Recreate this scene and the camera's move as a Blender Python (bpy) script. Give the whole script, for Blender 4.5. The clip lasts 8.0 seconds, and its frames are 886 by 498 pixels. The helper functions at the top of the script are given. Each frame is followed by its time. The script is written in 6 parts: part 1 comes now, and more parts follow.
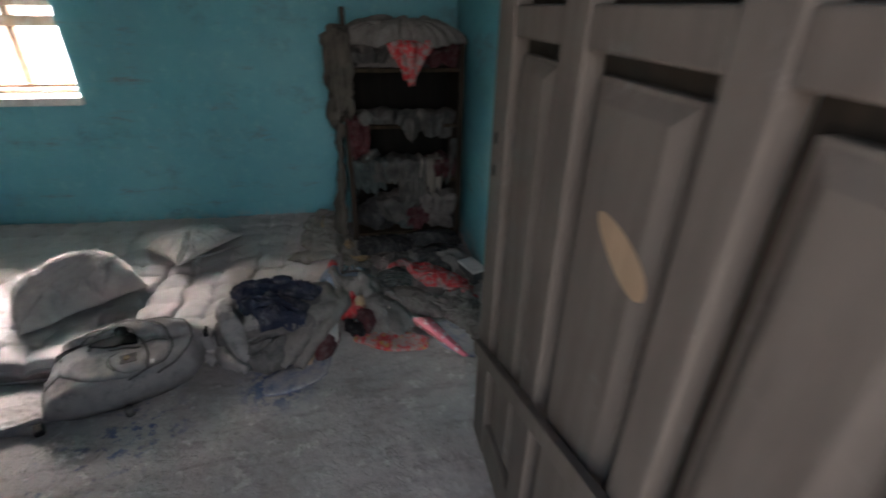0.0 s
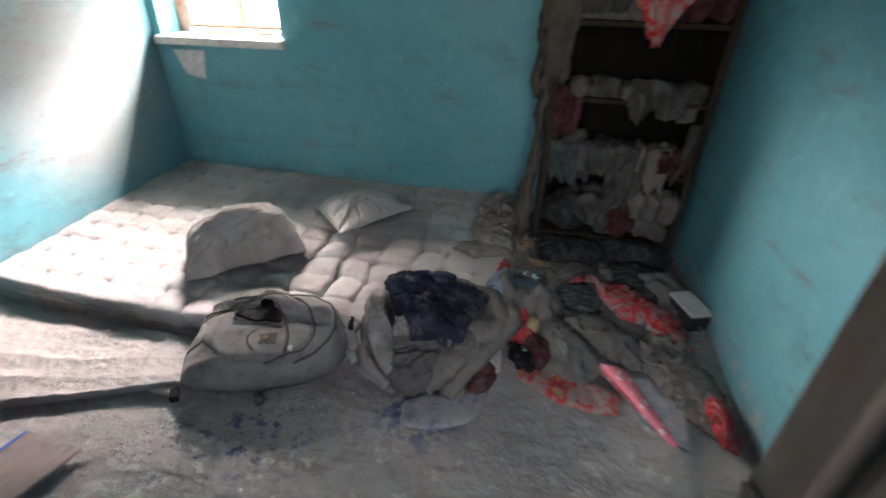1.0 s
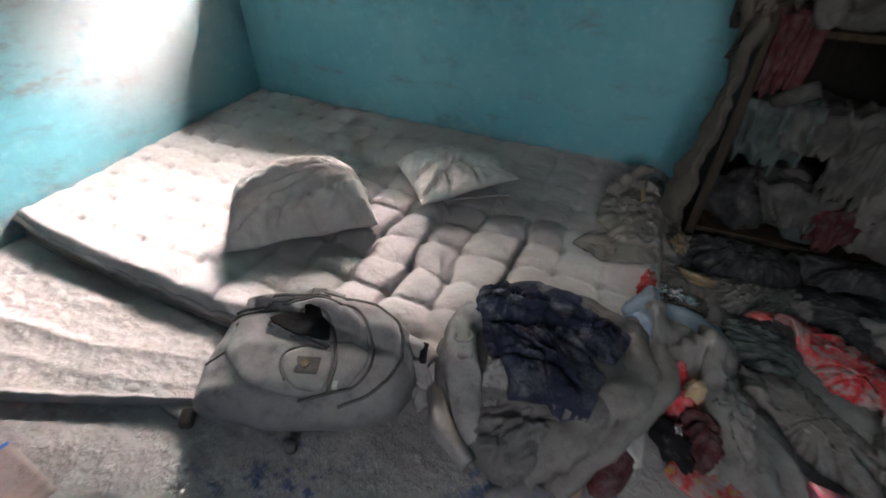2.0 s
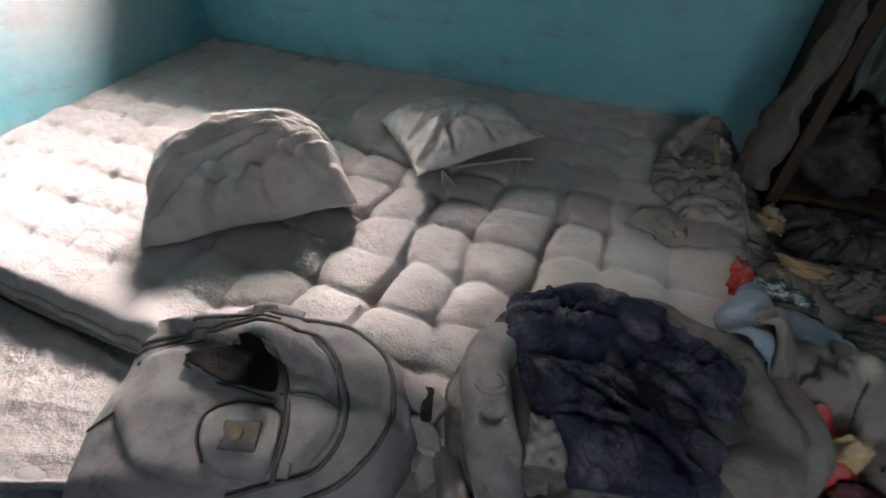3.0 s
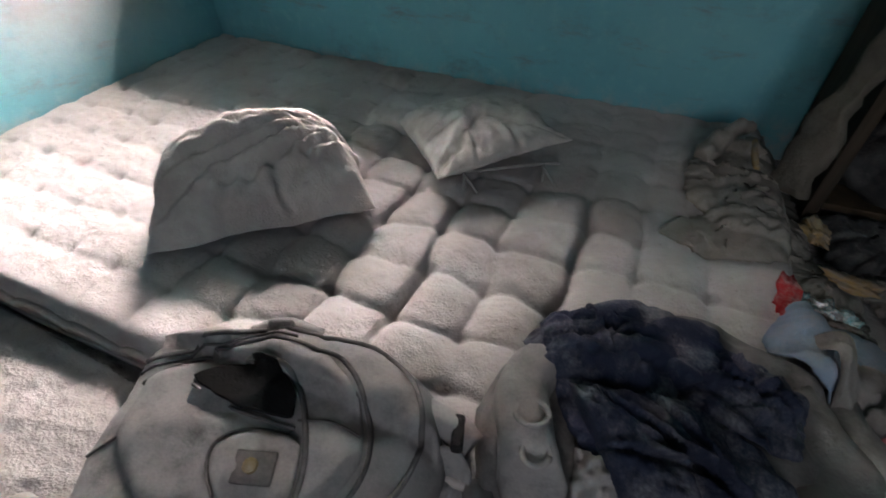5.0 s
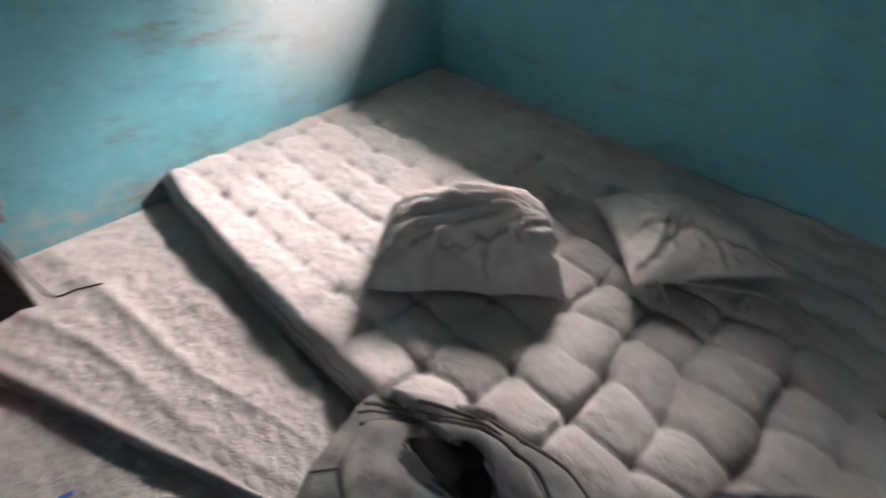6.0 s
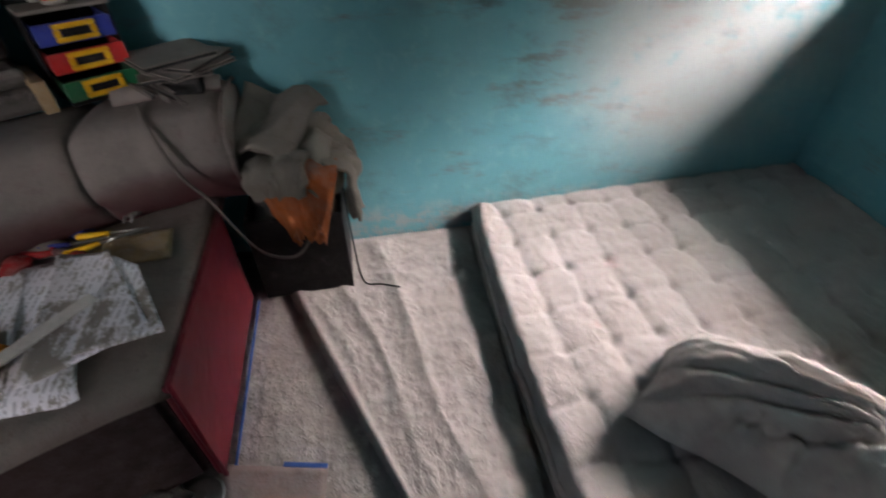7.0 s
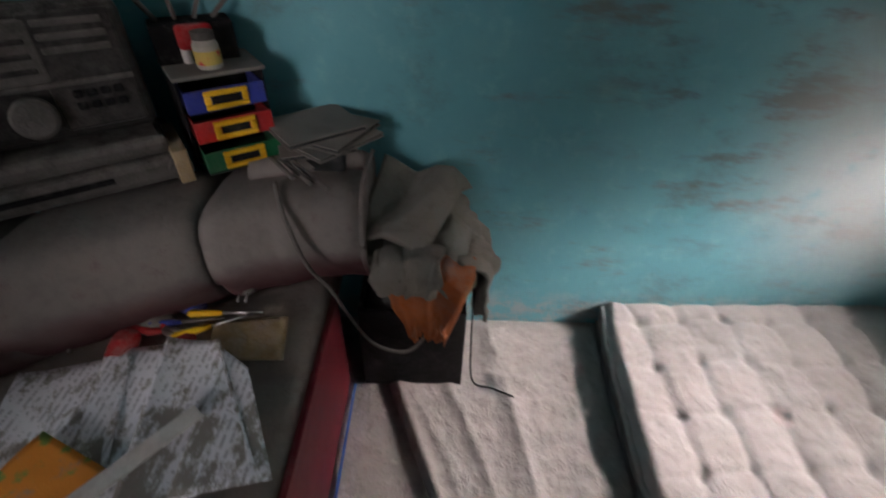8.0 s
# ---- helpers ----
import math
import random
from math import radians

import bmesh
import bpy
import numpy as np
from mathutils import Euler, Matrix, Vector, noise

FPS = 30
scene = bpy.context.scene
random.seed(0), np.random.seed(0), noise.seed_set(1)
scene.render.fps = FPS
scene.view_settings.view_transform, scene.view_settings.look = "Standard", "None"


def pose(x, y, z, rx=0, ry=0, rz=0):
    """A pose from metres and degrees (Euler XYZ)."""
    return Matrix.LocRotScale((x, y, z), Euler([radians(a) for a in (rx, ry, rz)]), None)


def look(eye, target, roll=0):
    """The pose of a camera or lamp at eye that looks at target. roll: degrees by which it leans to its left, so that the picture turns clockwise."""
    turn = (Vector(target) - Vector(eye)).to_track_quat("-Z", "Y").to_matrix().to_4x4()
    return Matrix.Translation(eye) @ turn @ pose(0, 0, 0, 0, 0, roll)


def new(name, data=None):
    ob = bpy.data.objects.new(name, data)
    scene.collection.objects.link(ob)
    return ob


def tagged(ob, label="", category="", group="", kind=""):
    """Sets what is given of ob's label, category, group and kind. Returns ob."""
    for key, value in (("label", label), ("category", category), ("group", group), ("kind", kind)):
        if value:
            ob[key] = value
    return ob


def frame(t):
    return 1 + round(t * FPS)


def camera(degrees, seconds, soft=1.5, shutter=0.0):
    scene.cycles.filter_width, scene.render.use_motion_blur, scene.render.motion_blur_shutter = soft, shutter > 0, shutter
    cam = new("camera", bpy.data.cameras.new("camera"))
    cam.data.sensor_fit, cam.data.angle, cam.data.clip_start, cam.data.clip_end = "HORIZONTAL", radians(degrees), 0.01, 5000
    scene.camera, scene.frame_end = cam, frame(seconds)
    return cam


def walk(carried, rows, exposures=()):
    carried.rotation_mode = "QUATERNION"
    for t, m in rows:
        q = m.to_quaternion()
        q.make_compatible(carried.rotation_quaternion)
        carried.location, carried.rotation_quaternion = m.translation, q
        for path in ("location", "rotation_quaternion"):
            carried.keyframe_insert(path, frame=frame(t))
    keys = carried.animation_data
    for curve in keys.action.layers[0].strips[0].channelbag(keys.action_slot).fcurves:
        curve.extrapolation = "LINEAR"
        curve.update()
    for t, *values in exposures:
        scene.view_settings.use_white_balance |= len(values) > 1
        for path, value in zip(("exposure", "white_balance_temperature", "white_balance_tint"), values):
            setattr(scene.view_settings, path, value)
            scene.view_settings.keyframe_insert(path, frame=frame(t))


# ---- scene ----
cam = camera(87.8, 8.0, 1.7, 0.5)
PATH = [
    (0, (2.545, -3.293, 1.468), (2.868, -1.553, 0.537), 0.9),
    (0.3, (2.543, -3.134, 1.418), (2.637, -1.364, 0.491), 0.1),
    (0.5, (2.532, -3.016, 1.407), (2.504, -1.262, 0.447), 0.3),
    (0.6, (2.474, -2.957, 1.387), (2.406, -1.205, 0.425), 0.8),
    (1, (2.397, -2.734, 1.316), (2.072, -1.053, 0.283), 1.1),
    (1.5, (2.27, -2.47, 1.265), (1.789, -0.869, 0.167), 1.2),
    (2, (2.147, -2.169, 1.143), (1.542, -0.73, -0.106), 0.7),
    (3.5, (1.94, -1.786, 0.815), (1.403, -0.402, -0.524), -0.3),
    (4, (1.936, -1.783, 0.807), (1.403, -0.392, -0.528), -0.3),
    (5.5, (1.83, -1.791, 0.924), (1.178, -0.451, -0.411), 1.4),
    (6, (1.672, -1.828, 1.039), (0.698, -0.698, -0.294), 3.0),
    (6.5, (1.557, -1.818, 1.129), (0.26, -1.143, -0.236), 2.0),
    (7, (1.452, -1.865, 1.158), (-0.034, -1.567, -0.147), 0.2),
    (7.5, (1.276, -1.953, 1.186), (-0.249, -1.77, -0.095), 2.2),
    (8, (1.118, -2.034, 1.216), (-0.439, -1.999, -0.039), 2.3),
]
EXPOSURES = [(0, 1.8), (0.5, 2.25), (2, 2.25), (3.5, 2.0), (4.2, 2.0), (5.5, 1.72), (6.5, 1.38), (7.5, 0.93), (8, 0.92)]
walk(cam, [(t, look(eye, target, roll)) for t, eye, target, roll in PATH], EXPOSURES)

# ---- world, sun, large lights ----
W = bpy.data.worlds.new("sky")
scene.world = W
W.use_nodes = True
_bg = W.node_tree.nodes["Background"]
_sky = W.node_tree.nodes.new("ShaderNodeTexSky")
_sky.sky_type, _sky.sun_disc = "NISHITA", False
_sky.sun_elevation, _sky.sun_rotation = radians(53), radians(26)
_sky.air_density, _sky.dust_density = 1.0, 4.0
W.node_tree.links.new(_sky.outputs[0], _bg.inputs[0])
_bg.inputs[1].default_value = 0.15


def lamp(name, kind, energy, m, colour, wide, high=0.0):
    data = bpy.data.lights.new(name, kind)
    data.energy, data.color = energy, colour
    if kind == "SUN":
        data.angle = radians(wide)
    else:
        data.shape, data.size, data.size_y = "RECTANGLE", wide, high
    ob = new(name, data)
    ob.matrix_world = m
    return ob


# hazy sun that falls through the window, the sky in the window and the sky in the doorway
lamp("sun", "SUN", 3.0, look((0.45 + 0.5, 1.0, 2.65), (0.45, 0, 1.2)), (1.0, 0.88, 0.85), 5)
lamp("window_sky", "AREA", 13000, look((-0.8, 2.05, 3.83), (0.16, 0, 1.2)), (1.0, 0.85, 0.84), 8.0, 2.5)
lamp("doorway_sky", "AREA", 230, look((5.6, -4.1, 1.7), (0.6, -2.5, 0.4)), (1.0, 0.89, 0.89), 1.4, 1.6)
lamp("yard_sky", "AREA", 19, look((2.45, -5.6, 1.9), (2.1, -1.4, 0.3)), (1.0, 0.88, 0.84), 2.0, 1.6)
# unseen fill lamp shining in through the window, added to brighten the east wall
lamp("east_wall_fill", "AREA", 7000, look((-6.5, 2.9, 2.9), (0.45, 0, 1.2)), (1.0, 0.90, 0.88), 4.5, 2.6)


# ---- materials ----
def nodes_of(name):
    m = bpy.data.materials.new(name)
    m.use_nodes = True
    nt = m.node_tree
    return m, nt, nt.nodes["Principled BSDF"]


def noise_node(nt, scale, detail=5.0, rough=0.6, coords="Object", squeeze=(1, 1, 1)):
    co = nt.nodes.new("ShaderNodeTexCoord")
    mp = nt.nodes.new("ShaderNodeMapping")
    mp.inputs["Scale"].default_value = squeeze
    n = nt.nodes.new("ShaderNodeTexNoise")
    n.inputs["Scale"].default_value, n.inputs["Detail"].default_value, n.inputs["Roughness"].default_value = scale, detail, rough
    nt.links.new(co.outputs[coords], mp.inputs[0])
    nt.links.new(mp.outputs[0], n.inputs["Vector"])
    return n.outputs["Fac"]


def ramp(nt, fac, lo, hi, a=0.0, b=1.0):
    r = nt.nodes.new("ShaderNodeMapRange")
    r.interpolation_type = "SMOOTHSTEP"
    for key, v in (("From Min", lo), ("From Max", hi), ("To Min", a), ("To Max", b)):
        r.inputs[key].default_value = v
    nt.links.new(fac, r.inputs["Value"])
    return r.outputs[0]


def maths(nt, op, a, b):
    n = nt.nodes.new("ShaderNodeMath")
    n.operation = op
    for k, v in enumerate((a, b)):
        if isinstance(v, (int, float)):
            n.inputs[k].default_value = v
        else:
            nt.links.new(v, n.inputs[k])
    return n.outputs[0]


def mix(nt, fac, a, b):
    n = nt.nodes.new("ShaderNodeMix")
    n.data_type = "RGBA"
    for key, v in (("Factor", fac), ("A", a), ("B", b)):
        sock = [s for s in n.inputs if s.name == key and (s.type == "RGBA" or key == "Factor" and s.type == "VALUE")][0]
        if isinstance(v, (int, float)):
            sock.default_value = v
        elif isinstance(v, tuple):
            sock.default_value = (*v, 1)
        else:
            nt.links.new(v, sock)
    return [s for s in n.outputs if s.type == "RGBA"][0]


def relief(nt, bsdf, facs, strength, distance):
    """Bump from a list of (height, weight)."""
    total = None
    for f, wgt in facs:
        h = maths(nt, "MULTIPLY", f, wgt)
        total = h if total is None else maths(nt, "ADD", total, h)
    b = nt.nodes.new("ShaderNodeBump")
    b.inputs["Strength"].default_value, b.inputs["Distance"].default_value = strength, distance
    nt.links.new(total, b.inputs["Height"])
    nt.links.new(b.outputs[0], bsdf.inputs["Normal"])


ASH = (0.40, 0.375, 0.355)
ASH_DARK = (0.23, 0.215, 0.20)


def dusty(name, colour, second=None, dust=0.5, rough=0.85, grain=180.0, weave=0.35, patch=9.0, metal=0.0, settle=0.5, ash=ASH, facing=(-0.2, 0.9)):
    """A cloth, plastic or painted surface of some colour with grey ash that has settled on what faces up."""
    m, nt, b = nodes_of(name)
    big, mid, fine = noise_node(nt, patch, 6), noise_node(nt, patch * 3, 6, 0.6), noise_node(nt, grain, 3, 0.7)
    second = second or tuple(c * 0.6 for c in colour)
    base = mix(nt, ramp(nt, big, 0.35, 0.65), colour, second)
    geo = nt.nodes.new("ShaderNodeNewGeometry")
    sep = nt.nodes.new("ShaderNodeSeparateXYZ")
    nt.links.new(geo.outputs["Normal"], sep.inputs[0])
    up = ramp(nt, sep.outputs[2], *facing, 1 - settle, 1.0)
    cover = ramp(nt, maths(nt, "ADD", maths(nt, "MULTIPLY", mid, 0.75), maths(nt, "MULTIPLY", fine, 0.25)), 0.55 - dust * 0.55, 1.05 - dust * 0.55)
    cover = maths(nt, "MULTIPLY", cover, up)
    ash_col = mix(nt, ramp(nt, mid, 0.3, 0.7), ash, tuple(c * 0.78 for c in ash))
    nt.links.new(mix(nt, cover, base, ash_col), b.inputs["Base Color"])
    nt.links.new(ramp(nt, cover, 0, 1, rough, 0.97), b.inputs["Roughness"])
    b.inputs["Specular IOR Level"].default_value = 0.12
    if metal:
        nt.links.new(ramp(nt, cover, 0, 1, metal, 0.0), b.inputs["Metallic"])
    relief(nt, b, [(fine, 0.4), (mid, 1.0)], weave, 0.014)
    return m


def wall_paint():
    m, nt, b = nodes_of("teal wall paint")
    big, mid, fine = noise_node(nt, 1.6, 6, 0.65), noise_node(nt, 14, 6, 0.7), noise_node(nt, 120, 4, 0.7)
    scuff = noise_node(nt, 2.6, 8, 0.75, squeeze=(1, 1, 1.5))
    streak = noise_node(nt, 2.2, 7, 0.68, squeeze=(1.0, 1.0, 3.8))
    paint = mix(nt, ramp(nt, big, 0.3, 0.7), (0.084, 0.262, 0.305), (0.108, 0.295, 0.33))
    worn = mix(nt, ramp(nt, mid, 0.5, 0.72), paint, (0.13, 0.32, 0.345))
    soot = mix(nt, ramp(nt, scuff, 0.52, 0.74, 0, 0.6), worn, (0.075, 0.085, 0.08))
    dirt = mix(nt, ramp(nt, streak, 0.555, 0.72, 0, 0.75), soot, (0.13, 0.108, 0.092))
    sep = nt.nodes.new("ShaderNodeSeparateXYZ")
    co = nt.nodes.new("ShaderNodeTexCoord")
    nt.links.new(co.outputs["Object"], sep.inputs[0])
    foot = maths(nt, "MULTIPLY", ramp(nt, sep.outputs[2], 0.17, 0.06), ramp(nt, mid, 0.40, 0.62, 0, 0.7))
    dirt = mix(nt, foot, dirt, (0.27, 0.26, 0.245))
    # brown smears where things rubbed the wall above the bed
    d = nt.nodes.new("ShaderNodeVectorMath")
    d.operation = "DISTANCE"
    nt.links.new(co.outputs["Object"], d.inputs[0])
    d.inputs[1].default_value = (0.0, -1.0, 0.95)
    smear = noise_node(nt, 3.2, 8, 0.7, squeeze=(1.0, 1.0, 3.2))
    rubbed = maths(nt, "MULTIPLY", ramp(nt, d.outputs["Value"], 0.85, 0.35), ramp(nt, smear, 0.49, 0.64, 0, 0.7))
    dirt = mix(nt, maths(nt, "MULTIPLY", rubbed, ramp(nt, sep.outputs[0], 0.01, 0.005)), dirt, (0.085, 0.068, 0.058))
    # pale ash over the window beam's place, with its brightness painted into the colour
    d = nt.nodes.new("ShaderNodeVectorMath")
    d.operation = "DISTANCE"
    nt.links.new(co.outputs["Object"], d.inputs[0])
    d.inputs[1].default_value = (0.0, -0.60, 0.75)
    beam_ash = maths(nt, "MULTIPLY", ramp(nt, d.outputs["Value"], 0.75, 0.30), ramp(nt, maths(nt, "ADD", maths(nt, "MULTIPLY", big, 0.5), maths(nt, "MULTIPLY", mid, 0.5)), 0.28, 0.5, 0, 0.65))
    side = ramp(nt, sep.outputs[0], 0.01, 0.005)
    nt.links.new(mix(nt, maths(nt, "MULTIPLY", beam_ash, side), dirt, (0.36, 0.33, 0.31)), b.inputs["Base Color"])
    b.inputs["Roughness"].default_value = 0.62
    b.inputs["Specular IOR Level"].default_value = 0.3
    relief(nt, b, [(mid, 0.5), (fine, 0.25), (streak, 0.9)], 0.3, 0.012)
    return m


def ash_floor():
    m, nt, b = nodes_of("ash covered printed vinyl floor")
    big, mid, fine = noise_node(nt, 3.5, 6, 0.6), noise_node(nt, 26, 6, 0.7), noise_node(nt, 210, 3, 0.7)
    base = mix(nt, ramp(nt, big, 0.35, 0.65), (0.40, 0.375, 0.355), (0.24, 0.226, 0.216))
    base = mix(nt, ramp(nt, mid, 0.35, 0.7), tuple(c * 0.82 for c in ASH), base)
    scrape = noise_node(nt, 5.0, 8, 0.72, squeeze=(1.0, 2.6, 1.0))
    base = mix(nt, ramp(nt, scrape, 0.50, 0.62, 0, 0.7), base, (0.225, 0.212, 0.20))
    clod = noise_node(nt, 11, 7, 0.7)
    base = mix(nt, ramp(nt, clod, 0.56, 0.64, 0, 0.7), base, (0.47, 0.445, 0.42))
    co = nt.nodes.new("ShaderNodeTexCoord")
    # places where feet wore the ash off the blue and red print
    for at, size, tint, lo in (((1.62, -1.86, 0), 0.26, (0.035, 0.07, 0.19), 0.52), ((1.42, -2.02, 0), 0.20, (0.05, 0.08, 0.18), 0.55),
                               ((2.12, -1.68, 0), 0.22, (0.04, 0.08, 0.20), 0.46), ((2.42, -1.72, 0), 0.20, (0.22, 0.03, 0.04), 0.60),
                               ((2.62, -1.62, 0), 0.26, (0.20, 0.05, 0.05), 0.62)):
        d = nt.nodes.new("ShaderNodeVectorMath")
        d.operation = "DISTANCE"
        nt.links.new(co.outputs["Object"], d.inputs[0])
        d.inputs[1].default_value = at
        near = ramp(nt, d.outputs["Value"], size, size * 0.25)
        spots = noise_node(nt, 16, 6, 0.75)
        base = mix(nt, maths(nt, "MULTIPLY", near, ramp(nt, spots, lo, lo + 0.10, 0, 0.8)), base, tint)
    nt.links.new(base, b.inputs["Base Color"])
    b.inputs["Roughness"].default_value = 0.95
    b.inputs["Specular IOR Level"].default_value = 0.15
    relief(nt, b, [(mid, 1.0), (fine, 0.25), (big, 0.9), (clod, 1.4)], 0.9, 0.022)
    return m


def ticking():
    m, nt, b = nodes_of("ash covered mattress ticking")
    big, mid, fine = noise_node(nt, 3.0, 6, 0.6), noise_node(nt, 30, 6, 0.75), noise_node(nt, 240, 3, 0.7)
    clod = noise_node(nt, 13, 5, 0.65)
    pink = noise_node(nt, 5.0, 4, 0.6)
    base = mix(nt, ramp(nt, big, 0.35, 0.68), (0.35, 0.33, 0.317), (0.27, 0.254, 0.242))
    base = mix(nt, ramp(nt, mid, 0.55, 0.75, 0, 0.55), base, (0.24, 0.225, 0.21))
    base = mix(nt, ramp(nt, pink, 0.68, 0.76, 0, 0.28), base, (0.42, 0.22, 0.22))
    nt.links.new(base, b.inputs["Base Color"])
    b.inputs["Roughness"].default_value = 0.95
    b.inputs["Specular IOR Level"].default_value = 0.15
    b.inputs["Sheen Weight"].default_value = 0.1
    relief(nt, b, [(mid, 0.7), (fine, 0.2), (clod, 1.0)], 0.6, 0.022)
    return m


def plain(name, colour, rough=0.6, metal=0.0, vary=0.35, scale=20.0, bump=0.15):
    m, nt, b = nodes_of(name)
    n = noise_node(nt, scale, 6, 0.7)
    nt.links.new(mix(nt, ramp(nt, n, 0.3, 0.75), colour, tuple(c * (1 - vary) for c in colour)), b.inputs["Base Color"])
    b.inputs["Roughness"].default_value, b.inputs["Metallic"].default_value = rough, metal
    relief(nt, b, [(n, 1.0)], bump, 0.004)
    return m


def timber(name, colour, dark, dust=0.3):
    m, nt, b = nodes_of(name)
    grain, big = noise_node(nt, 22, 6, 0.65, squeeze=(1, 1, 0.12)), noise_node(nt, 6, 5)
    dirt = noise_node(nt, 40, 5, 0.7)
    base = mix(nt, ramp(nt, grain, 0.35, 0.65), colour, dark)
    base = mix(nt, ramp(nt, maths(nt, "ADD", maths(nt, "MULTIPLY", big, 0.6), maths(nt, "MULTIPLY", dirt, 0.4)), 0.62 - dust * 0.4, 0.85 - dust * 0.4, 0, 0.8), base, ASH_DARK)
    nt.links.new(base, b.inputs["Base Color"])
    b.inputs["Roughness"].default_value = 0.8
    b.inputs["Specular IOR Level"].default_value = 0.12
    relief(nt, b, [(grain, 1.0), (dirt, 0.3)], 0.2, 0.004)
    return m


def patterned(name, ground, flower, dust=0.3, scale=18.0):
    """Printed cloth: blotches of a second colour on the ground colour, under ash."""
    m, nt, b = nodes_of(name)
    co = nt.nodes.new("ShaderNodeTexCoord")
    v = nt.nodes.new("ShaderNodeTexVoronoi")
    v.inputs["Scale"].default_value = scale
    nt.links.new(co.outputs["Object"], v.inputs["Vector"])
    wob = noise_node(nt, scale * 1.3, 5, 0.7)
    base = mix(nt, ramp(nt, maths(nt, "ADD", v.outputs["Distance"], maths(nt, "MULTIPLY", wob, 1.1)), 0.72, 0.92), flower, ground)
    mid, fine = noise_node(nt, 24, 6, 0.7), noise_node(nt, 200, 3, 0.7)
    cover = ramp(nt, mid, 0.68 - dust * 0.5, 0.86 - dust * 0.5, 0, 0.9)
    nt.links.new(mix(nt, cover, base, ASH_DARK), b.inputs["Base Color"])
    b.inputs["Roughness"].default_value = 0.85
    relief(nt, b, [(fine, 0.4), (mid, 0.7)], 0.3, 0.005)
    return m


def paper_print():
    m, nt, b = nodes_of("ash smeared printed paper")
    co = nt.nodes.new("ShaderNodeTexCoord")
    lines = nt.nodes.new("ShaderNodeTexWave")
    lines.bands_direction = "Y"
    lines.inputs["Scale"].default_value, lines.inputs["Distortion"].default_value = 22.0, 0.6
    nt.links.new(co.outputs["Object"], lines.inputs["Vector"])
    words = noise_node(nt, 90, 3, 0.6, squeeze=(1, 0.4, 1))
    ink = maths(nt, "MULTIPLY", ramp(nt, lines.outputs["Fac"], 0.55, 0.75), ramp(nt, words, 0.45, 0.55))
    base = mix(nt, maths(nt, "MULTIPLY", ink, 0.55), (0.80, 0.80, 0.86), (0.20, 0.20, 0.24))
    smear, mid = noise_node(nt, 9, 7, 0.75, squeeze=(1, 2, 1)), noise_node(nt, 40, 5, 0.7)
    cover = ramp(nt, maths(nt, "ADD", maths(nt, "MULTIPLY", smear, 0.75), maths(nt, "MULTIPLY", mid, 0.25)), 0.48, 0.56)
    nt.links.new(mix(nt, cover, base, (0.27, 0.25, 0.23)), b.inputs["Base Color"])
    b.inputs["Roughness"].default_value = 0.9
    relief(nt, b, [(mid, 1.0)], 0.2, 0.003)
    return m


def glass_pane(name, colour, clear):
    m, nt, b = nodes_of(name)
    n = noise_node(nt, 7, 6, 0.7)
    b.inputs["Base Color"].default_value = (*colour, 1)
    b.inputs["Transmission Weight"].default_value = clear
    b.inputs["IOR"].default_value = 1.1
    nt.links.new(ramp(nt, n, 0.4, 0.6, 0.05, 0.5), b.inputs["Roughness"])
    return m


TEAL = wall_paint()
FLOOR = ash_floor()
TICK = ticking()
PIPING = dusty("ash grey mattress piping", (0.25, 0.22, 0.2), dust=0.7)
# side band darker than the ticking on top, its shade put into the colour
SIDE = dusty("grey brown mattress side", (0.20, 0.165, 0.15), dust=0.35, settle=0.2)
CASE = dusty("ash grey pillow case", (0.44, 0.42, 0.39), (0.33, 0.312, 0.29), dust=0.5, settle=0.3, patch=7, weave=0.55)
PACK = dusty("grey canvas under ash", (0.15, 0.146, 0.142), (0.10, 0.098, 0.096), dust=0.60, settle=0.75, weave=0.16, ash=(0.32, 0.305, 0.29))
PACK_DARK = dusty("dark grey canvas under ash", (0.075, 0.073, 0.07), (0.055, 0.054, 0.052), dust=0.45, settle=0.7, weave=0.2, ash=(0.19, 0.18, 0.17))
BLACK = dusty("black nylon", (0.012, 0.012, 0.013), dust=0.12, settle=0.8)
BLACK_BOX = dusty("black leatherette", (0.012, 0.011, 0.012), dust=0.10, settle=0.9, rough=0.55)
NAVY = dusty("navy denim with ash", (0.018, 0.024, 0.044), (0.010, 0.013, 0.024), dust=0.20, settle=0.85, patch=4.5, weave=0.4, ash=(0.31, 0.31, 0.315))
DENIM = dusty("pale blue denim with ash", (0.16, 0.22, 0.29), (0.12, 0.165, 0.22), dust=0.36, settle=0.6, ash=(0.27, 0.27, 0.27))
GREY_CLOTH = dusty("ash grey cloth", (0.115, 0.108, 0.098), (0.08, 0.075, 0.07), dust=0.55, settle=0.6, ash=ASH_DARK)
BROWN_CLOTH = dusty("brown grey cloth", (0.105, 0.088, 0.078), (0.07, 0.06, 0.055), dust=0.5, settle=0.6, ash=ASH_DARK)
DARK_CLOTH = dusty("charcoal cloth", (0.030, 0.032, 0.033), (0.018, 0.019, 0.02), dust=0.30, settle=0.8, ash=(0.18, 0.175, 0.165))
GREEN_CLOTH = dusty("dark grey green cloth", (0.045, 0.062, 0.06), (0.03, 0.042, 0.042), dust=0.35, settle=0.7, ash=(0.2, 0.2, 0.19))
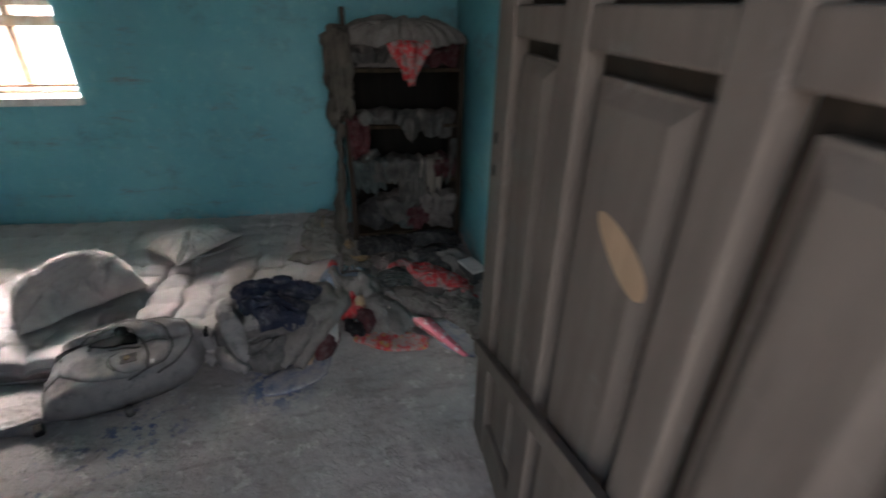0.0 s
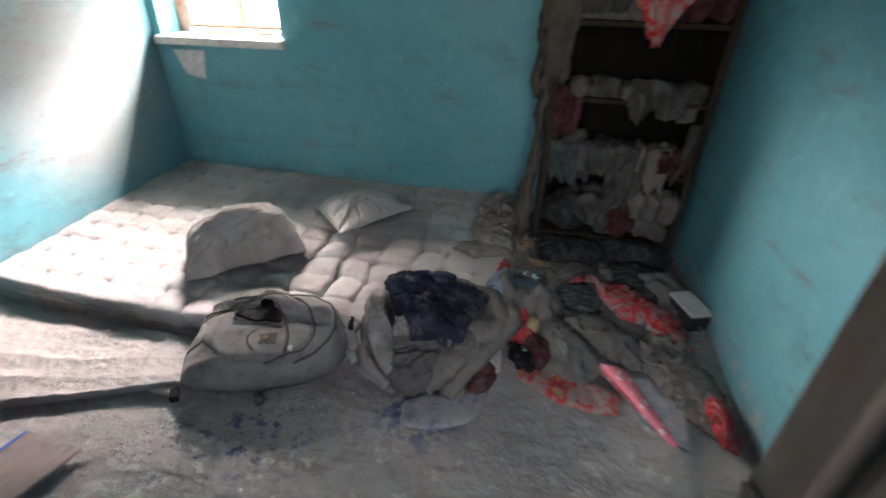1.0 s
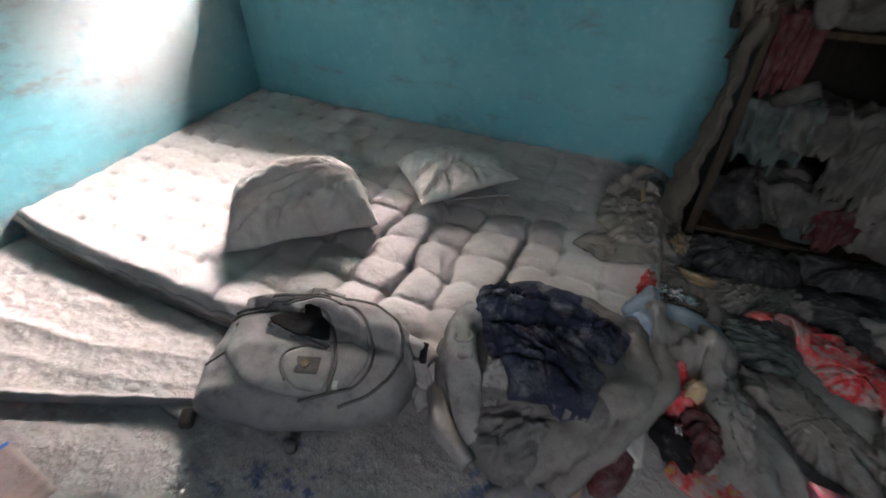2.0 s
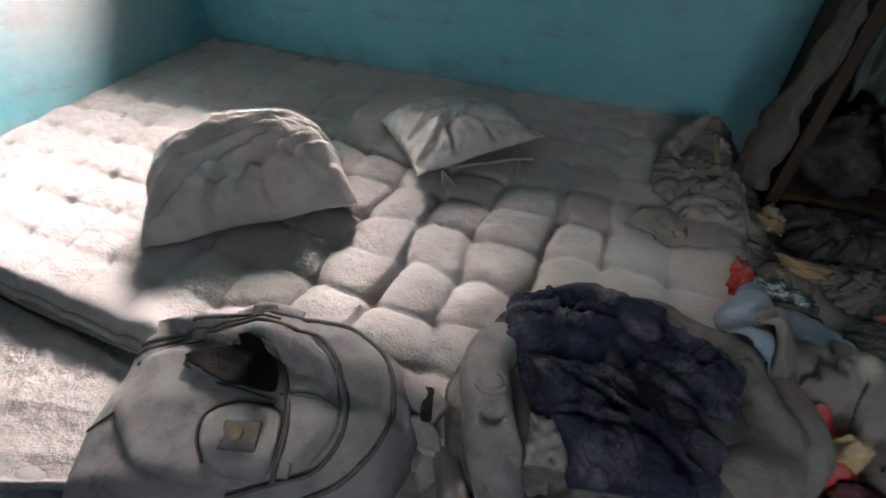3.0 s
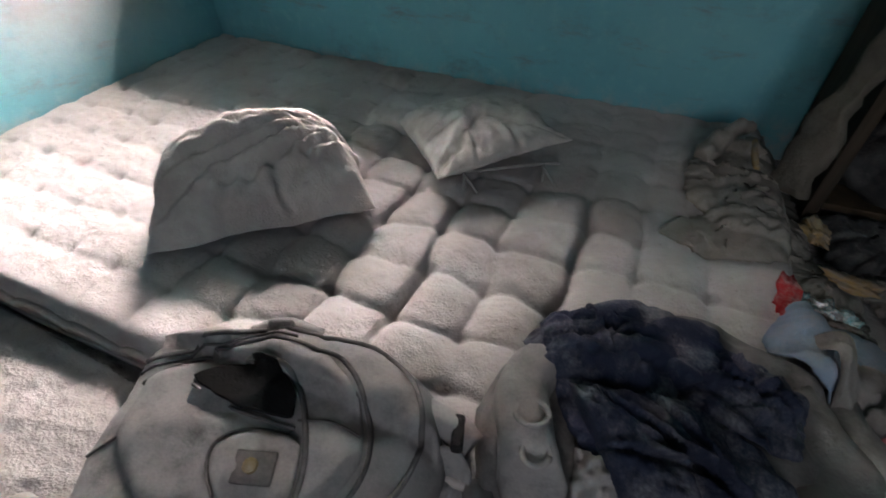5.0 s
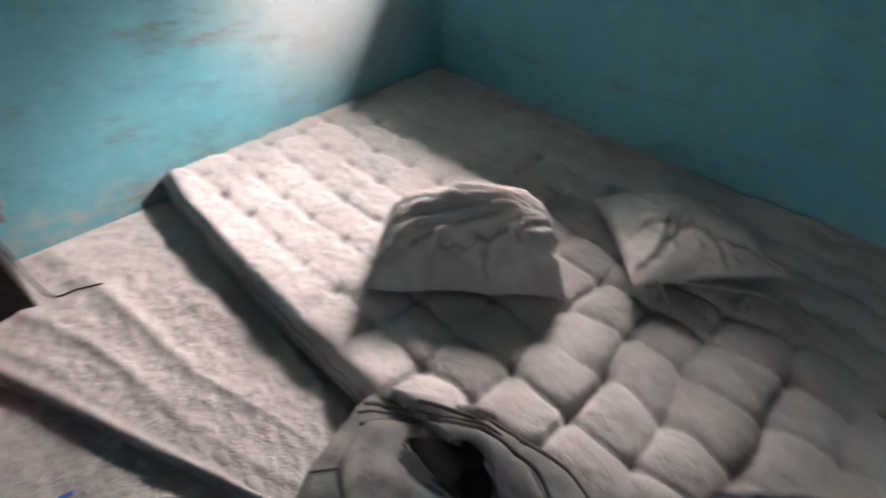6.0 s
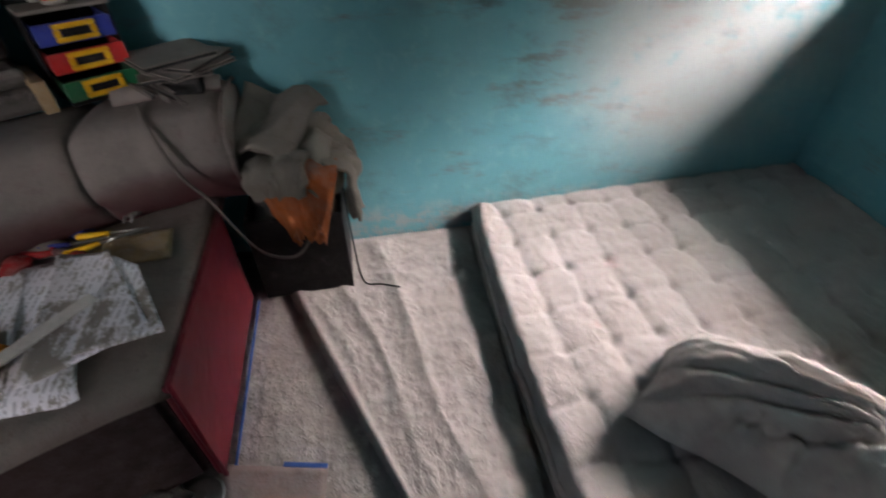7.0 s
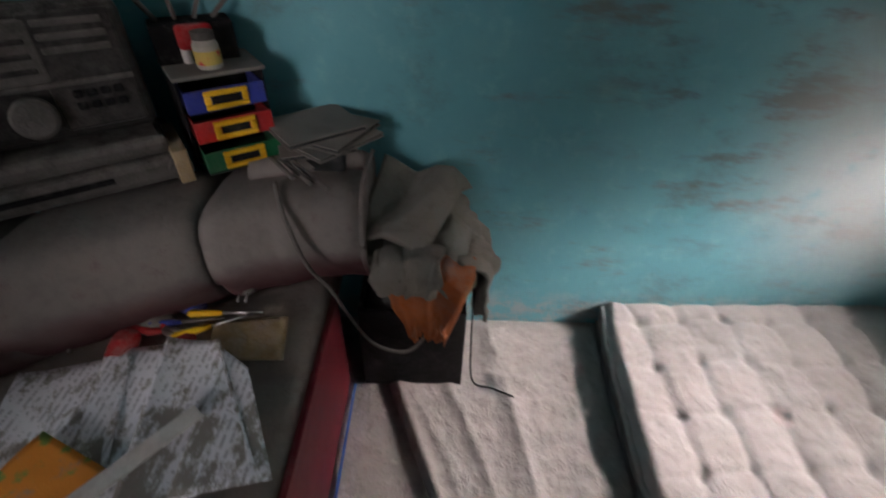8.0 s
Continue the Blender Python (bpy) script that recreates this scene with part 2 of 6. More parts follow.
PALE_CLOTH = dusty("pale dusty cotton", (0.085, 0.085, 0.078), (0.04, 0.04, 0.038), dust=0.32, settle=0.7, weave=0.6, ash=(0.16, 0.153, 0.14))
OLIVE_CLOTH = dusty("dusty khaki cloth", (0.155, 0.14, 0.115), (0.11, 0.10, 0.085), dust=0.6, settle=0.5, ash=(0.25, 0.235, 0.21))
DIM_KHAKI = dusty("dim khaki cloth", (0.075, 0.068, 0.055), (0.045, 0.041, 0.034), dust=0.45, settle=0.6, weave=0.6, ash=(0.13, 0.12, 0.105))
RED_PRINT = patterned("red cloth with white flowers", (0.40, 0.016, 0.022), (0.30, 0.21, 0.21), dust=0.52, scale=11.0)
RED_CLOTH = dusty("red cloth", (0.42, 0.024, 0.028), (0.24, 0.016, 0.02), dust=0.3, settle=0.6)
DARK_RED = dusty("dark red cloth", (0.065, 0.014, 0.018), (0.035, 0.010, 0.012), dust=0.3, settle=0.6, ash=(0.2, 0.19, 0.18))
PINK = patterned("pink and white printed plastic", (0.60, 0.16, 0.20), (0.62, 0.45, 0.45), dust=0.18, scale=26)
FLOWER_MAT = patterned("red and yellow printed vinyl", (0.34, 0.02, 0.022), (0.32, 0.17, 0.03), dust=0.52, scale=22)
BLUE_PLASTIC = dusty("blue plastic sheet", (0.05, 0.08, 0.17), dust=0.62, settle=0.6, rough=0.5)
YELLOW_CLOTH = dusty("mustard cloth", (0.27, 0.17, 0.05), (0.18, 0.11, 0.035), dust=0.55, settle=0.6, ash=ASH_DARK)
ORANGE_CLOTH = dusty("orange cloth", (0.36, 0.10, 0.022), (0.24, 0.065, 0.018), dust=0.42, settle=0.7, ash=ASH_DARK)
DOOR_PAINT = timber("beige brown door paint", (0.118, 0.102, 0.086), (0.096, 0.082, 0.069), 0.12)
BARE_WOOD = timber("bare light wood", (0.33, 0.235, 0.15), (0.27, 0.19, 0.12), 0.15)
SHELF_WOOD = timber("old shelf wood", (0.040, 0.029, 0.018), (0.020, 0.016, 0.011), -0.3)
SHELF_SIDE_GROOVE_SHADE = timber("dark old shelf side and door groove shade", (0.038, 0.030, 0.022), (0.022, 0.018, 0.014), -0.3)
# near black: the shade inside the deep shelf is put into this colour
SHELF_BACK_SHADE = timber("shelf back with shade in its colour", (0.010, 0.009, 0.008), (0.006, 0.006, 0.005), -0.7)
POCKET_SHADE = dusty("black pocket shade", (0.006, 0.006, 0.006), dust=-0.2, settle=0.9)
FRAME_WOOD = timber("brown window frame wood", (0.20, 0.13, 0.085), (0.13, 0.085, 0.06), 0.45)
SILL = plain("whitewashed window sill", (0.66, 0.63, 0.60), 0.85)
PLASTER = plain("white ceiling plaster", (0.62, 0.61, 0.58), 0.9, scale=4)
EARTH = plain("outdoor ash ground", (0.30, 0.285, 0.27), 0.95, scale=2)
MAROON = dusty("maroon leatherette", (0.130, 0.016, 0.025), (0.10, 0.013, 0.020), dust=0.16, settle=0.85, rough=0.42, grain=300, ash=(0.21, 0.185, 0.175))
SEAT = dusty("maroon leatherette under thick ash", (0.10, 0.03, 0.03), dust=0.95, settle=0.2, ash=(0.40, 0.36, 0.33))
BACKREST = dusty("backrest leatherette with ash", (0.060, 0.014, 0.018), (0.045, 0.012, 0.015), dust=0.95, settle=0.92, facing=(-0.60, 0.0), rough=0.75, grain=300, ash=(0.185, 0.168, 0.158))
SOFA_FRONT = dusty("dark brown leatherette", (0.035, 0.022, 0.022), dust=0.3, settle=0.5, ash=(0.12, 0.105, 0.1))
RADIO = dusty("black radio plastic with ash", (0.018, 0.017, 0.017), (0.012, 0.011, 0.011), dust=0.42, settle=0.9, rough=0.45, ash=(0.27, 0.25, 0.235))
RADIO_GREY = dusty("grey radio plastic with ash", (0.075, 0.07, 0.066), dust=0.5, settle=0.7, ash=(0.27, 0.25, 0.235))
BLUE_DRAWER = dusty("blue drawer plastic", (0.03, 0.045, 0.26), dust=0.34, settle=0.7, ash=(0.16, 0.15, 0.14), rough=0.4)
RED_DRAWER = dusty("red drawer plastic", (0.38, 0.02, 0.022), dust=0.34, settle=0.7, ash=(0.16, 0.15, 0.14), rough=0.4)
GREEN_DRAWER = dusty("green drawer plastic", (0.015, 0.13, 0.055), dust=0.34, settle=0.7, ash=(0.16, 0.15, 0.14), rough=0.4)
YELLOW = dusty("yellow handle plastic", (0.72, 0.42, 0.02), dust=0.12, settle=0.8, rough=0.4)
PAPER = paper_print()
WHITE_PAPER = plain("yellowed white paper", (0.60, 0.58, 0.56), 0.9)
CARD = dusty("tan cardboard", (0.34, 0.245, 0.13), dust=0.35, settle=0.4)
BOOK = dusty("ash covered notebook", (0.16, 0.15, 0.14), dust=0.8, ash=(0.24, 0.22, 0.20), settle=0.2)
STEEL = plain("dull steel", (0.5, 0.5, 0.5), 0.35, 1.0)
FOIL = plain("crumpled silver foil", (0.75, 0.75, 0.76), 0.25, 1.0, 0.2, 60, 0.8)
CABLE = dusty("grey cable", (0.10, 0.092, 0.085), dust=0.55, ash=(0.2, 0.185, 0.17))
WIRE = plain("pale wire", (0.26, 0.25, 0.235), 0.6)
GLASS = glass_pane("dusty window glass", (0.95, 0.95, 0.93), 1.0)
DIRTY_GLASS = glass_pane("brown dirty window glass", (0.62, 0.52, 0.43), 0.75)
JAR = plain("cloudy jar plastic", (0.36, 0.34, 0.31), 0.35)
JAR_LABEL = patterned("jar label", (0.45, 0.33, 0.08), (0.42, 0.04, 0.04), dust=0.2, scale=45)
ORANGE_PRINT = patterned("orange flowered place mat", (0.62, 0.22, 0.02), (0.16, 0.26, 0.05), dust=0.3, scale=24)
BLUE_EDGE = plain("blue edging tape", (0.03, 0.11, 0.42), 0.6)
TILE = dusty("brown vinyl sheet", (0.24, 0.175, 0.16), dust=0.55, settle=0.2, ash=(0.30, 0.265, 0.25))


# ---- builders ----
def mesh_object(name, bm, material, parent=None, label="", smooth=True):
    me = bpy.data.meshes.new(name)
    bm.normal_update()
    bm.to_mesh(me)
    bm.free()
    if smooth:
        for p in me.polygons:
            p.use_smooth = True
    me.materials.append(material)
    ob = new(name, me)
    if parent is not None:
        ob.parent = parent
    if label:
        ob["label"] = label
    return ob


def part(name, bm, material, parent, label="", smooth=False):
    """One mesh under a thing or under a part, in the thing's own coordinates."""
    return mesh_object(name, bm, material, parent, label, smooth)


def thing(name, x, y, z, label, category, group="", turn=0.0):
    ob = new(name)
    ob.empty_display_size = 0.05
    ob.matrix_world = pose(x, y, z, 0, 0, turn)
    return tagged(ob, label, category, group)


def box(sx, sy, sz, at=(0, 0, 0), bevel=0.004, turn=(0, 0, 0), bm=None, segments=2):
    """A bevelled block whose bottom centre is at the place given."""
    out = bmesh.new()
    bmesh.ops.create_cube(out, size=1.0, matrix=Matrix.Diagonal((sx, sy, sz, 1)))
    if bevel:
        bmesh.ops.bevel(out, geom=list(out.edges), offset=min(bevel, 0.45 * min(sx, sy, sz)), segments=segments, affect="EDGES", profile=0.5)
    bmesh.ops.transform(out, verts=out.verts, matrix=pose(at[0], at[1], at[2], *turn) @ Matrix.Translation((0, 0, sz / 2)))
    if bm is None:
        return out
    return joined(bm, out)


def joined(bm, other):
    me = bpy.data.meshes.new("tmp")
    other.to_mesh(me)
    other.free()
    bm.from_mesh(me)
    bpy.data.meshes.remove(me)
    return bm


def rod(points, radius, sides=8, bm=None, flat=1.0):
    """A round or flattened tube along points; radius may be one number or one for each point."""
    bm = bm or bmesh.new()
    pts = [Vector(p) for p in points]
    radii = radius if isinstance(radius, (list, tuple)) else [radius] * len(pts)
    rings = []
    for k, p in enumerate(pts):
        d = (pts[min(k + 1, len(pts) - 1)] - pts[max(k - 1, 0)]).normalized()
        side = d.cross(Vector((0, 0, 1)))
        side = side.normalized() if side.length > 1e-3 else Vector((1, 0, 0))
        up = side.cross(d).normalized()
        rings.append([bm.verts.new(p + radii[k] * (math.cos(a) * side + flat * math.sin(a) * up))
                      for a in (2 * math.pi * i / sides for i in range(sides))])
    for a, b in zip(rings, rings[1:]):
        for i in range(sides):
            bm.faces.new((a[i], a[(i + 1) % sides], b[(i + 1) % sides], b[i]))
    bm.faces.new(rings[0][::-1])
    bm.faces.new(rings[-1])
    bmesh.ops.recalc_face_normals(bm, faces=bm.faces)
    return bm


def spline(points, steps=6):
    """A smooth line through points."""
    pts = [Vector(p) for p in points]
    ext = [2 * pts[0] - pts[1]] + pts + [2 * pts[-1] - pts[-2]]
    out = []
    for k in range(1, len(ext) - 2):
        a, b, c, d = ext[k - 1:k + 3]
        for s in range(steps):
            t = s / steps
            out.append(0.5 * ((2 * b) + (c - a) * t + (2 * a - 5 * b + 4 * c - d) * t * t + (3 * b - a - 3 * c + d) * t ** 3))
    out.append(pts[-1])
    return out


def ridge(x, y, seed, angle, freq):
    """Folds in cloth: soft crests between narrow creases, bent by noise."""
    ca, sa = math.cos(angle), math.sin(angle)
    w = noise.noise((x * 4.5 + seed * 3.1, y * 4.5 - seed, seed)) * 1.1 + 0.5 * noise.noise((x * 11 + seed, y * 11, seed * 2.3))
    u = (x * ca + y * sa) * freq + w
    gate = 0.55 + 0.9 * noise.noise((x * 3.2 - seed, y * 3.2 + 2 * seed, 5.0))
    return (1 - abs(math.sin(u * math.pi))) ** 1.4 * max(0.0, min(1.0, gate))


def crumple(x, y, seed, scale):
    """Facets as of crumpled cloth, about 0 to 1."""
    wx, wy = 0.03 * noise.noise((x * 7, y * 7, seed)), 0.03 * noise.noise((x * 7 + 9, y * 7, seed))
    d, _ = noise.voronoi(((x + wx) * scale + seed * 1.7, (y + wy) * scale - seed, seed))
    return min(1.2, d[0] * 1.1)


class Heap:
    """A soft body of cloth over a star-shaped outline: how high it lies at (x, y), and its mesh."""

    def __init__(self, outline, high, seed, puff=2.5, folds=(), base=None, rag=0.05, sharp=0.5, mid=None, lean=(0, 0), facets=(), tuck=0.0, pinch=None):
        self.pinch = pinch
        self.lean, self.facets, self.tuck = lean, facets, tuck
        self.seed, self.high, self.puff, self.folds, self.rag, self.sharp = seed, high, puff, folds, rag, sharp
        self.cx = sum(p[0] for p in outline) / len(outline)
        self.cy = sum(p[1] for p in outline) / len(outline)
        if mid:
            self.cx, self.cy = mid
        self.base = base or (lambda x, y: 0.0)
        self.rim = sorted((math.atan2(y - self.cy, x - self.cx), math.hypot(x - self.cx, y - self.cy)) for x, y in outline)

    def reach(self, a):
        rim, n = self.rim, len(self.rim)
        a = (a + math.pi) % (2 * math.pi) - math.pi
        k = next((i for i in range(n) if rim[i][0] > a), n)
        (a0, r0), (a1, r1) = rim[(k - 1) % n], rim[k % n]
        span = (a1 - a0) % (2 * math.pi) or 2 * math.pi
        t = ((a - a0) % (2 * math.pi)) / span
        # straight from corner to corner in the plan, corners slightly rounded
        straight = r0 * r1 * math.sin(span) / (r0 * math.sin(t * span) + r1 * math.sin((1 - t) * span)) if abs(math.sin(span)) > 1e-3 and span < 2.8 else r0 + (r1 - r0) * t
        s = t * t * (3 - 2 * t)
        soft = r0 + (r1 - r0) * s
        r = 0.6 * straight + 0.4 * soft
        return r * (1 + self.rag * noise.noise((math.cos(a) * 3 + self.seed, math.sin(a) * 3, self.seed)) + 0.5 * self.rag * noise.noise((math.cos(a) * 9 + self.seed, math.sin(a) * 9, 3.0)))

    def over(self, x, y, rho):
        body = max(0.0, 1 - rho ** self.puff) ** self.sharp
        z = self.high * body * (1 + 0.22 * noise.noise((x * 6 + self.seed, y * 6, self.seed)))
        z *= max(0.1, 1 + self.lean[0] * (x - self.cx) + self.lean[1] * (y - self.cy))
        lift = min(1.0, (1 - rho) * 6 + 0.15)
        for amp, scale in self.facets:
            z += amp * lift * (crumple(x, y, self.seed, scale) - 0.4)
        z = max(z, 0.002) + self.tuck
        for amp, freq, angle in self.folds:
            z += amp * lift * ridge(x, y, self.seed, angle, freq)
        if self.pinch:
            z += self.fan(x, y) * min(1.0, (1 - rho) * 5)
        return z

    def fan(self, x, y):
        """Creases that fan out from one pinched corner: (x, y, height, number, length)."""
        px, py, amp, rays, far = self.pinch
        d, a = math.hypot(x - px, y - py), math.atan2(y - py, px - x)
        a += 0.25 * noise.noise((x * 5, y * 5, self.seed)) + 0.08 * noise.noise((x * 17, y * 17, self.seed))
        fade = min(1.0, d / 0.07) * max(0.0, 1 - d / (far * (0.85 + 0.3 * math.sin(a * 4))))
        s = abs(math.sin(a * rays))
        t = abs(math.sin(a * rays * 1.7 + 1.0))
        return amp * fade * ((1 - s) ** 3.0 + 0.5 * (1 - t) ** 4.0 - 0.2)

    def z(self, x, y):
        a = math.atan2(y - self.cy, x - self.cx)
        rho = min(1.0, math.hypot(x - self.cx, y - self.cy) / self.reach(a))
        return self.base(x, y) + 0.008 + self.over(x, y, rho)

    def mesh(self, rings=26, spokes=72):
        bm = bmesh.new()
        mid = bm.verts.new((self.cx, self.cy, self.z(self.cx, self.cy)))
        last = None
        for i in range(1, rings + 1):
            rho = (i / rings) ** 0.85
            row = []
            for k in range(spokes):
                a = 2 * math.pi * k / spokes - math.pi
                r = self.reach(a) * rho
                x, y = self.cx + r * math.cos(a), self.cy + r * math.sin(a)
                if self.pinch:
                    # wrinkles in the steep sides
                    wave = a * 4.3 + 2.0 * noise.noise((x * 4, y * 4, self.seed)) + 1.2 * rho
                    gate = max(0.0, min(1.0, 0.6 + noise.noise((a * 1.3, 2.0, self.seed))))
                    dent = 0.12 * gate * (1 - abs(math.sin(wave))) ** 2.5 + 0.05 * (1 - abs(math.sin(wave * 2.3 + 1))) ** 3
                    r *= 1 - dent * min(1.0, (1 - rho) * 7) * max(0.0, min(1.0, (rho - 0.35) * 4))
                    z = self.base(x, y) + 0.008 + self.over(x, y, rho)
                    row.append(bm.verts.new((self.cx + r * math.cos(a), self.cy + r * math.sin(a), z)))
                    continue
                row.append(bm.verts.new((x, y, self.base(x, y) + 0.008 + self.over(x, y, rho))))
            for k in range(spokes):
                j = (k + 1) % spokes
                if last is None:
                    bm.faces.new((mid, row[k], row[j]))
                else:
                    bm.faces.new((last[k], row[k], row[j], last[j]))
            last = row
        low = []
        for k in range(spokes):
            a = 2 * math.pi * k / spokes - math.pi
            r = self.reach(a) * (0.985 - 4.0 * self.tuck)
            x, y = self.cx + r * math.cos(a), self.cy + r * math.sin(a)
            low.append(bm.verts.new((x, y, self.base(x, y) + 0.0005)))
        for k in range(spokes):
            j = (k + 1) % spokes
            bm.faces.new((last[k], low[k], low[j], last[j]))
        bm.faces.new(low[::-1])
        return bm


class Ground:
    """A height map that cloth falls on, and that grows as cloth is laid."""

    def __init__(self, x0, x1, y0, y1, height, cell=0.01):
        self.x0, self.y0, self.cell = x0, y0, cell
        self.nx, self.ny = int((x1 - x0) / cell) + 1, int((y1 - y0) / cell) + 1
        self.h = np.array([[height(x0 + i * cell, y0 + k * cell) for k in range(self.ny)] for i in range(self.nx)])

    def at(self, x, y):
        u = np.clip((x - self.x0) / self.cell, 0, self.nx - 1.001)
        v = np.clip((y - self.y0) / self.cell, 0, self.ny - 1.001)
        i, k = u.astype(int), v.astype(int)
        fu, fv = u - i, v - k
        h = self.h
        return (h[i, k] * (1 - fu) + h[i + 1, k] * fu) * (1 - fv) + (h[i, k + 1] * (1 - fu) + h[i + 1, k + 1] * fu) * fv

    def raise_by(self, p):
        i = np.clip(np.rint((p[..., 0] - self.x0) / self.cell).astype(int), 0, self.nx - 1)
        k = np.clip(np.rint((p[..., 1] - self.y0) / self.cell).astype(int), 0, self.ny - 1)
        np.maximum.at(self.h, (i, k), p[..., 2])


def fall(heap, ground, n=46, full=(1.35, 1.15), turn=0.0, rounds=90, bump=0.7, lay=True, stiff_cloth=1.0):
    """Lets a piece of cloth that is wider than its outline fall on the ground, so that it buckles into folds."""
    rng = np.random.RandomState(int(heap.seed * 10) % 100000)
    g = np.linspace(-1, 1, n)
    U, V = np.meshgrid(g, g, indexing="ij")
    X, Y = U * np.sqrt(1 - V * V / 2), V * np.sqrt(1 - U * U / 2)
    rho, ang = np.hypot(X, Y), np.arctan2(Y, X)
    table = np.array([heap.reach(a) for a in np.linspace(-math.pi, math.pi, 361)])
    r = np.interp(ang + 0.0, np.linspace(-math.pi, math.pi, 361), table) * rho
    flat = np.stack([heap.cx + r * np.cos(ang), heap.cy + r * np.sin(ang)], -1)
    body = heap.high * bump * np.maximum(0, 1 - rho ** heap.puff) ** heap.sharp
    ct, st = math.cos(turn), math.sin(turn)
    P = np.zeros((n, n, 3))
    P[..., :2] = flat
    wave = sum(rng.uniform(0.4, 1.0) * np.sin(rng.uniform(4, 13) * (flat[..., 0] * math.cos(q) + flat[..., 1] * math.sin(q)) * 4 + rng.uniform(0, 6)) for q in (turn, turn + 0.5, turn - 0.6, turn + 1.4))
    P[..., 2] = ground.at(P[..., 0], P[..., 1]) + body + 0.02 + 0.008 * wave
    links = []
    for di, dj, stiff in ((1, 0, 1.0), (0, 1, 1.0), (1, 1, 0.7), (1, -1, 0.7), (2, 0, 0.5), (0, 2, 0.5), (4, 0, 0.22 * stiff_cloth), (0, 4, 0.22 * stiff_cloth)):
        A = (slice(0, n - di), slice(max(0, -dj), n - max(0, dj)))
        B = (slice(di, n), slice(max(0, dj), n + min(0, dj)))
        d = flat[B] - flat[A]
        along, across = d[..., 0] * ct + d[..., 1] * st, -d[..., 0] * st + d[..., 1] * ct
        links.append((A, B, np.hypot(along * full[0], across * full[1]), stiff))
    edge = np.zeros((n, n, 1))
    edge[0], edge[-1], edge[:, 0], edge[:, -1] = 1, 1, 1, 1
    hold = 0.04 + 0.30 * edge
    vel = np.zeros_like(P)
    for _ in range(rounds):
        old = P.copy()
        vel *= 0.86
        vel[..., 2] -= 0.0011
        P += vel
        for _ in range(4):
            C, W = np.zeros_like(P), np.full((n, n, 1), 0.5)
            for A, B, rest_len, stiff in links:
                d = P[B] - P[A]
                L = np.sqrt((d * d).sum(-1)) + 1e-9
                c = (0.5 * stiff * (L - rest_len) / L)[..., None] * d
                C[A] += c
                C[B] -= c
                W[A] += stiff
                W[B] += stiff
            P += np.clip(0.95 * C / W, -0.02, 0.02)
            P[..., :2] += hold * 0.5 * (flat - P[..., :2])
            P[..., :2] = flat + np.clip(P[..., :2] - flat, -0.06, 0.06)
            low = ground.at(P[..., 0], P[..., 1]) + body + 0.004
            P[..., 2] = np.clip(P[..., 2], low, low + 0.09)
        vel = np.clip(P - old, -0.01, 0.01)
    if lay:
        ground.raise_by(P)
    du, dv = np.gradient(P, axis=0), np.gradient(P, axis=1)
    N = np.cross(du, dv)
    N /= np.linalg.norm(N, axis=-1, keepdims=True) + 1e-9
    if N[..., 2].sum() < 0:
        N = -N
        P, N = P[::-1], N[::-1]
    Q = P - 0.004 * N
    bm = bmesh.new()
    vs = [[bm.verts.new(P[i, k]) for k in range(n)] for i in range(n)]
    ws = [[bm.verts.new(Q[i, k]) for k in range(n)] for i in range(n)]
    for i in range(n - 1):
        for k in range(n - 1):
            bm.faces.new((vs[i][k], vs[i + 1][k], vs[i + 1][k + 1], vs[i][k + 1]))
            bm.faces.new((ws[i][k + 1], ws[i + 1][k + 1], ws[i + 1][k], ws[i][k]))
    rim = [(i, 0) for i in range(n)] + [(n - 1, k) for k in range(1, n)] + [(i, n - 1) for i in range(n - 2, -1, -1)] + [(0, k) for k in range(n - 2, 0, -1)]
    for (i, k), (j, m) in zip(rim, rim[1:] + rim[:1]):
        bm.faces.new((vs[j][m], vs[i][k], ws[i][k], ws[j][m]))
    return bm


def fallen(name, outline, high, seed, material, label, category, group, ground, full=(1.4, 1.15), turn=0.0, n=54, puff=2.4, rag=0.06):
    """A garment dropped on the ground or on other clothes, as a thing of its own."""
    heap = Heap(outline, high, seed, puff, rag=rag)
    at = Vector((heap.cx, heap.cy, 0))
    bm = fall(heap, ground, n, (full[0] * 1.12, full[1] * 1.08), turn)
    at.z = min(v.co.z for v in bm.verts)
    bmesh.ops.translate(bm, verts=bm.verts, vec=-at)
    ob = mesh_object(name, bm, material)
    ob.location = at
    return tagged(ob, label, category, group)


def soft_thing(name, heap, material, label, category, group="", rings=26, spokes=72):
    """A heap as a thing of its own, with its origin at its base."""
    bm = heap.mesh(rings, spokes)
    at = Vector((heap.cx, heap.cy, heap.base(heap.cx, heap.cy)))
    bmesh.ops.translate(bm, verts=bm.verts, vec=-at)
    ob = mesh_object(name, bm, material)
    ob.location = at
    return tagged(ob, label, category, group)


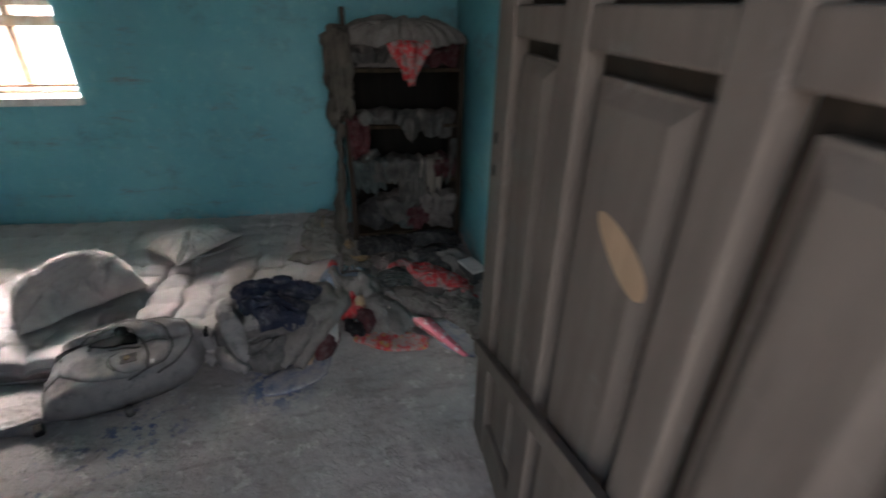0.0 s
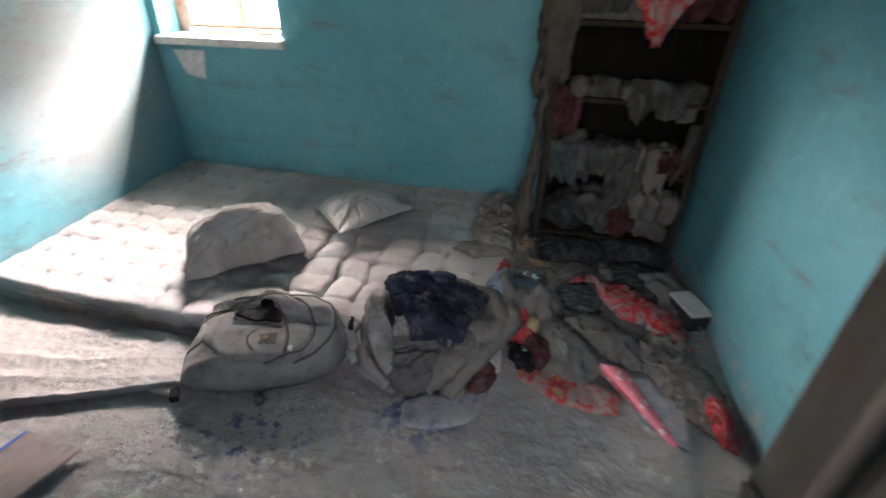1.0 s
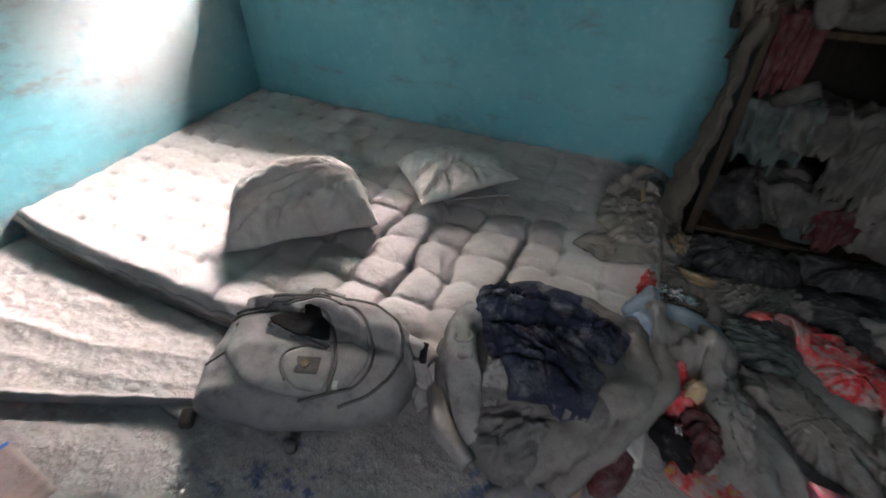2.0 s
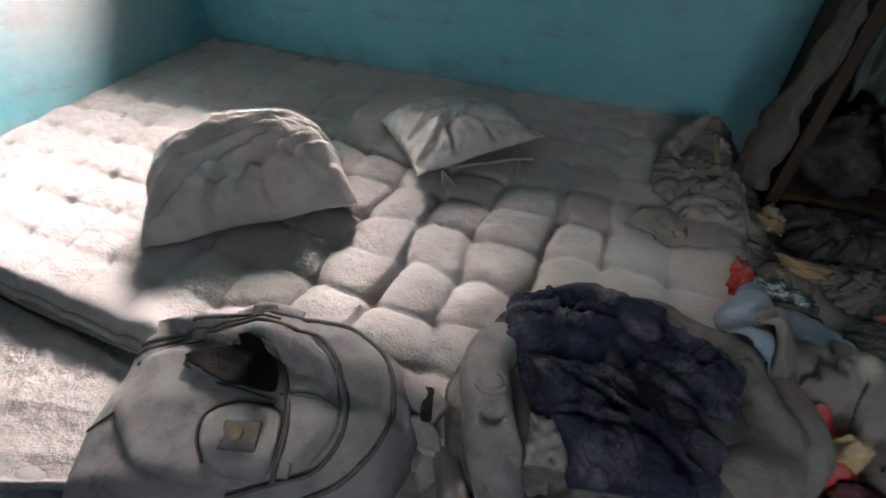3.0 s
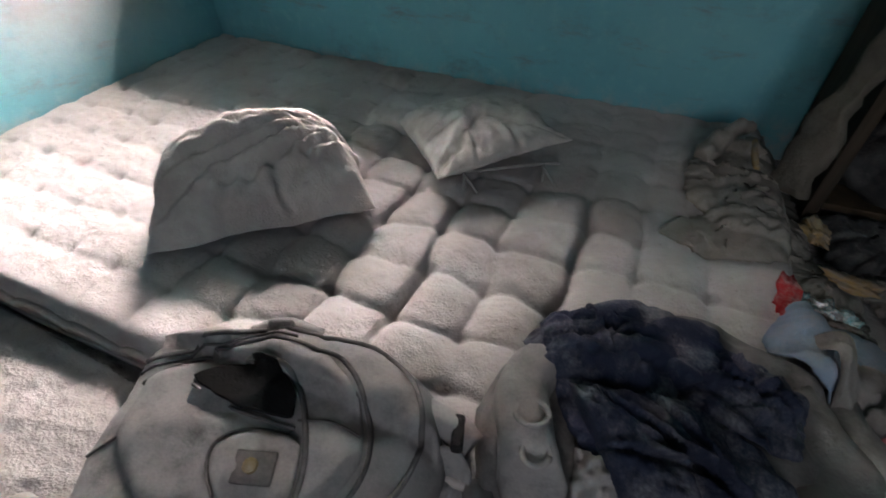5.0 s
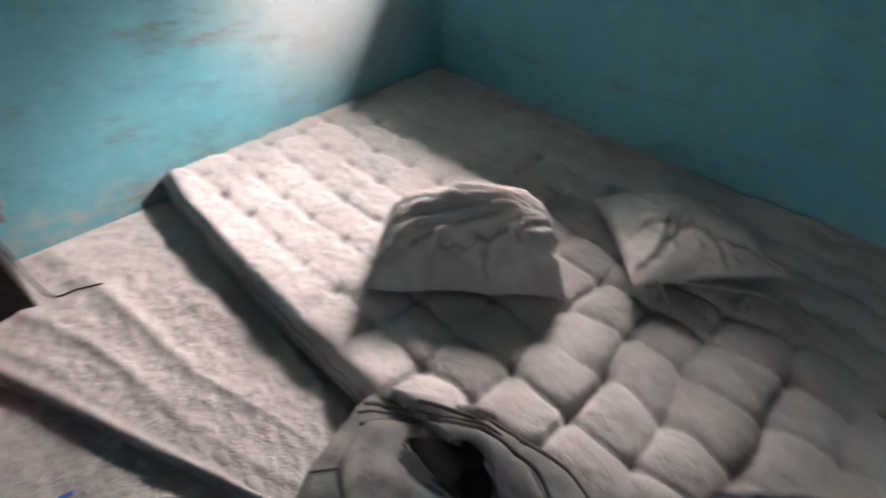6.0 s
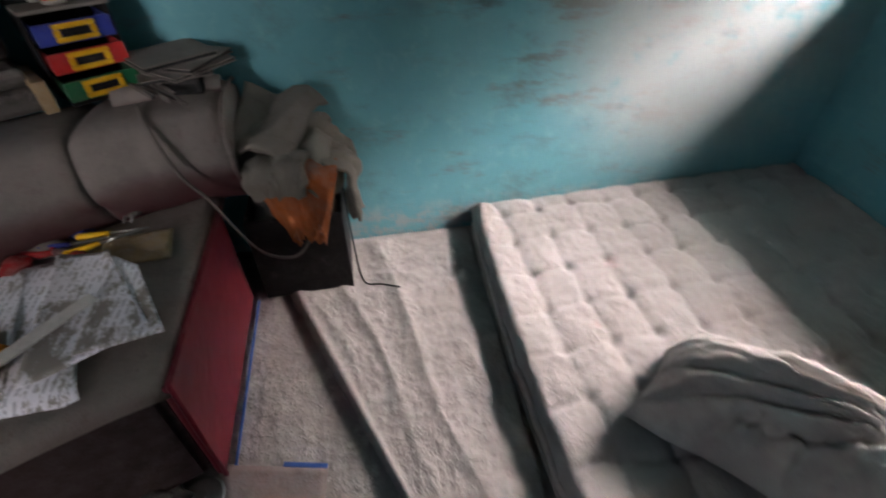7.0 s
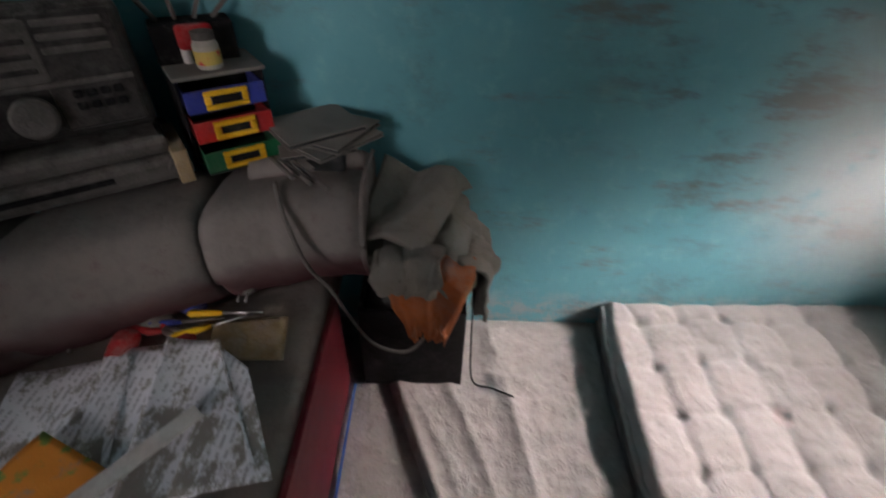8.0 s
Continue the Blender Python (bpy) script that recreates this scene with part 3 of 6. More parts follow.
def limb_mesh(points, widths, heights, seed, base=None, folds=0.3, sides=20, steps=9):
    """A sleeve, leg or strap: a flattened tube along a smooth line, with wrinkles across it."""
    base = base or (lambda x, y: 0.0)
    line = spline(points, steps)
    n = len(line)
    bm, rings = bmesh.new(), []
    for k, p in enumerate(line):
        t = k / (n - 1) * (len(widths) - 1)
        i = min(int(t), len(widths) - 2)
        w = widths[i] + (widths[i + 1] - widths[i]) * (t - i)
        h = heights[i] + (heights[i + 1] - heights[i]) * (t - i)
        d = (line[min(k + 1, n - 1)] - line[max(k - 1, 0)]).normalized()
        side = d.cross(Vector((0, 0, 1))).normalized()
        ring = []
        for s in range(sides):
            a = 2 * math.pi * s / sides
            c, sn = math.cos(a), math.sin(a)
            cr = folds * (ridge(p.x + 0.3 * c * w, p.y + 0.3 * sn * w, seed, 1.0 + 0.6 * math.sin(seed), 14.0) - 0.35)
            wob = 1 + cr + 1.3 * folds * (crumple(p.x + 0.4 * c * w, p.y + 0.4 * sn * w, seed, 12.0) - 0.4) + 0.2 * noise.noise((p.x * 14 + seed, p.y * 14 + c, sn * 2))
            q = p + side * (w / 2 * c * wob)
            up = max(0.0, sn) ** 0.8 if sn > 0 else 0.0
            ring.append(bm.verts.new((q.x, q.y, base(q.x, q.y) + p.z + 0.003 + h * up * wob)))
        rings.append(ring)
    for a, b in zip(rings, rings[1:]):
        for s in range(sides):
            bm.faces.new((a[s], a[(s + 1) % sides], b[(s + 1) % sides], b[s]))
    bm.faces.new(rings[0][::-1])
    bm.faces.new(rings[-1])
    bmesh.ops.recalc_face_normals(bm, faces=bm.faces)
    return bm


def lobe(at, size, seed, rough=0.25, folds=0.15, turn=0.0, detail=3):
    """A crumpled bundle of cloth."""
    bm = bmesh.new()
    bmesh.ops.create_icosphere(bm, subdivisions=detail + 1, radius=1.0)
    for v in bm.verts:
        p = v.co.copy()
        k = 1 + rough * noise.noise((p.x * 1.7 + seed, p.y * 1.7, p.z * 1.7)) + folds * (min(1.0, noise.voronoi((p.x * 1.9 + seed, p.y * 1.9, p.z * 1.9))[0][0]) - 0.4) + folds * (ridge(p.x * 0.22 + p.z * 0.1, p.y * 0.22 + p.z * 0.22, seed, seed, 9.0) - 0.3)
        v.co = Vector((p.x * size[0] / 2 * k, p.y * size[1] / 2 * k, max(-0.5, p.z * k) * size[2] / 1.5 + size[2] / 3))
    bmesh.ops.transform(bm, verts=bm.verts, matrix=pose(*at, 0, 0, turn))
    return bm


def bundle(name, at, size, seed, material, label, category, group="", turn=0.0, rough=0.25, folds=0.2):
    bm = lobe((0, 0, 0), size, seed, rough, folds)
    low = min(v.co.z for v in bm.verts)
    bmesh.ops.translate(bm, verts=bm.verts, vec=(0, 0, -low))
    ob = mesh_object(name, bm, material)
    ob.matrix_world = pose(*at, 0, 0, turn)
    return tagged(ob, label, category, group)


def thicken(bm, thick):
    """Gives an open sheet a back and a rim."""
    bm.normal_update()
    front = list(bm.faces)
    rim = [e for e in bm.edges if e.is_boundary]
    back = {v: bm.verts.new(v.co - v.normal * thick) for v in list(bm.verts)}
    for f in front:
        bm.faces.new([back[v] for v in reversed(f.verts)])
    for e in rim:
        a, b = e.verts
        bm.faces.new((a, b, back[b], back[a]))
    bmesh.ops.recalc_face_normals(bm, faces=bm.faces)
    return bm


def hanging(name, at, wide, drop, seed, material, label, category, group="", face=(0, -1), lip=0.10, taper=0.8, thick=0.012, rag=0.03, wave=1.0):
    """Cloth that lies on an edge and hangs down in front of it: at is the middle of the edge, face the way it hangs out."""
    fx, fy = face
    sx, sy = -fy, fx
    bm, rows = bmesh.new(), []
    nu, nv = 44, 30
    for i in range(nv + 1):
        v = i / nv * (lip + drop)
        row = []
        for k in range(nu + 1):
            u = k / nu - 0.5
            down = max(0.0, v - lip)
            w = wide * (1 - (1 - taper) * down / max(drop, 1e-3))
            edge = rag * (3 * noise.noise((u * 4 + seed, seed, 1.0)) + 3 * noise.noise((u * 13 + seed, seed, 5.0))) * (i / nv)
            billow = wave * min(1.0, wide / 0.3) * (0.022 * math.sin(u * 15 + 3.5 * noise.noise((u * 3, seed, v * 5))) * min(1, v / lip) + 0.05 * noise.noise((u * 4 + seed, v * 9, seed))) + 0.035 * (crumple(u * wide, v, seed, 13.0) - 0.4)
            bent = u * wide * 60 + 4.0 * noise.noise((u * 3 + seed, v * 4, 7.0))
            pleat = 0.022 * (1 - abs(math.sin(bent * 0.5))) ** 1.6 * (0.4 + noise.noise((u * 2.5 + seed, v * 3, 3.0))) * min(1.0, v / lip)
            out = (v - lip if v < lip else 0.012) + billow * 0.7 + pleat + 0.014
            hump = 0.03 + 0.035 * noise.noise((u * 4 + seed, v * 14, 2.0)) if v < lip else 0.012
            z = hump - down * (1 + edge * 3)
            row.append(bm.verts.new((sx * u * w + fx * out, sy * u * w + fy * out, z)))
        rows.append(row)
    for a, b in zip(rows, rows[1:]):
        for k in range(nu):
            bm.faces.new((a[k], a[k + 1], b[k + 1], b[k]))
    bmesh.ops.recalc_face_normals(bm, faces=bm.faces)
    ob = mesh_object(name, thicken(bm, thick), material)
    ob.location = at
    return tagged(ob, label, category, group)


def sheet_bm(pts, nu, nv, lift, thick=0.004):
    """A thin sheet between four corners (x, y), with lift(u, v) over the support."""
    a, b, c, d = [Vector((*p, 0)) for p in pts]
    bm, rows = bmesh.new(), []
    for i in range(nv + 1):
        row = []
        for k in range(nu + 1):
            u, v = k / nu, i / nv
            p = (a * (1 - u) + b * u) * (1 - v) + (d * (1 - u) + c * u) * v
            row.append(bm.verts.new((p.x, p.y, lift(u, v, p.x, p.y) + thick)))
        rows.append(row)
    for r, s in zip(rows, rows[1:]):
        for k in range(nu):
            bm.faces.new((r[k], r[k + 1], s[k + 1], s[k]))
    bmesh.ops.recalc_face_normals(bm, faces=bm.faces)
    for f in bm.faces:
        if f.normal.z < 0:
            f.normal_flip()
    bmesh.ops.solidify(bm, geom=list(bm.faces), thickness=thick)
    return bm


def local(bm, at):
    bmesh.ops.translate(bm, verts=bm.verts, vec=-Vector(at))
    return bm


# ---- large structure ----
ROOM_X, ROOM_Y, ROOM_Z = 3.23, -3.20, 2.55
WIN_X0, WIN_X1, WIN_Z0, WIN_Z1 = 0.06, 0.87, 0.93, 1.49
DOOR_X0, DOOR_X1, DOOR_H = 1.95, 2.94, 2.06


def slab(x0, x1, y0, y1, z0, z1):
    return box(x1 - x0, y1 - y0, z1 - z0, ((x0 + x1) / 2, (y0 + y1) / 2, z0), 0)


def structure(name, bm, material, label, category):
    return tagged(mesh_object(name, bm, material, smooth=False), label, category, kind="structure")


def floor_z(x, y):
    """The uneven ash on the floor."""
    return 0.004 * noise.noise((x * 7, y * 7, 0)) + 0.003 * noise.noise((x * 23, y * 23, 4)) - 0.006


def build_floor():
    bm = bmesh.new()
    nx, ny = 170, 170
    grid = [[bm.verts.new((ROOM_X * i / nx, ROOM_Y * k / ny, floor_z(ROOM_X * i / nx, ROOM_Y * k / ny))) for i in range(nx + 1)] for k in range(ny + 1)]
    for a, b in zip(grid, grid[1:]):
        for i in range(nx):
            bm.faces.new((a[i], b[i], b[i + 1], a[i + 1]))
    me = mesh_object("floor", bm, FLOOR)
    return tagged(me, "grey ash covered floor with worn blue and red print", "floor", kind="structure")


build_floor()
structure("ground", slab(-12, 15, -15, 12, -0.32, -0.12), EARTH, "grey ash covered ground outside the house", "ground")
wn = slab(-0.25, WIN_X0, 0, 0.28, -0.12, ROOM_Z)
joined(wn, slab(WIN_X1, ROOM_X + 0.25, 0, 0.28, -0.12, ROOM_Z))
joined(wn, slab(WIN_X0, WIN_X1, 0, 0.28, -0.12, WIN_Z0 - 0.03))
joined(wn, slab(WIN_X0, WIN_X1, 0, 0.28, WIN_Z1, ROOM_Z))
structure("wall_north", wn, TEAL, "teal painted wall with scuffs and dirt round the window", "wall")
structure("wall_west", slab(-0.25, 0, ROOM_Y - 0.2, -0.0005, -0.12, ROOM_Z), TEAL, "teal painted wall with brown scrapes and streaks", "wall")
structure("wall_east", slab(ROOM_X, ROOM_X + 0.25, ROOM_Y - 0.2, -0.0005, -0.12, ROOM_Z), TEAL, "teal painted wall with dirty marks", "wall")
ws = slab(0.0005, DOOR_X0, ROOM_Y - 0.2, ROOM_Y, -0.12, ROOM_Z)
joined(ws, slab(DOOR_X1 + 0.05, ROOM_X - 0.0005, ROOM_Y - 0.2, ROOM_Y, -0.12, ROOM_Z))
joined(ws, slab(DOOR_X0, DOOR_X1 + 0.05, ROOM_Y - 0.2, ROOM_Y, DOOR_H + 0.06, ROOM_Z))
structure("wall_south", ws, TEAL, "teal painted wall with an open doorway", "wall")
structure("ceiling", slab(-0.25, ROOM_X + 0.25, ROOM_Y - 0.2, 0.28, ROOM_Z + 0.001, ROOM_Z + 0.12), PLASTER, "plain white plaster ceiling", "ceiling")
structure("threshold", slab(DOOR_X0, DOOR_X1 + 0.05, ROOM_Y - 0.2, ROOM_Y - 0.001, -0.12, -0.004), EARTH, "ash covered concrete threshold", "threshold")


def build_backdrop():
    """Pale haze that closes the view through the window."""
    m, nt, b = nodes_of("pale sky haze")
    n = noise_node(nt, 0.25, 3, 0.5)
    nt.links.new(mix(nt, n, (1.0, 0.97, 0.93), (0.86, 0.84, 0.80)), b.inputs["Emission Color"])
    b.inputs["Emission Strength"].default_value = 0.9
    structure("backdrop", box(46, 0.05, 10, (0, 9.0, -0.12), 0), m, "pale hazy daylight outside the window", "sky")


build_backdrop()


def build_window():
    win = thing("window_1", WIN_X0, 0, WIN_Z0, "small brown wooden window with bright dusty panes", "window")
    win["kind"] = "structure"
    w, h = WIN_X1 - WIN_X0, WIN_Z1 - WIN_Z0
    part("sill", box(w + 0.05, 0.24, 0.05, (w / 2 - 0.01, 0.075, -0.03), 0.008), SILL, win, "thick whitewashed sill")
    y = 0.20
    part("frame_side", box(0.10, 0.05, h - 0.025, (0.05, y, 0.022), 0.006), FRAME_WOOD, win)
    part("frame_side", box(0.05, 0.05, h - 0.025, (w - 0.025, y, 0.022), 0.006), FRAME_WOOD, win)
    part("frame_bottom", box(w - 0.15, 0.046, 0.05, ((w + 0.05) / 2, y, 0.022), 0.006), FRAME_WOOD, win)
    part("frame_top", box(w - 0.15, 0.046, 0.05, ((w + 0.05) / 2, y, h - 0.05), 0.006), FRAME_WOOD, win)
    part("transom", box(w - 0.15, 0.042, 0.06, ((w + 0.05) / 2, y, 0.40), 0.006), FRAME_WOOD, win)
    part("mullion", box(0.045, 0.040, 0.33, (0.46, y, 0.070), 0.006), FRAME_WOOD, win)
    part("mullion", box(0.045, 0.040, h - 0.508, (0.46, y, 0.458), 0.006), FRAME_WOOD, win)
    part("bottom_ledge", box(w - 0.16, 0.05, 0.03, ((w + 0.05) / 2, y - 0.055, 0.021), 0.01), FRAME_WOOD, win)
    for x0, x1, z0, z1 in ((0.4825, w - 0.05, 0.072, 0.40), (0.10, 0.4375, 0.46, h - 0.05), (0.4825, w - 0.05, 0.46, h - 0.05)):
        pane = part("pane", box(x1 - x0 - 0.002, 0.004, z1 - z0 - 0.002, ((x0 + x1) / 2, y + 0.012, z0 + 0.001), 0), GLASS, win, "bright dusty glass pane")
        pane.visible_shadow = False
    # the lower pane beside the wall is smashed: a dirty rim of glass round a jagged hole
    x0, x1, z0, z1 = 0.101, 0.4365, 0.073, 0.399
    bm, outer, inner = bmesh.new(), [], []
    for k in range(24):
        a = 2 * math.pi * k / 24
        c, sn = math.cos(a), math.sin(a)
        f = 1 / max(abs(c), abs(sn))
        outer.append(bm.verts.new(((x0 + x1) / 2 + (x1 - x0) / 2 * c * f, y + 0.014, (z0 + z1) / 2 + (z1 - z0) / 2 * sn * f)))
        r = 0.55 + 0.16 * noise.noise((c * 2.2, sn * 2.2, 4.0)) + 0.06 * (-1) ** k
        inner.append(bm.verts.new(((x0 + x1) / 2 + 0.045 + (x1 - x0) / 2 * c * r * 0.85, y + 0.014, (z0 + z1) / 2 + 0.02 + (z1 - z0) / 2 * sn * r * 1.25)))
    for k in range(24):
        j = (k + 1) % 24
        bm.faces.new((outer[k], outer[j], inner[j], inner[k]))
    bmesh.ops.recalc_face_normals(bm, faces=bm.faces)
    bmesh.ops.solidify(bm, geom=list(bm.faces), thickness=0.004)
    pane = part("broken_pane", bm, DIRTY_GLASS, win, "smashed dirty pane with a jagged hole")
    pane.visible_shadow = False


build_window()


def build_door():
    """The door leaf stands open into the room, with its face to the west."""
    door = thing("door_1", 2.905, -2.06, 0.0, "open beige brown panelled wooden door with a nailed diagonal brace", "door")
    door["kind"] = "structure"
    t, top = 0.045, 2.03
    stiles = ((0.0, 0.125), (0.39, 0.49), (0.80, 0.875), (1.10, 1.14))
    panels = ((0.125, 0.39), (0.49, 0.80), (0.875, 1.10))
    rails = ((0.01, 0.16), (1.41, 1.475), (1.93, top))
    for a, b in stiles:
        part("stile", box(t, b - a, top - 0.012, (t / 2, -(a + b) / 2, 0.01), 0.006), DOOR_PAINT, door)
    for a, b in panels:
        for z0, z1 in rails:
            part("rail", box(t - 0.004, b - a, z1 - z0, (t / 2 + 0.002, -(a + b) / 2, z0), 0.005), DOOR_PAINT, door)
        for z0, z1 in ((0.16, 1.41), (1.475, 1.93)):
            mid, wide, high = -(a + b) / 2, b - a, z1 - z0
            # near-black backing stands in for the shade deep in the panel groove
            part("groove", box(0.004, wide - 0.002, high - 0.002, (t - 0.002, mid, z0 + 0.001), 0), SHELF_SIDE_GROOVE_SHADE, door, "dark backing coloured for the shade round the panel")
            bm = box(0.02, wide - 0.064, high - 0.064, (t - 0.015, mid, z0 + 0.032), 0.002)
            bm2 = bmesh.new()
            # raised field with sloping borders
            g, s = 0.032, 0.034
            y0, y1, za, zb = mid - wide / 2 + g, mid + wide / 2 - g, z0 + g, z1 - g
            outer = [bm2.verts.new(p) for p in ((0.024, y0, za), (0.024, y1, za), (0.024, y1, zb), (0.024, y0, zb))]
            inner = [bm2.verts.new(p) for p in ((0.006, y0 + s, za + s), (0.006, y1 - s, za + s), (0.006, y1 - s, zb - s), (0.006, y0 + s, zb - s))]
            bm2.faces.new(inner)
            for k in range(4):
                j = (k + 1) % 4
                bm2.faces.new((outer[k], outer[j], inner[j], inner[k]))
            bmesh.ops.recalc_face_normals(bm2, faces=bm2.faces)
            for f in bm2.faces:
                if f.normal.x > 0:
                    f.normal_flip()
            part("panel", joined(bm, bm2), DOOR_PAINT, door)
    # diagonal brace
    L, dy, dz = 0.95, 0.83, 0.32
    ang = math.degrees(math.atan2(dz, -dy))
    bm = box(0.022, L, 0.05, (0, 0, 0), 0.003)
    bmesh.ops.transform(bm, verts=bm.verts, matrix=pose(-0.012, -0.48, 0.585, -math.degrees(math.atan2(dz, dy)), 0, 0))
    part("brace", bm, DOOR_PAINT, door, "rough wooden brace nailed across")
    for z in (1.145, 1.055):
        part("bolt_hole", box(0.014, 0.006, 0.032, (0.022, 0.0005, z), 0.002), BLACK, door, "dark lock hole in the edge")
        part("bolt_hole", box(0.006, 0.016, 0.030, (-0.0005, -0.05, z), 0.002), BLACK, door, "dark lock hole")
    # patch of bare wood where the paint came off
    bm = bmesh.new()
    n = 28
    ring = []
    for k in range(n):
        a = 2 * math.pi * k / n
        u, v = 0.085 * math.cos(a), 0.030 * math.sin(a) * (1 + 0.25 * math.cos(a))
        ring.append(bm.verts.new((0.0050, -0.69 - u * 0.90 - v * 0.3, 1.15 - u * 0.38 + v)))
    bm.faces.new(ring)
    bm.normal_update()
    for q in bm.faces:
        if q.normal.x > 0:
            q.normal_flip()
    bmesh.ops.solidify(bm, geom=list(bm.faces), thickness=0.0015)
    part("bare_patch", bm, BARE_WOOD, door, "bare light wood where paint is gone")
    # door frame in the wall
    fr = thing("door_frame", 2.45, ROOM_Y - 0.1, 0, "brown wooden door frame in the wall", "door frame")
    fr["kind"] = "structure"
    part("jamb", box(0.045, 0.16, DOOR_H, (DOOR_X0 - 2.45 + 0.0225, 0, 0), 0.005), DOOR_PAINT, fr)
    part("jamb", box(0.045, 0.16, DOOR_H, (DOOR_X1 + 0.05 - 2.45 - 0.0225, 0, 0), 0.005), DOOR_PAINT, fr)
    part("head", box(DOOR_X1 + 0.05 - DOOR_X0, 0.16, 0.05, ((DOOR_X0 + DOOR_X1 + 0.05) / 2 - 2.45, 0, DOOR_H + 0.002), 0.005), DOOR_PAINT, fr)


build_door()


# ---- the mattress ----
MAT_X, MAT_Y0, MAT_Y1, MAT_H = 2.37, -0.012, -1.50, 0.105
TUFT = 0.163


def tuft(x, y):
    """Depth of the tufting: button pits on a diamond grid, and creases between them."""
    strong = 0.34 + 0.66 * min(1.0, max(0.0, (x - 0.85) / 0.5)) * min(1.0, max(0.0, (-0.35 - y) / 0.5)) * min(1.0, max(0.3, (2.15 - x) / 0.3))
    wx = x + 0.032 * noise.noise((x * 4, y * 4, 1)) + 0.012 * noise.noise((x * 11, y * 11, 7))
    wy = y + 0.030 * noise.noise((x * 4, y * 4, 9)) + 0.012 * noise.noise((x * 11, y * 11, 3))
    u, v = (wx - 1.387) / TUFT, (wy + 1.22) / (TUFT * 0.90)
    fu, fv = abs(u - round(u)), abs(v - round(v))
    swell = (max(0.0, math.sin(math.pi * fu)) * max(0.0, math.sin(math.pi * fv))) ** 0.65
    soft = 0.6 + 0.5 * noise.noise((u * 0.9, v * 0.9, 2))
    pit = math.exp(-(fu * fu + fv * fv) / 0.016)
    wide = max(0.0, 0.45 + 0.9 * noise.noise((u * 0.7 + 4, v * 0.5, 6)))
    thin = max(0.0, 0.25 + 0.9 * noise.noise((u * 0.5 - 4, v * 0.7, 8)))
    crease = 0.022 * min(1.0, wide) * math.exp(-(fu / 0.055) ** 2) + 0.014 * min(1.0, thin) * math.exp(-(fv / 0.05) ** 2)
    return strong * (0.036 * soft * (1 - swell) + crease * strong) + (0.6 + 0.4 * strong) * 0.020 * pit


def mattress_edge(x):
    return MAT_Y1 + 0.05 * math.exp(-x / 0.35) - 0.012 * math.sin(x * 2.2) + 0.006 * noise.noise((x * 9, 0, 0))


def mattress_z(x, y):
    """Height of the mattress where it lies, of the floor elsewhere."""
    south = mattress_edge(x)
    if x > MAT_X or y < south:
        return floor_z(x, y) + 0.006
    near = min(x + 0.02, MAT_X - x, y - south, MAT_Y0 - y + 0.03)
    edge = min(1.0, max(0.0, near / 0.035))
    h = MAT_H + 0.03 * math.exp(-(x * x + y * y) / 0.6) - 0.012 * math.exp(-((x - 1.5) ** 2 + (y + 0.9) ** 2) / 0.3)
    h += 0.008 * noise.noise((x * 3, y * 3, 0)) + 0.0035 * noise.noise((x * 16, y * 16, 5)) + 0.002 * noise.noise((x * 40, y * 40, 5))
    return h - tuft(x, y) - 0.024 * (1 - edge) ** 2


def build_mattress():
    mat = thing("mattress", 0, 0, 0, "ash covered tufted mattress lying on the floor", "mattress")
    nx, ny = 380, 240
    bm, grid = bmesh.new(), []
    for k in range(ny + 1):
        row = []
        for i in range(nx + 1):
            x = 0.006 + (MAT_X - 0.006) * i / nx
            s = mattress_edge(x)
            y = MAT_Y0 + (s - MAT_Y0) * k / ny
            row.append(bm.verts.new((x, y, mattress_z(x, min(MAT_Y0, y + 1e-6)))))
        grid.append(row)
    for a, b in zip(grid, grid[1:]):
        for i in range(nx):
            bm.faces.new((a[i], b[i], b[i + 1], a[i + 1]))
    part("top", bm, TICK, mat, "ash covered quilted ticking", smooth=True)
    # side band all round, hollow under the seams
    loop = []
    for i in range(nx + 1):
        x = 0.006 + (MAT_X - 0.006) * i / nx
        loop.append((x, mattress_edge(x), 0, -1))
    for k in range(60, -1, -1):
        y = MAT_Y0 + (mattress_edge(MAT_X) - MAT_Y0) * k / 60
        loop.append((MAT_X, y, 1, 0))
    bm, rows = bmesh.new(), []
    for x, y, ox, oy in loop:
        top = mattress_z(min(x, MAT_X), y + 1e-6)
        col = []
        for s in range(9):
            f = s / 8
            out = 0.010 * math.sin(f * math.pi) - 0.004 + 0.004 * noise.noise((x * 12, y * 12, f * 3))
            z = top * (1 - f) + 0.001 * f
            col.append(bm.verts.new((x + ox * out, y + oy * out, z)))
        rows.append(col)
    for a, b in zip(rows, rows[1:]):
        for s in range(8):
            bm.faces.new((a[s], a[s + 1], b[s + 1], b[s]))
    bmesh.ops.recalc_face_normals(bm, faces=bm.faces)
    part("side", bm, SIDE, mat, "brown grey side band with its shade in the colour", smooth=True)
    for lift, r in ((-0.008, 0.011), (-0.082, 0.007)):
        pts = []
        for x, y, ox, oy in loop[::3]:
            top = mattress_z(min(x, MAT_X), y + 1e-6)
            pts.append((x + ox * 0.002, y + oy * 0.002, max(r, top + lift + 0.003 * noise.noise((x * 8, y * 8, 1)))))
        part("piping", rod(pts, r, 7), PIPING, mat, "ash grey piping", smooth=True)
    return mat


build_mattress()


def rest(x, y):
    return mattress_z(x, y)


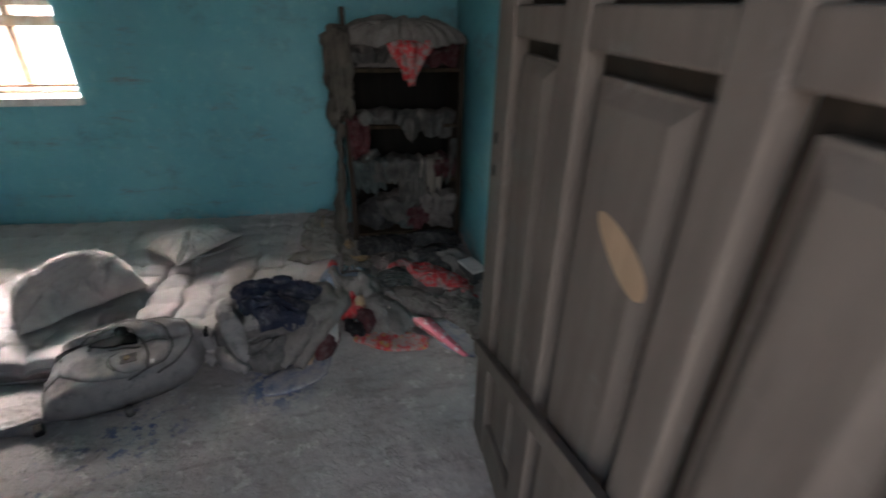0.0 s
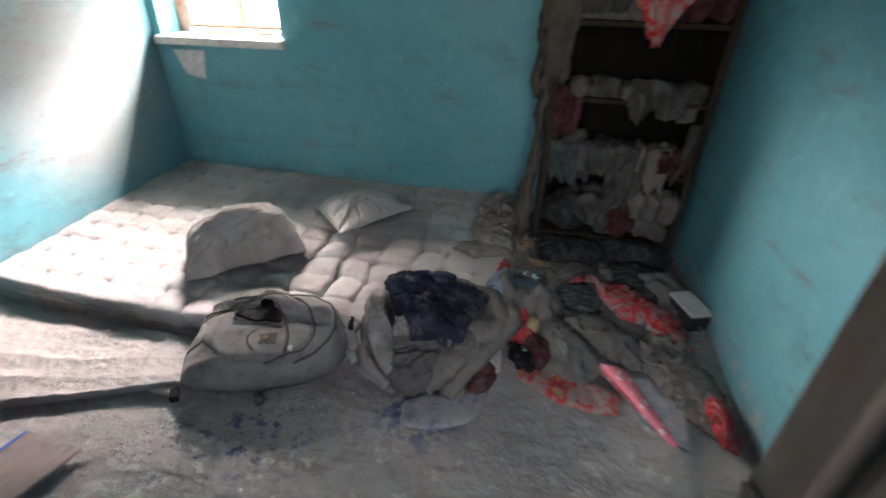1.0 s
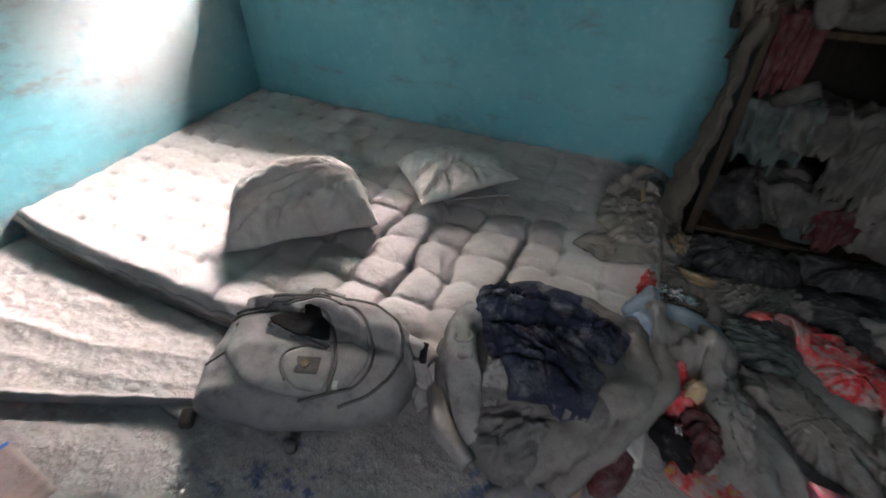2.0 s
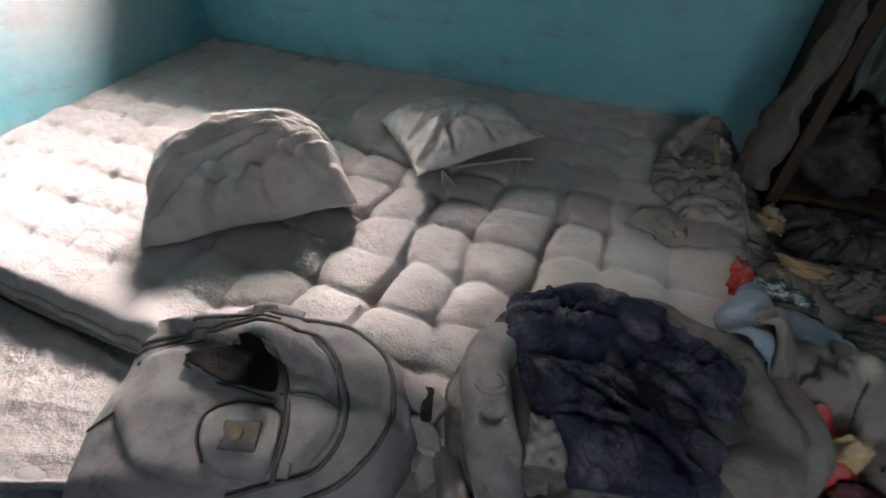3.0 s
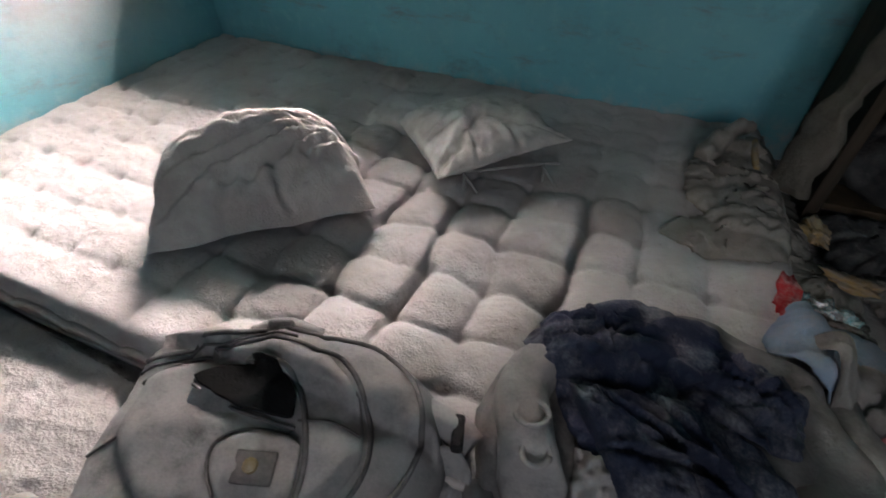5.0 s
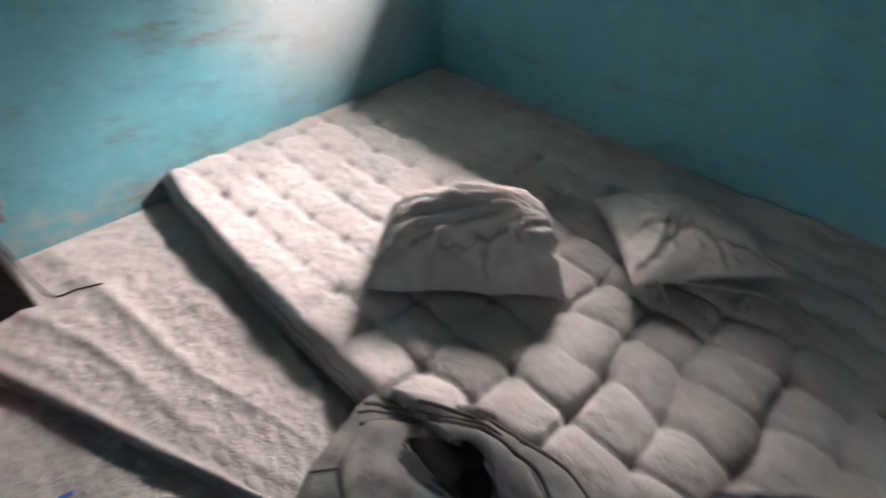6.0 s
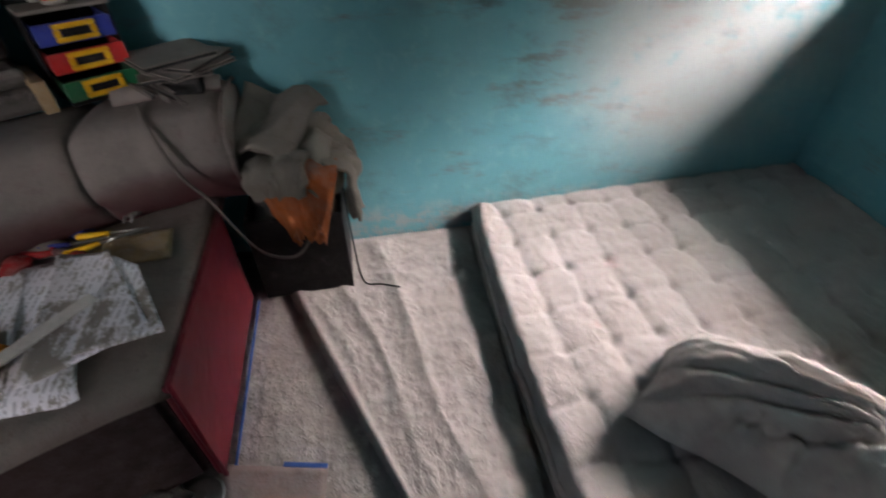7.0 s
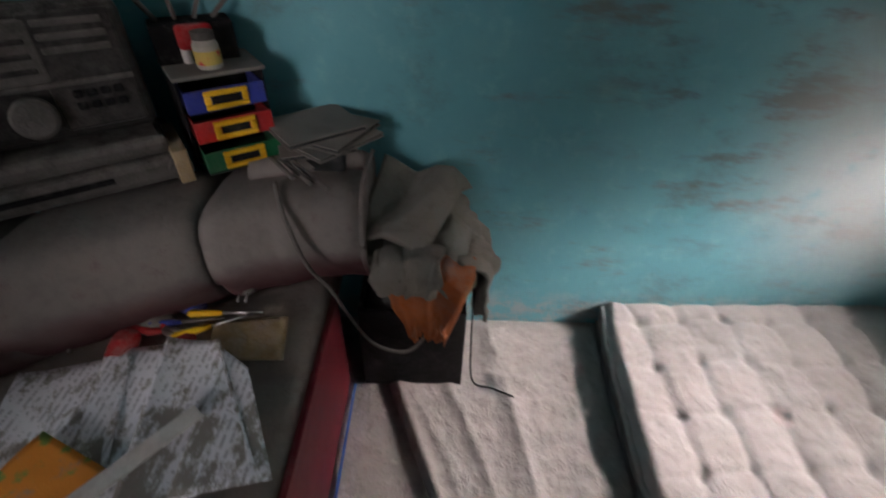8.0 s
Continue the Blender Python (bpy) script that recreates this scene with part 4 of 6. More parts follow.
# ---- pillows ----
def cushion(corners, high, low, creases, seed, nu=96, nv=80, power=2.4, crest=0.0):
    """A sewn cushion between four corners, higher above its seam than below, creased by lines (u, v, angle, length, depth) that start at a point."""
    a, b, c, d = [Vector(p) for p in corners]
    up, mid = (b - a).cross(d - a).normalized(), (a + b + c + d) / 4

    def crease(u, v):
        z = 0.0
        for cu, cv, angle, length, depth in creases:
            du, dv = u - cu, v - cv
            w = 0.10 * noise.noise((u * 2.5, v * 2.5, angle + seed)) + 0.03 * noise.noise((u * 8, v * 8, angle))
            along = du * math.cos(angle) + dv * math.sin(angle)
            across = -du * math.sin(angle) + dv * math.cos(angle) + w
            if 0 < along < length:
                wide = 0.030 + 0.055 * along / length
                fade = math.sin(math.pi * min(1.0, 0.12 + 0.88 * along / length)) ** 0.7
                z += depth * fade * (0.55 * math.exp(-((across - 1.5 * wide) / (1.2 * wide)) ** 2) - math.exp(-(across / wide) ** 2))
        return z

    bm, top, bot = bmesh.new(), [], []
    for i in range(nu + 1):
        u = math.sin((i / nu - 0.5) * math.pi * 0.96) / math.sin(0.48 * math.pi)
        for rows in (top, bot):
            rows.append([])
        for k in range(nv + 1):
            v = math.sin((k / nv - 0.5) * math.pi * 0.96) / math.sin(0.48 * math.pi)
            su, sv = u * (1 - 0.05 * (1 - v * v)), v * (1 - 0.05 * (1 - u * u))
            p = (a * (1 - su) / 2 + b * (1 + su) / 2) * (1 - sv) / 2 + (d * (1 - su) / 2 + c * (1 + su) / 2) * (1 + sv) / 2
            w = (v - crest) / (1 + crest) if v < crest else (v - crest) / (1 - crest)
            swell = max(0.0, 1 - abs(u) ** (power + 1.4)) ** 0.5 * max(0.0, 1 - abs(w) ** power) ** (0.5 + 0.5 * crest)
            p += up * (0.010 * noise.noise((u * 2.3 + seed, v * 2.3, 6.0)) + 0.004 * noise.noise((u * 7, v * 7, seed)))
            away = (p - mid) * max(abs(u), abs(v)) ** 2.5
            away = (up + away / (0.3 * (b - a).length)).normalized()
            rim = abs(u) > 0.9999 or abs(v) > 0.9999
            pucker = 0.006 * noise.noise((u * 9 + seed, v * 9, 1.0)) * min(1.0, 3 * swell)
            rough = 0.012 * noise.noise((u * 2.4 + seed, v * 2.4, 2.0)) + 0.006 * (crumple(u * 0.2, v * 0.2, seed, 16.0) - 0.4)
            hi = high * swell * (1 + 0.15 * noise.noise((u * 1.3, v * 1.3, seed))) + pucker
            vt = bm.verts.new(p + up * max(0.001, hi) + away * (min(1.0, 2.5 * swell) * (crease(u, v) + rough)))
            top[-1].append(vt)
            bot[-1].append(vt if rim else bm.verts.new(p - up * (low * swell + 0.001)))
    for i in range(nu):
        for k in range(nv):
            bm.faces.new((top[i][k], top[i + 1][k], top[i + 1][k + 1], top[i][k + 1]))
            bm.faces.new((bot[i][k + 1], bot[i + 1][k + 1], bot[i + 1][k], bot[i][k]))
    return bm


def build_pillows():
    fan = [(0.98, 0.15, math.pi + q, ln, dp) for q, ln, dp in ((-0.42, 1.1, 0.018), (-0.10, 1.35, 0.026), (0.16, 1.5, 0.030), (0.40, 1.7, 0.034), (0.68, 1.5, 0.028), (0.98, 1.2, 0.022))]
    fan += [(-0.95, -0.85, 0.75, 0.9, 0.020), (-0.98, -0.2, 0.1, 0.7, 0.016), (-0.35, -0.98, 1.2, 0.8, 0.018), (0.25, -0.98, 1.75, 0.7, 0.020)]
    at = Vector((1.068, -1.028, 0.095))
    bm = cushion([(0.960, -1.318, 0.118), (1.375, -0.958, 0.125), (1.185, -0.745, 0.11), (0.80, -1.10, 0.11)], 0.215, 0.022, fan, 3.0, 110, 90, 2.3, 0.42)
    ob = mesh_object("pillow", local(bm, at), CASE)
    ob.location = at
    tagged(ob, "plump wrinkled ash grey pillow lying on the mattress", "pillow", "pillows")
    lines = [(-0.95, -0.95, 0.75, 1.6, 0.022), (-0.9, -0.3, 0.25, 1.2, 0.018), (-0.4, -0.98, 1.3, 1.2, 0.020), (0.95, -0.9, 2.5, 1.3, 0.018), (0.3, -0.98, 1.7, 0.9, 0.016), (0.98, 0.0, 3.1, 0.8, 0.014)]
    at = Vector((1.50, -0.53, 0.12))
    bm = cushion([(1.492, -0.825, 0.160), (1.79, -0.52, 0.190), (1.475, -0.225, 0.140), (1.185, -0.47, 0.112)], 0.078, 0.026, lines, 8.0, 72, 72, 2.0, 0.2)
    ob = mesh_object("pillow", local(bm, at), CASE)
    ob.location = at
    tagged(ob, "flat square ash grey cushion propped on a wire rack", "pillow", "pillows")
    # wire rack under the front of the cushion
    rack = thing("wire_rack", 1.60, -0.64, rest(1.6, -0.64), "small bent pale wire rack under the cushion", "wire rack")
    for x, y in ((-0.07, -0.075), (0.13, 0.045)):
        part("leg", rod([(x, y, 0.05), (x + 0.004, y - 0.018, 0.045), (x + 0.006, y - 0.022, 0.0)], 0.004), WIRE, rack)
        part("leg", rod([(x + 0.006, y - 0.020, 0.044), (x + 0.05, y - 0.03, 0.002)], 0.0035), WIRE, rack)
    part("bar", rod([(-0.13, -0.10, 0.030), (-0.07, -0.075, 0.042), (0.13, 0.045, 0.05), (0.17, 0.07, 0.045)], 0.0045), WIRE, rack)


build_pillows()


# ---- the backpacks ----
def surface_line(heap, pts, lift=0.003, steps=7):
    return [(p.x, p.y, heap.z(p.x, p.y) + lift) for p in spline([(x, y, 0) for x, y in pts], steps)]


BAG = [(1.195, -1.51), (1.30, -1.455), (1.43, -1.415), (1.64, -1.365), (1.74, -1.41), (1.795, -1.50), (1.785, -1.59), (1.72, -1.66), (1.60, -1.72), (1.45, -1.775), (1.285, -1.80), (1.225, -1.70)]


def build_backpack():
    body = Heap(BAG,
                0.108, 12.0, 7.0, [(0.010, 5.0, 0.4), (0.006, 11.0, 1.9)], lambda x, y: rest(x, y) * 0.5, 0.012, 0.5, lean=(-0.3, 1.3), facets=((0.020, 6.5), (0.010, 13.0)), tuck=0.035)
    at = (body.cx, body.cy, 0.0)
    pack = thing("backpack", *at, "ash covered grey canvas backpack with open front pocket", "backpack", "backpacks")
    part("body", local(body.mesh(50, 140), at), PACK, pack, smooth=True)
    # front pocket that stands proud of the body
    pocket = Heap([(1.27, -1.575), (1.345, -1.518), (1.45, -1.468), (1.57, -1.45), (1.645, -1.49), (1.684, -1.558), (1.664, -1.625), (1.56, -1.69), (1.40, -1.72), (1.295, -1.66)], 0.014, 5.0, 8.0, [(0.004, 9.0, 1.0)], lambda x, y: body.z(x, y) - 0.006, 0.01)
    part("front_pocket", local(pocket.mesh(28, 90), at), PACK, pack, smooth=True)
    flap = Heap([(1.484, -1.653), (1.471, -1.622), (1.492, -1.594), (1.562, -1.568), (1.589, -1.576), (1.606, -1.609), (1.616, -1.644), (1.612, -1.664), (1.571, -1.676), (1.543, -1.683), (1.511, -1.676)], 0.012, 6.0, 8.0, (), lambda x, y: pocket.z(x, y) - 0.005, 0.005)
    part("flap", local(flap.mesh(20, 72), at), PACK, pack, "rounded flap with a badge", smooth=True)
    # open mouth of the pocket: a flat black patch stands in for its shade
    mouth = Heap([(1.368, -1.556), (1.398, -1.526), (1.44, -1.503), (1.494, -1.496), (1.524, -1.502), (1.548, -1.519), (1.561, -1.548), (1.532, -1.557), (1.501, -1.562), (1.447, -1.563), (1.408, -1.560)], 0.002, 7.0, 6.0, (), lambda x, y: pocket.z(x, y) + 0.013, 0.0, mid=(1.49, -1.533))
    part("mouth_shade", local(mouth.mesh(18, 80), at), POCKET_SHADE, pack, "flat black patch for the shaded mouth of the pocket", smooth=True)
    for heap, line, r in ((body, [(1.265, -1.58), (1.345, -1.512), (1.45, -1.462), (1.575, -1.443), (1.652, -1.487), (1.692, -1.558), (1.67, -1.63), (1.56, -1.70)], 0.006),
                          (pocket, [(1.365, -1.553), (1.398, -1.521), (1.44, -1.498), (1.494, -1.491), (1.528, -1.497), (1.556, -1.518), (1.592, -1.565), (1.615, -1.61), (1.626, -1.665)], 0.007),
                          (pocket, [(1.365, -1.557), (1.41, -1.564), (1.486, -1.566), (1.565, -1.557)], 0.005),
                          (body, [(1.235, -1.545), (1.42, -1.448), (1.60, -1.398), (1.70, -1.425), (1.752, -1.50), (1.735, -1.60), (1.66, -1.675)], 0.007),
                          (body, [(1.235, -1.565), (1.42, -1.463), (1.50, -1.438)], 0.004),
                          (pocket, [(1.511, -1.680), (1.480, -1.655), (1.467, -1.622), (1.490, -1.590), (1.562, -1.564)], 0.004),
                          (pocket, [(1.565, -1.545), (1.62, -1.53), (1.668, -1.532)], 0.003),
                          (body, [(1.25, -1.70), (1.34, -1.64), (1.41, -1.625)], 0.004)):
        part("seam", local(rod(surface_line(heap, line, 0.002), r * 0.7, 6), at), PACK_DARK, pack, "dark zip seam", smooth=True)
    bx, by = 1.546, -1.627
    part("badge", local(box(0.062, 0.046, 0.006, (bx, by, flap.z(bx, by) - 0.001), 0.003, (14, 0, 18)), at), PACK_DARK, pack, "square leather badge")
    part("button", local(rod([(bx - 0.004, by, flap.z(bx, by)), (bx - 0.004, by - 0.002, flap.z(bx, by) + 0.010)], 0.011, 14), at), dusty("dull brass", (0.25, 0.19, 0.08), dust=0.3, metal=0.6), pack, "dull brass stud")
    zx, zy = 1.638, -1.640
    part("zip_pull", local(box(0.016, 0.03, 0.008, (zx, zy, body.z(zx, zy) + 0.006), 0.003, (0, 0, 20)), at), STEEL, pack, "shiny metal zip pull")
    # handle and straps
    hx = spline([(1.40, -1.445, 0.198), (1.45, -1.415, 0.214), (1.52, -1.405, 0.204)], 6)
    part("handle", local(rod([tuple(p) for p in hx], 0.011, 8, flat=0.5), at), PACK, pack, smooth=True)
    part("buckle", local(box(0.045, 0.028, 0.02, (1.453, -1.425, 0.204), 0.005, (20, 0, 20)), at), PACK_DARK, pack, "dark plastic buckle")
    part("strap", local(limb_mesh([(1.74, -1.53, 0.06), (1.80, -1.50, 0.03), (1.835, -1.53, 0.01)], [0.055, 0.06, 0.055], [0.03, 0.03, 0.025], 4.0, rest, 0.05), at), PACK, pack, smooth=True)
    part("strap", local(limb_mesh([(1.72, -1.44, 0.06), (1.785, -1.445, 0.03), (1.82, -1.46, 0.02)], [0.05, 0.05, 0.05], [0.03, 0.03, 0.03], 5.0, rest, 0.03), at), PACK, pack, smooth=True)
    part("strap_loop", local(box(0.02, 0.055, 0.03, (1.795, -1.455, rest(1.795, -1.455) + 0.03), 0.006, (0, 0, 15)), at), BLACK, pack, "black plastic loop")
    part("strap", local(limb_mesh([(1.26, -1.80, 0.0), (1.10, -1.79, 0.0), (0.98, -1.82, 0.0), (0.93, -1.84, 0.0)], [0.05, 0.045, 0.04, 0.03], [0.02, 0.018, 0.012, 0.008], 9.0, rest, 0.1), at), PACK, pack, "ash grey strap trailing on the floor", smooth=True)
    part("strap_end", local(box(0.035, 0.05, 0.03, (1.262, -1.812, 0.0), 0.008, (0, 0, 30)), at), BLACK, pack, "black plastic strap end")
    part("toggle", local(rod([(1.56, -1.765, 0.0), (1.565, -1.77, 0.035)], 0.017, 12), at), PACK_DARK, pack, "dark cord toggle", smooth=True)


build_backpack()


PILE = Ground(1.60, 3.225, -1.90, -0.02, lambda x, y: mattress_z(x, y))


def build_second_pack():
    body = Heap([(1.86, -1.52), (1.94, -1.60), (2.08, -1.66), (2.20, -1.60), (2.31, -1.46), (2.38, -1.28), (2.36, -1.10), (2.20, -1.02), (1.98, -1.08), (1.84, -1.22), (1.80, -1.38)],
                0.080, 21.0, 4.0, (), lambda x, y: rest(x, y) * 0.6, 0.03, facets=((0.02, 5.5), (0.008, 13.0)), tuck=0.03)
    at = (body.cx, body.cy, 0.0)
    pack = thing("backpack", *at, "dark grey backpack half hidden under navy trousers", "backpack", "backpacks")
    part("body", local(body.mesh(34, 100), at), PACK_DARK, pack, smooth=True)
    gx, gy = np.meshgrid(np.arange(1.80, 2.40, 0.01), np.arange(-1.67, -1.0, 0.01), indexing="ij")
    pts = [(x, y, body.z(x, y)) for x, y in zip(gx.ravel(), gy.ravel()) if math.hypot(x - body.cx, y - body.cy) < 0.97 * body.reach(math.atan2(y - body.cy, x - body.cx))]
    PILE.raise_by(np.array(pts))
    folds = ((-0.95, 0.3, -0.2, 1.9, 0.024), (-0.5, 0.95, -0.9, 1.7, 0.026), (0.95, 0.2, 3.6, 1.5, 0.024), (0.1, -0.95, 1.4, 1.3, 0.022))
    part("front_panel", local(cushion(((1.895, -1.56, 0.055), (2.10, -1.665, 0.045), (2.34, -1.36, 0.085), (2.02, -1.32, 0.13)), 0.055, 0.02, folds, 22.0, 70, 60, 3.0), at), PACK_DARK, pack, "slack dark grey front panel", smooth=True)
    # padded shoulder strap with a buckle
    strap = limb_mesh([(1.89, -1.30, 0.125), (1.872, -1.37, 0.135), (1.905, -1.46, 0.125), (1.95, -1.53, 0.10), (2.0, -1.60, 0.05)], [0.075, 0.085, 0.085, 0.06], [0.045, 0.05, 0.045, 0.03], 6.0, lambda x, y: rest(x, y) * 0.6, 0.03)
    part("shoulder_strap", local(strap, at), PACK, pack, "padded pale grey shoulder strap", smooth=True)
    part("strap", local(limb_mesh([(2.30, -1.16, 0.11), (2.33, -1.30, 0.12), (2.24, -1.46, 0.11), (2.12, -1.62, 0.03)], [0.10, 0.12, 0.11, 0.08], [0.05, 0.05, 0.05, 0.03], 16.0, None, 0.35), at), GREY_CLOTH, pack, "ash grey padded strap", smooth=True)
    part("strap", local(limb_mesh([(2.38, -1.12, 0.09), (2.40, -1.28, 0.10), (2.31, -1.46, 0.09), (2.20, -1.62, 0.01)], [0.07, 0.08, 0.08, 0.06], [0.04, 0.05, 0.05, 0.03], 18.0, None, 0.35), at), GREY_CLOTH, pack, "ash grey padded strap", smooth=True)
    part("side_flap", local(limb_mesh([(1.83, -1.46, 0.02), (1.90, -1.58, 0.05), (2.00, -1.65, 0.05)], [0.05, 0.06, 0.04], [0.05, 0.05, 0.03], 26.0, None, 0.1), at), PACK, pack, "pale ash covered flap", smooth=True)
    for k, (x, y, z) in enumerate(((1.895, -1.425, 0.232), (1.915, -1.475, 0.222))):
        ring = [(x + 0.018 * math.cos(a) * (1.3 if k == 0 else 1), y + 0.020 * math.sin(a), z + 0.004 * math.cos(a)) for a in (2 * math.pi * i / 18 for i in range(19))]
        part("buckle_ring", local(rod(ring, 0.005, 6), at), PACK, pack, "dusty plastic buckle ring", smooth=True)
    part("label_patch", local(box(0.075, 0.055, 0.008, (1.98, -1.50, body.z(1.98, -1.50) + 0.002), 0.003, (6, 0, 12)), at), PACK, pack, "square stitched canvas patch")
    part("buckle", local(box(0.05, 0.03, 0.016, (2.03, -1.60, body.z(2.03, -1.60)), 0.005, (0, 0, 20)), at), PACK_DARK, pack, "dull grey buckle")


build_second_pack()


# ---- the clothes beside and on the mattress ----
def build_clothes():
    G = "clothes strewn over the floor"
    low = lambda x, y: rest(x, y) * 0.8
    on_pack = lambda x, y: 0.17
    o = (2.05, -1.24, 0.16)
    navy = thing("trousers", *o, "crumpled navy denim trousers with pale ash smears", "trousers", G)
    for what, outline, high, seed, full, turn in (
            ("leg", [(1.90, -1.30), (2.00, -1.27), (2.15, -1.30), (2.25, -1.38), (2.23, -1.49), (2.10, -1.48), (1.97, -1.42)], 0.06, 35.0, (1.5, 1.25), 0.6),
            ("leg", [(2.06, -1.17), (2.20, -1.15), (2.30, -1.20), (2.27, -1.32), (2.16, -1.34), (2.06, -1.27)], 0.05, 33.0, (1.4, 1.25), 2.2),
            ("waist", [(1.835, -1.20), (1.93, -1.12), (2.05, -1.09), (2.15, -1.15), (2.14, -1.27), (2.02, -1.33), (1.89, -1.33)], 0.07, 31.0, (1.45, 1.2), 1.9)):
        leg = part(what, local(fall(Heap(outline, high, seed, 2.4, rag=0.03), PILE, 52, (full[0] + 0.08, full[1] + 0.05), turn, stiff_cloth=1.8), o), NAVY, navy, smooth=True)
        leg.modifiers.new("soft", "SUBSURF").render_levels = 1
    for what, corners, high, lines, seed in (
            ("waist", ((1.885, -1.335, 0.215), (2.085, -1.335, 0.225), (2.13, -1.185, 0.190), (1.862, -1.205, 0.165)), 0.062, ((-0.95, -0.5, 0.35, 1.8, 0.026), (-0.7, 0.9, -0.9, 1.5, 0.024), (0.2, -0.95, 1.9, 1.5, 0.022), (0.95, 0.4, 3.3, 1.3, 0.020), (-0.98, 0.2, 0.05, 1.2, 0.018)), 81.0),
            ("leg", ((2.08, -1.335, 0.205), (2.262, -1.305, 0.185), (2.285, -1.205, 0.150), (2.13, -1.185, 0.185)), 0.058, ((-0.95, 0.2, -0.35, 1.9, 0.028), (-0.6, 0.95, -1.0, 1.6, 0.024), (0.9, -0.9, 2.2, 1.6, 0.022)), 83.0),
            ("leg", ((2.045, -1.505, 0.150), (2.255, -1.465, 0.150), (2.085, -1.310, 0.225), (1.935, -1.345, 0.215)), 0.066, ((-0.6, 0.95, -0.75, 2.2, 0.034), (0.3, 0.95, -1.2, 2.0, 0.028), (-0.95, 0.1, -0.1, 1.6, 0.024), (0.95, -0.4, 2.6, 1.5, 0.024), (0.0, -0.95, 1.3, 1.2, 0.020)), 85.0)):
        part(what, local(cushion(corners, high, 0.035, lines, seed, 72, 64, 3.0), o), NAVY, navy, smooth=True)
    part("hem", local(cushion(((1.975, -1.50, 0.16), (2.035, -1.49, 0.165), (2.025, -1.42, 0.195), (1.965, -1.43, 0.19)), 0.018, 0.02, ((-0.9, 0.0, 0.1, 1.5, 0.006),), 87.0, 20, 20, 4.0), o), PACK, navy, "pale stitched canvas hem", smooth=True)
    o = (2.45, -1.02, 0.0)
    jeans = thing("trousers", *o, "pale blue denim trousers grey with ash", "trousers", G)
    for what, outline, high, seed, full, turn, mat, label in (
            ("hip", [(2.33, -0.92), (2.42, -0.86), (2.53, -0.87), (2.62, -0.98), (2.60, -1.10), (2.45, -1.17), (2.33, -1.14), (2.27, -1.04)], 0.13, 41.0, (1.4, 1.2), 1.2, DENIM, ""),
            ("leg", [(2.50, -1.00), (2.60, -1.02), (2.68, -1.18), (2.76, -1.38), (2.68, -1.46), (2.58, -1.36), (2.50, -1.16)], 0.08, 43.0, (1.6, 1.1), 0.4, GREY_CLOTH, "trouser leg grey with ash"),
            ("leg", [(2.32, -1.06), (2.42, -1.04), (2.52, -1.08), (2.56, -1.18), (2.46, -1.20), (2.36, -1.16)], 0.10, 45.0, (1.5, 1.2), 1.7, GREY_CLOTH, "trouser leg grey with ash")):
        part(what, local(fall(Heap(outline, high, seed, 2.4, rag=0.04), PILE, 46, full, turn), o), mat, jeans, label, smooth=True)
    fallen("shirt", [(2.40, -1.16), (2.50, -1.09), (2.60, -1.14), (2.64, -1.30), (2.61, -1.43), (2.54, -1.43), (2.49, -1.30), (2.41, -1.26)], 0.07, 47.0, GREY_CLOTH, "crumpled ash grey shirt with folded sleeves", "shirt", G, PILE, (1.6, 1.2), 0.5)
    fallen("cloth", [(2.385, -1.20), (2.44, -1.18), (2.50, -1.22), (2.50, -1.29), (2.44, -1.31), (2.39, -1.27)], 0.05, 5.0, RED_CLOTH, "bright red rag between grey clothes", "cloth", G, PILE, (1.7, 1.3), 0.4, 34)
    fallen("cloth", [(2.47, -1.29), (2.53, -1.30), (2.56, -1.38), (2.53, -1.43), (2.48, -1.40)], 0.05, 6.0, DARK_RED, "dark red rag hanging between grey clothes", "cloth", G, PILE, (1.6, 1.3), 1.2, 30)
    bundle("cloth", (2.485, -1.245, 0.05), (0.05, 0.05, 0.085), 7.5, CARD, "small tan scrap on the clothes", "cloth", G)
    bundle("shoe", (2.455, -1.36, 0.0), (0.08, 0.15, 0.055), 8.5, BLACK, "black shoe under the clothes", "shoe", G, 35, 0.3, 0.3)
    bundle("foil", (2.462, -1.345, 0.040), (0.03, 0.04, 0.02), 9.5, FOIL, "crumpled silver foil on a shoe", "foil", G, 0, 0.5, 0.4)
    fallen("jacket", [(2.62, -1.04), (2.76, -1.02), (2.88, -1.12), (2.95, -1.24), (2.90, -1.33), (2.80, -1.31), (2.72, -1.22), (2.62, -1.16)], 0.083, 51.0, BROWN_CLOTH, "brown grey jacket in thick folds", "jacket", G, PILE, (1.4, 1.25), 0.7)
    fallen("cloth", [(2.60, -0.84), (2.72, -0.78), (2.80, -0.92), (2.78, -1.02), (2.68, -1.06), (2.60, -0.98)], 0.068, 52.0, GREEN_CLOTH, "dark grey green garment in folds", "cloth", G, PILE, (1.6, 1.1), 1.4)
    fallen("blouse", [(2.66, -0.80), (2.76, -0.75), (2.90, -0.78), (3.03, -0.90), (3.13, -1.08), (3.12, -1.20), (3.02, -1.16), (2.95, -1.05), (2.82, -0.95)], 0.086, 53.0, RED_PRINT, "red blouse with white flowers under ash", "blouse", G, PILE, (1.5, 1.2), 2.1)
    fallen("cloth", [(2.95, -1.12), (3.08, -1.16), (3.17, -1.30), (3.17, -1.52), (3.12, -1.60), (3.06, -1.56), (2.96, -1.40), (2.91, -1.26)], 0.053, 55.0, BROWN_CLOTH, "brown grey cloth with dark red hem", "cloth", G, PILE, (1.4, 1.25), 2.8)
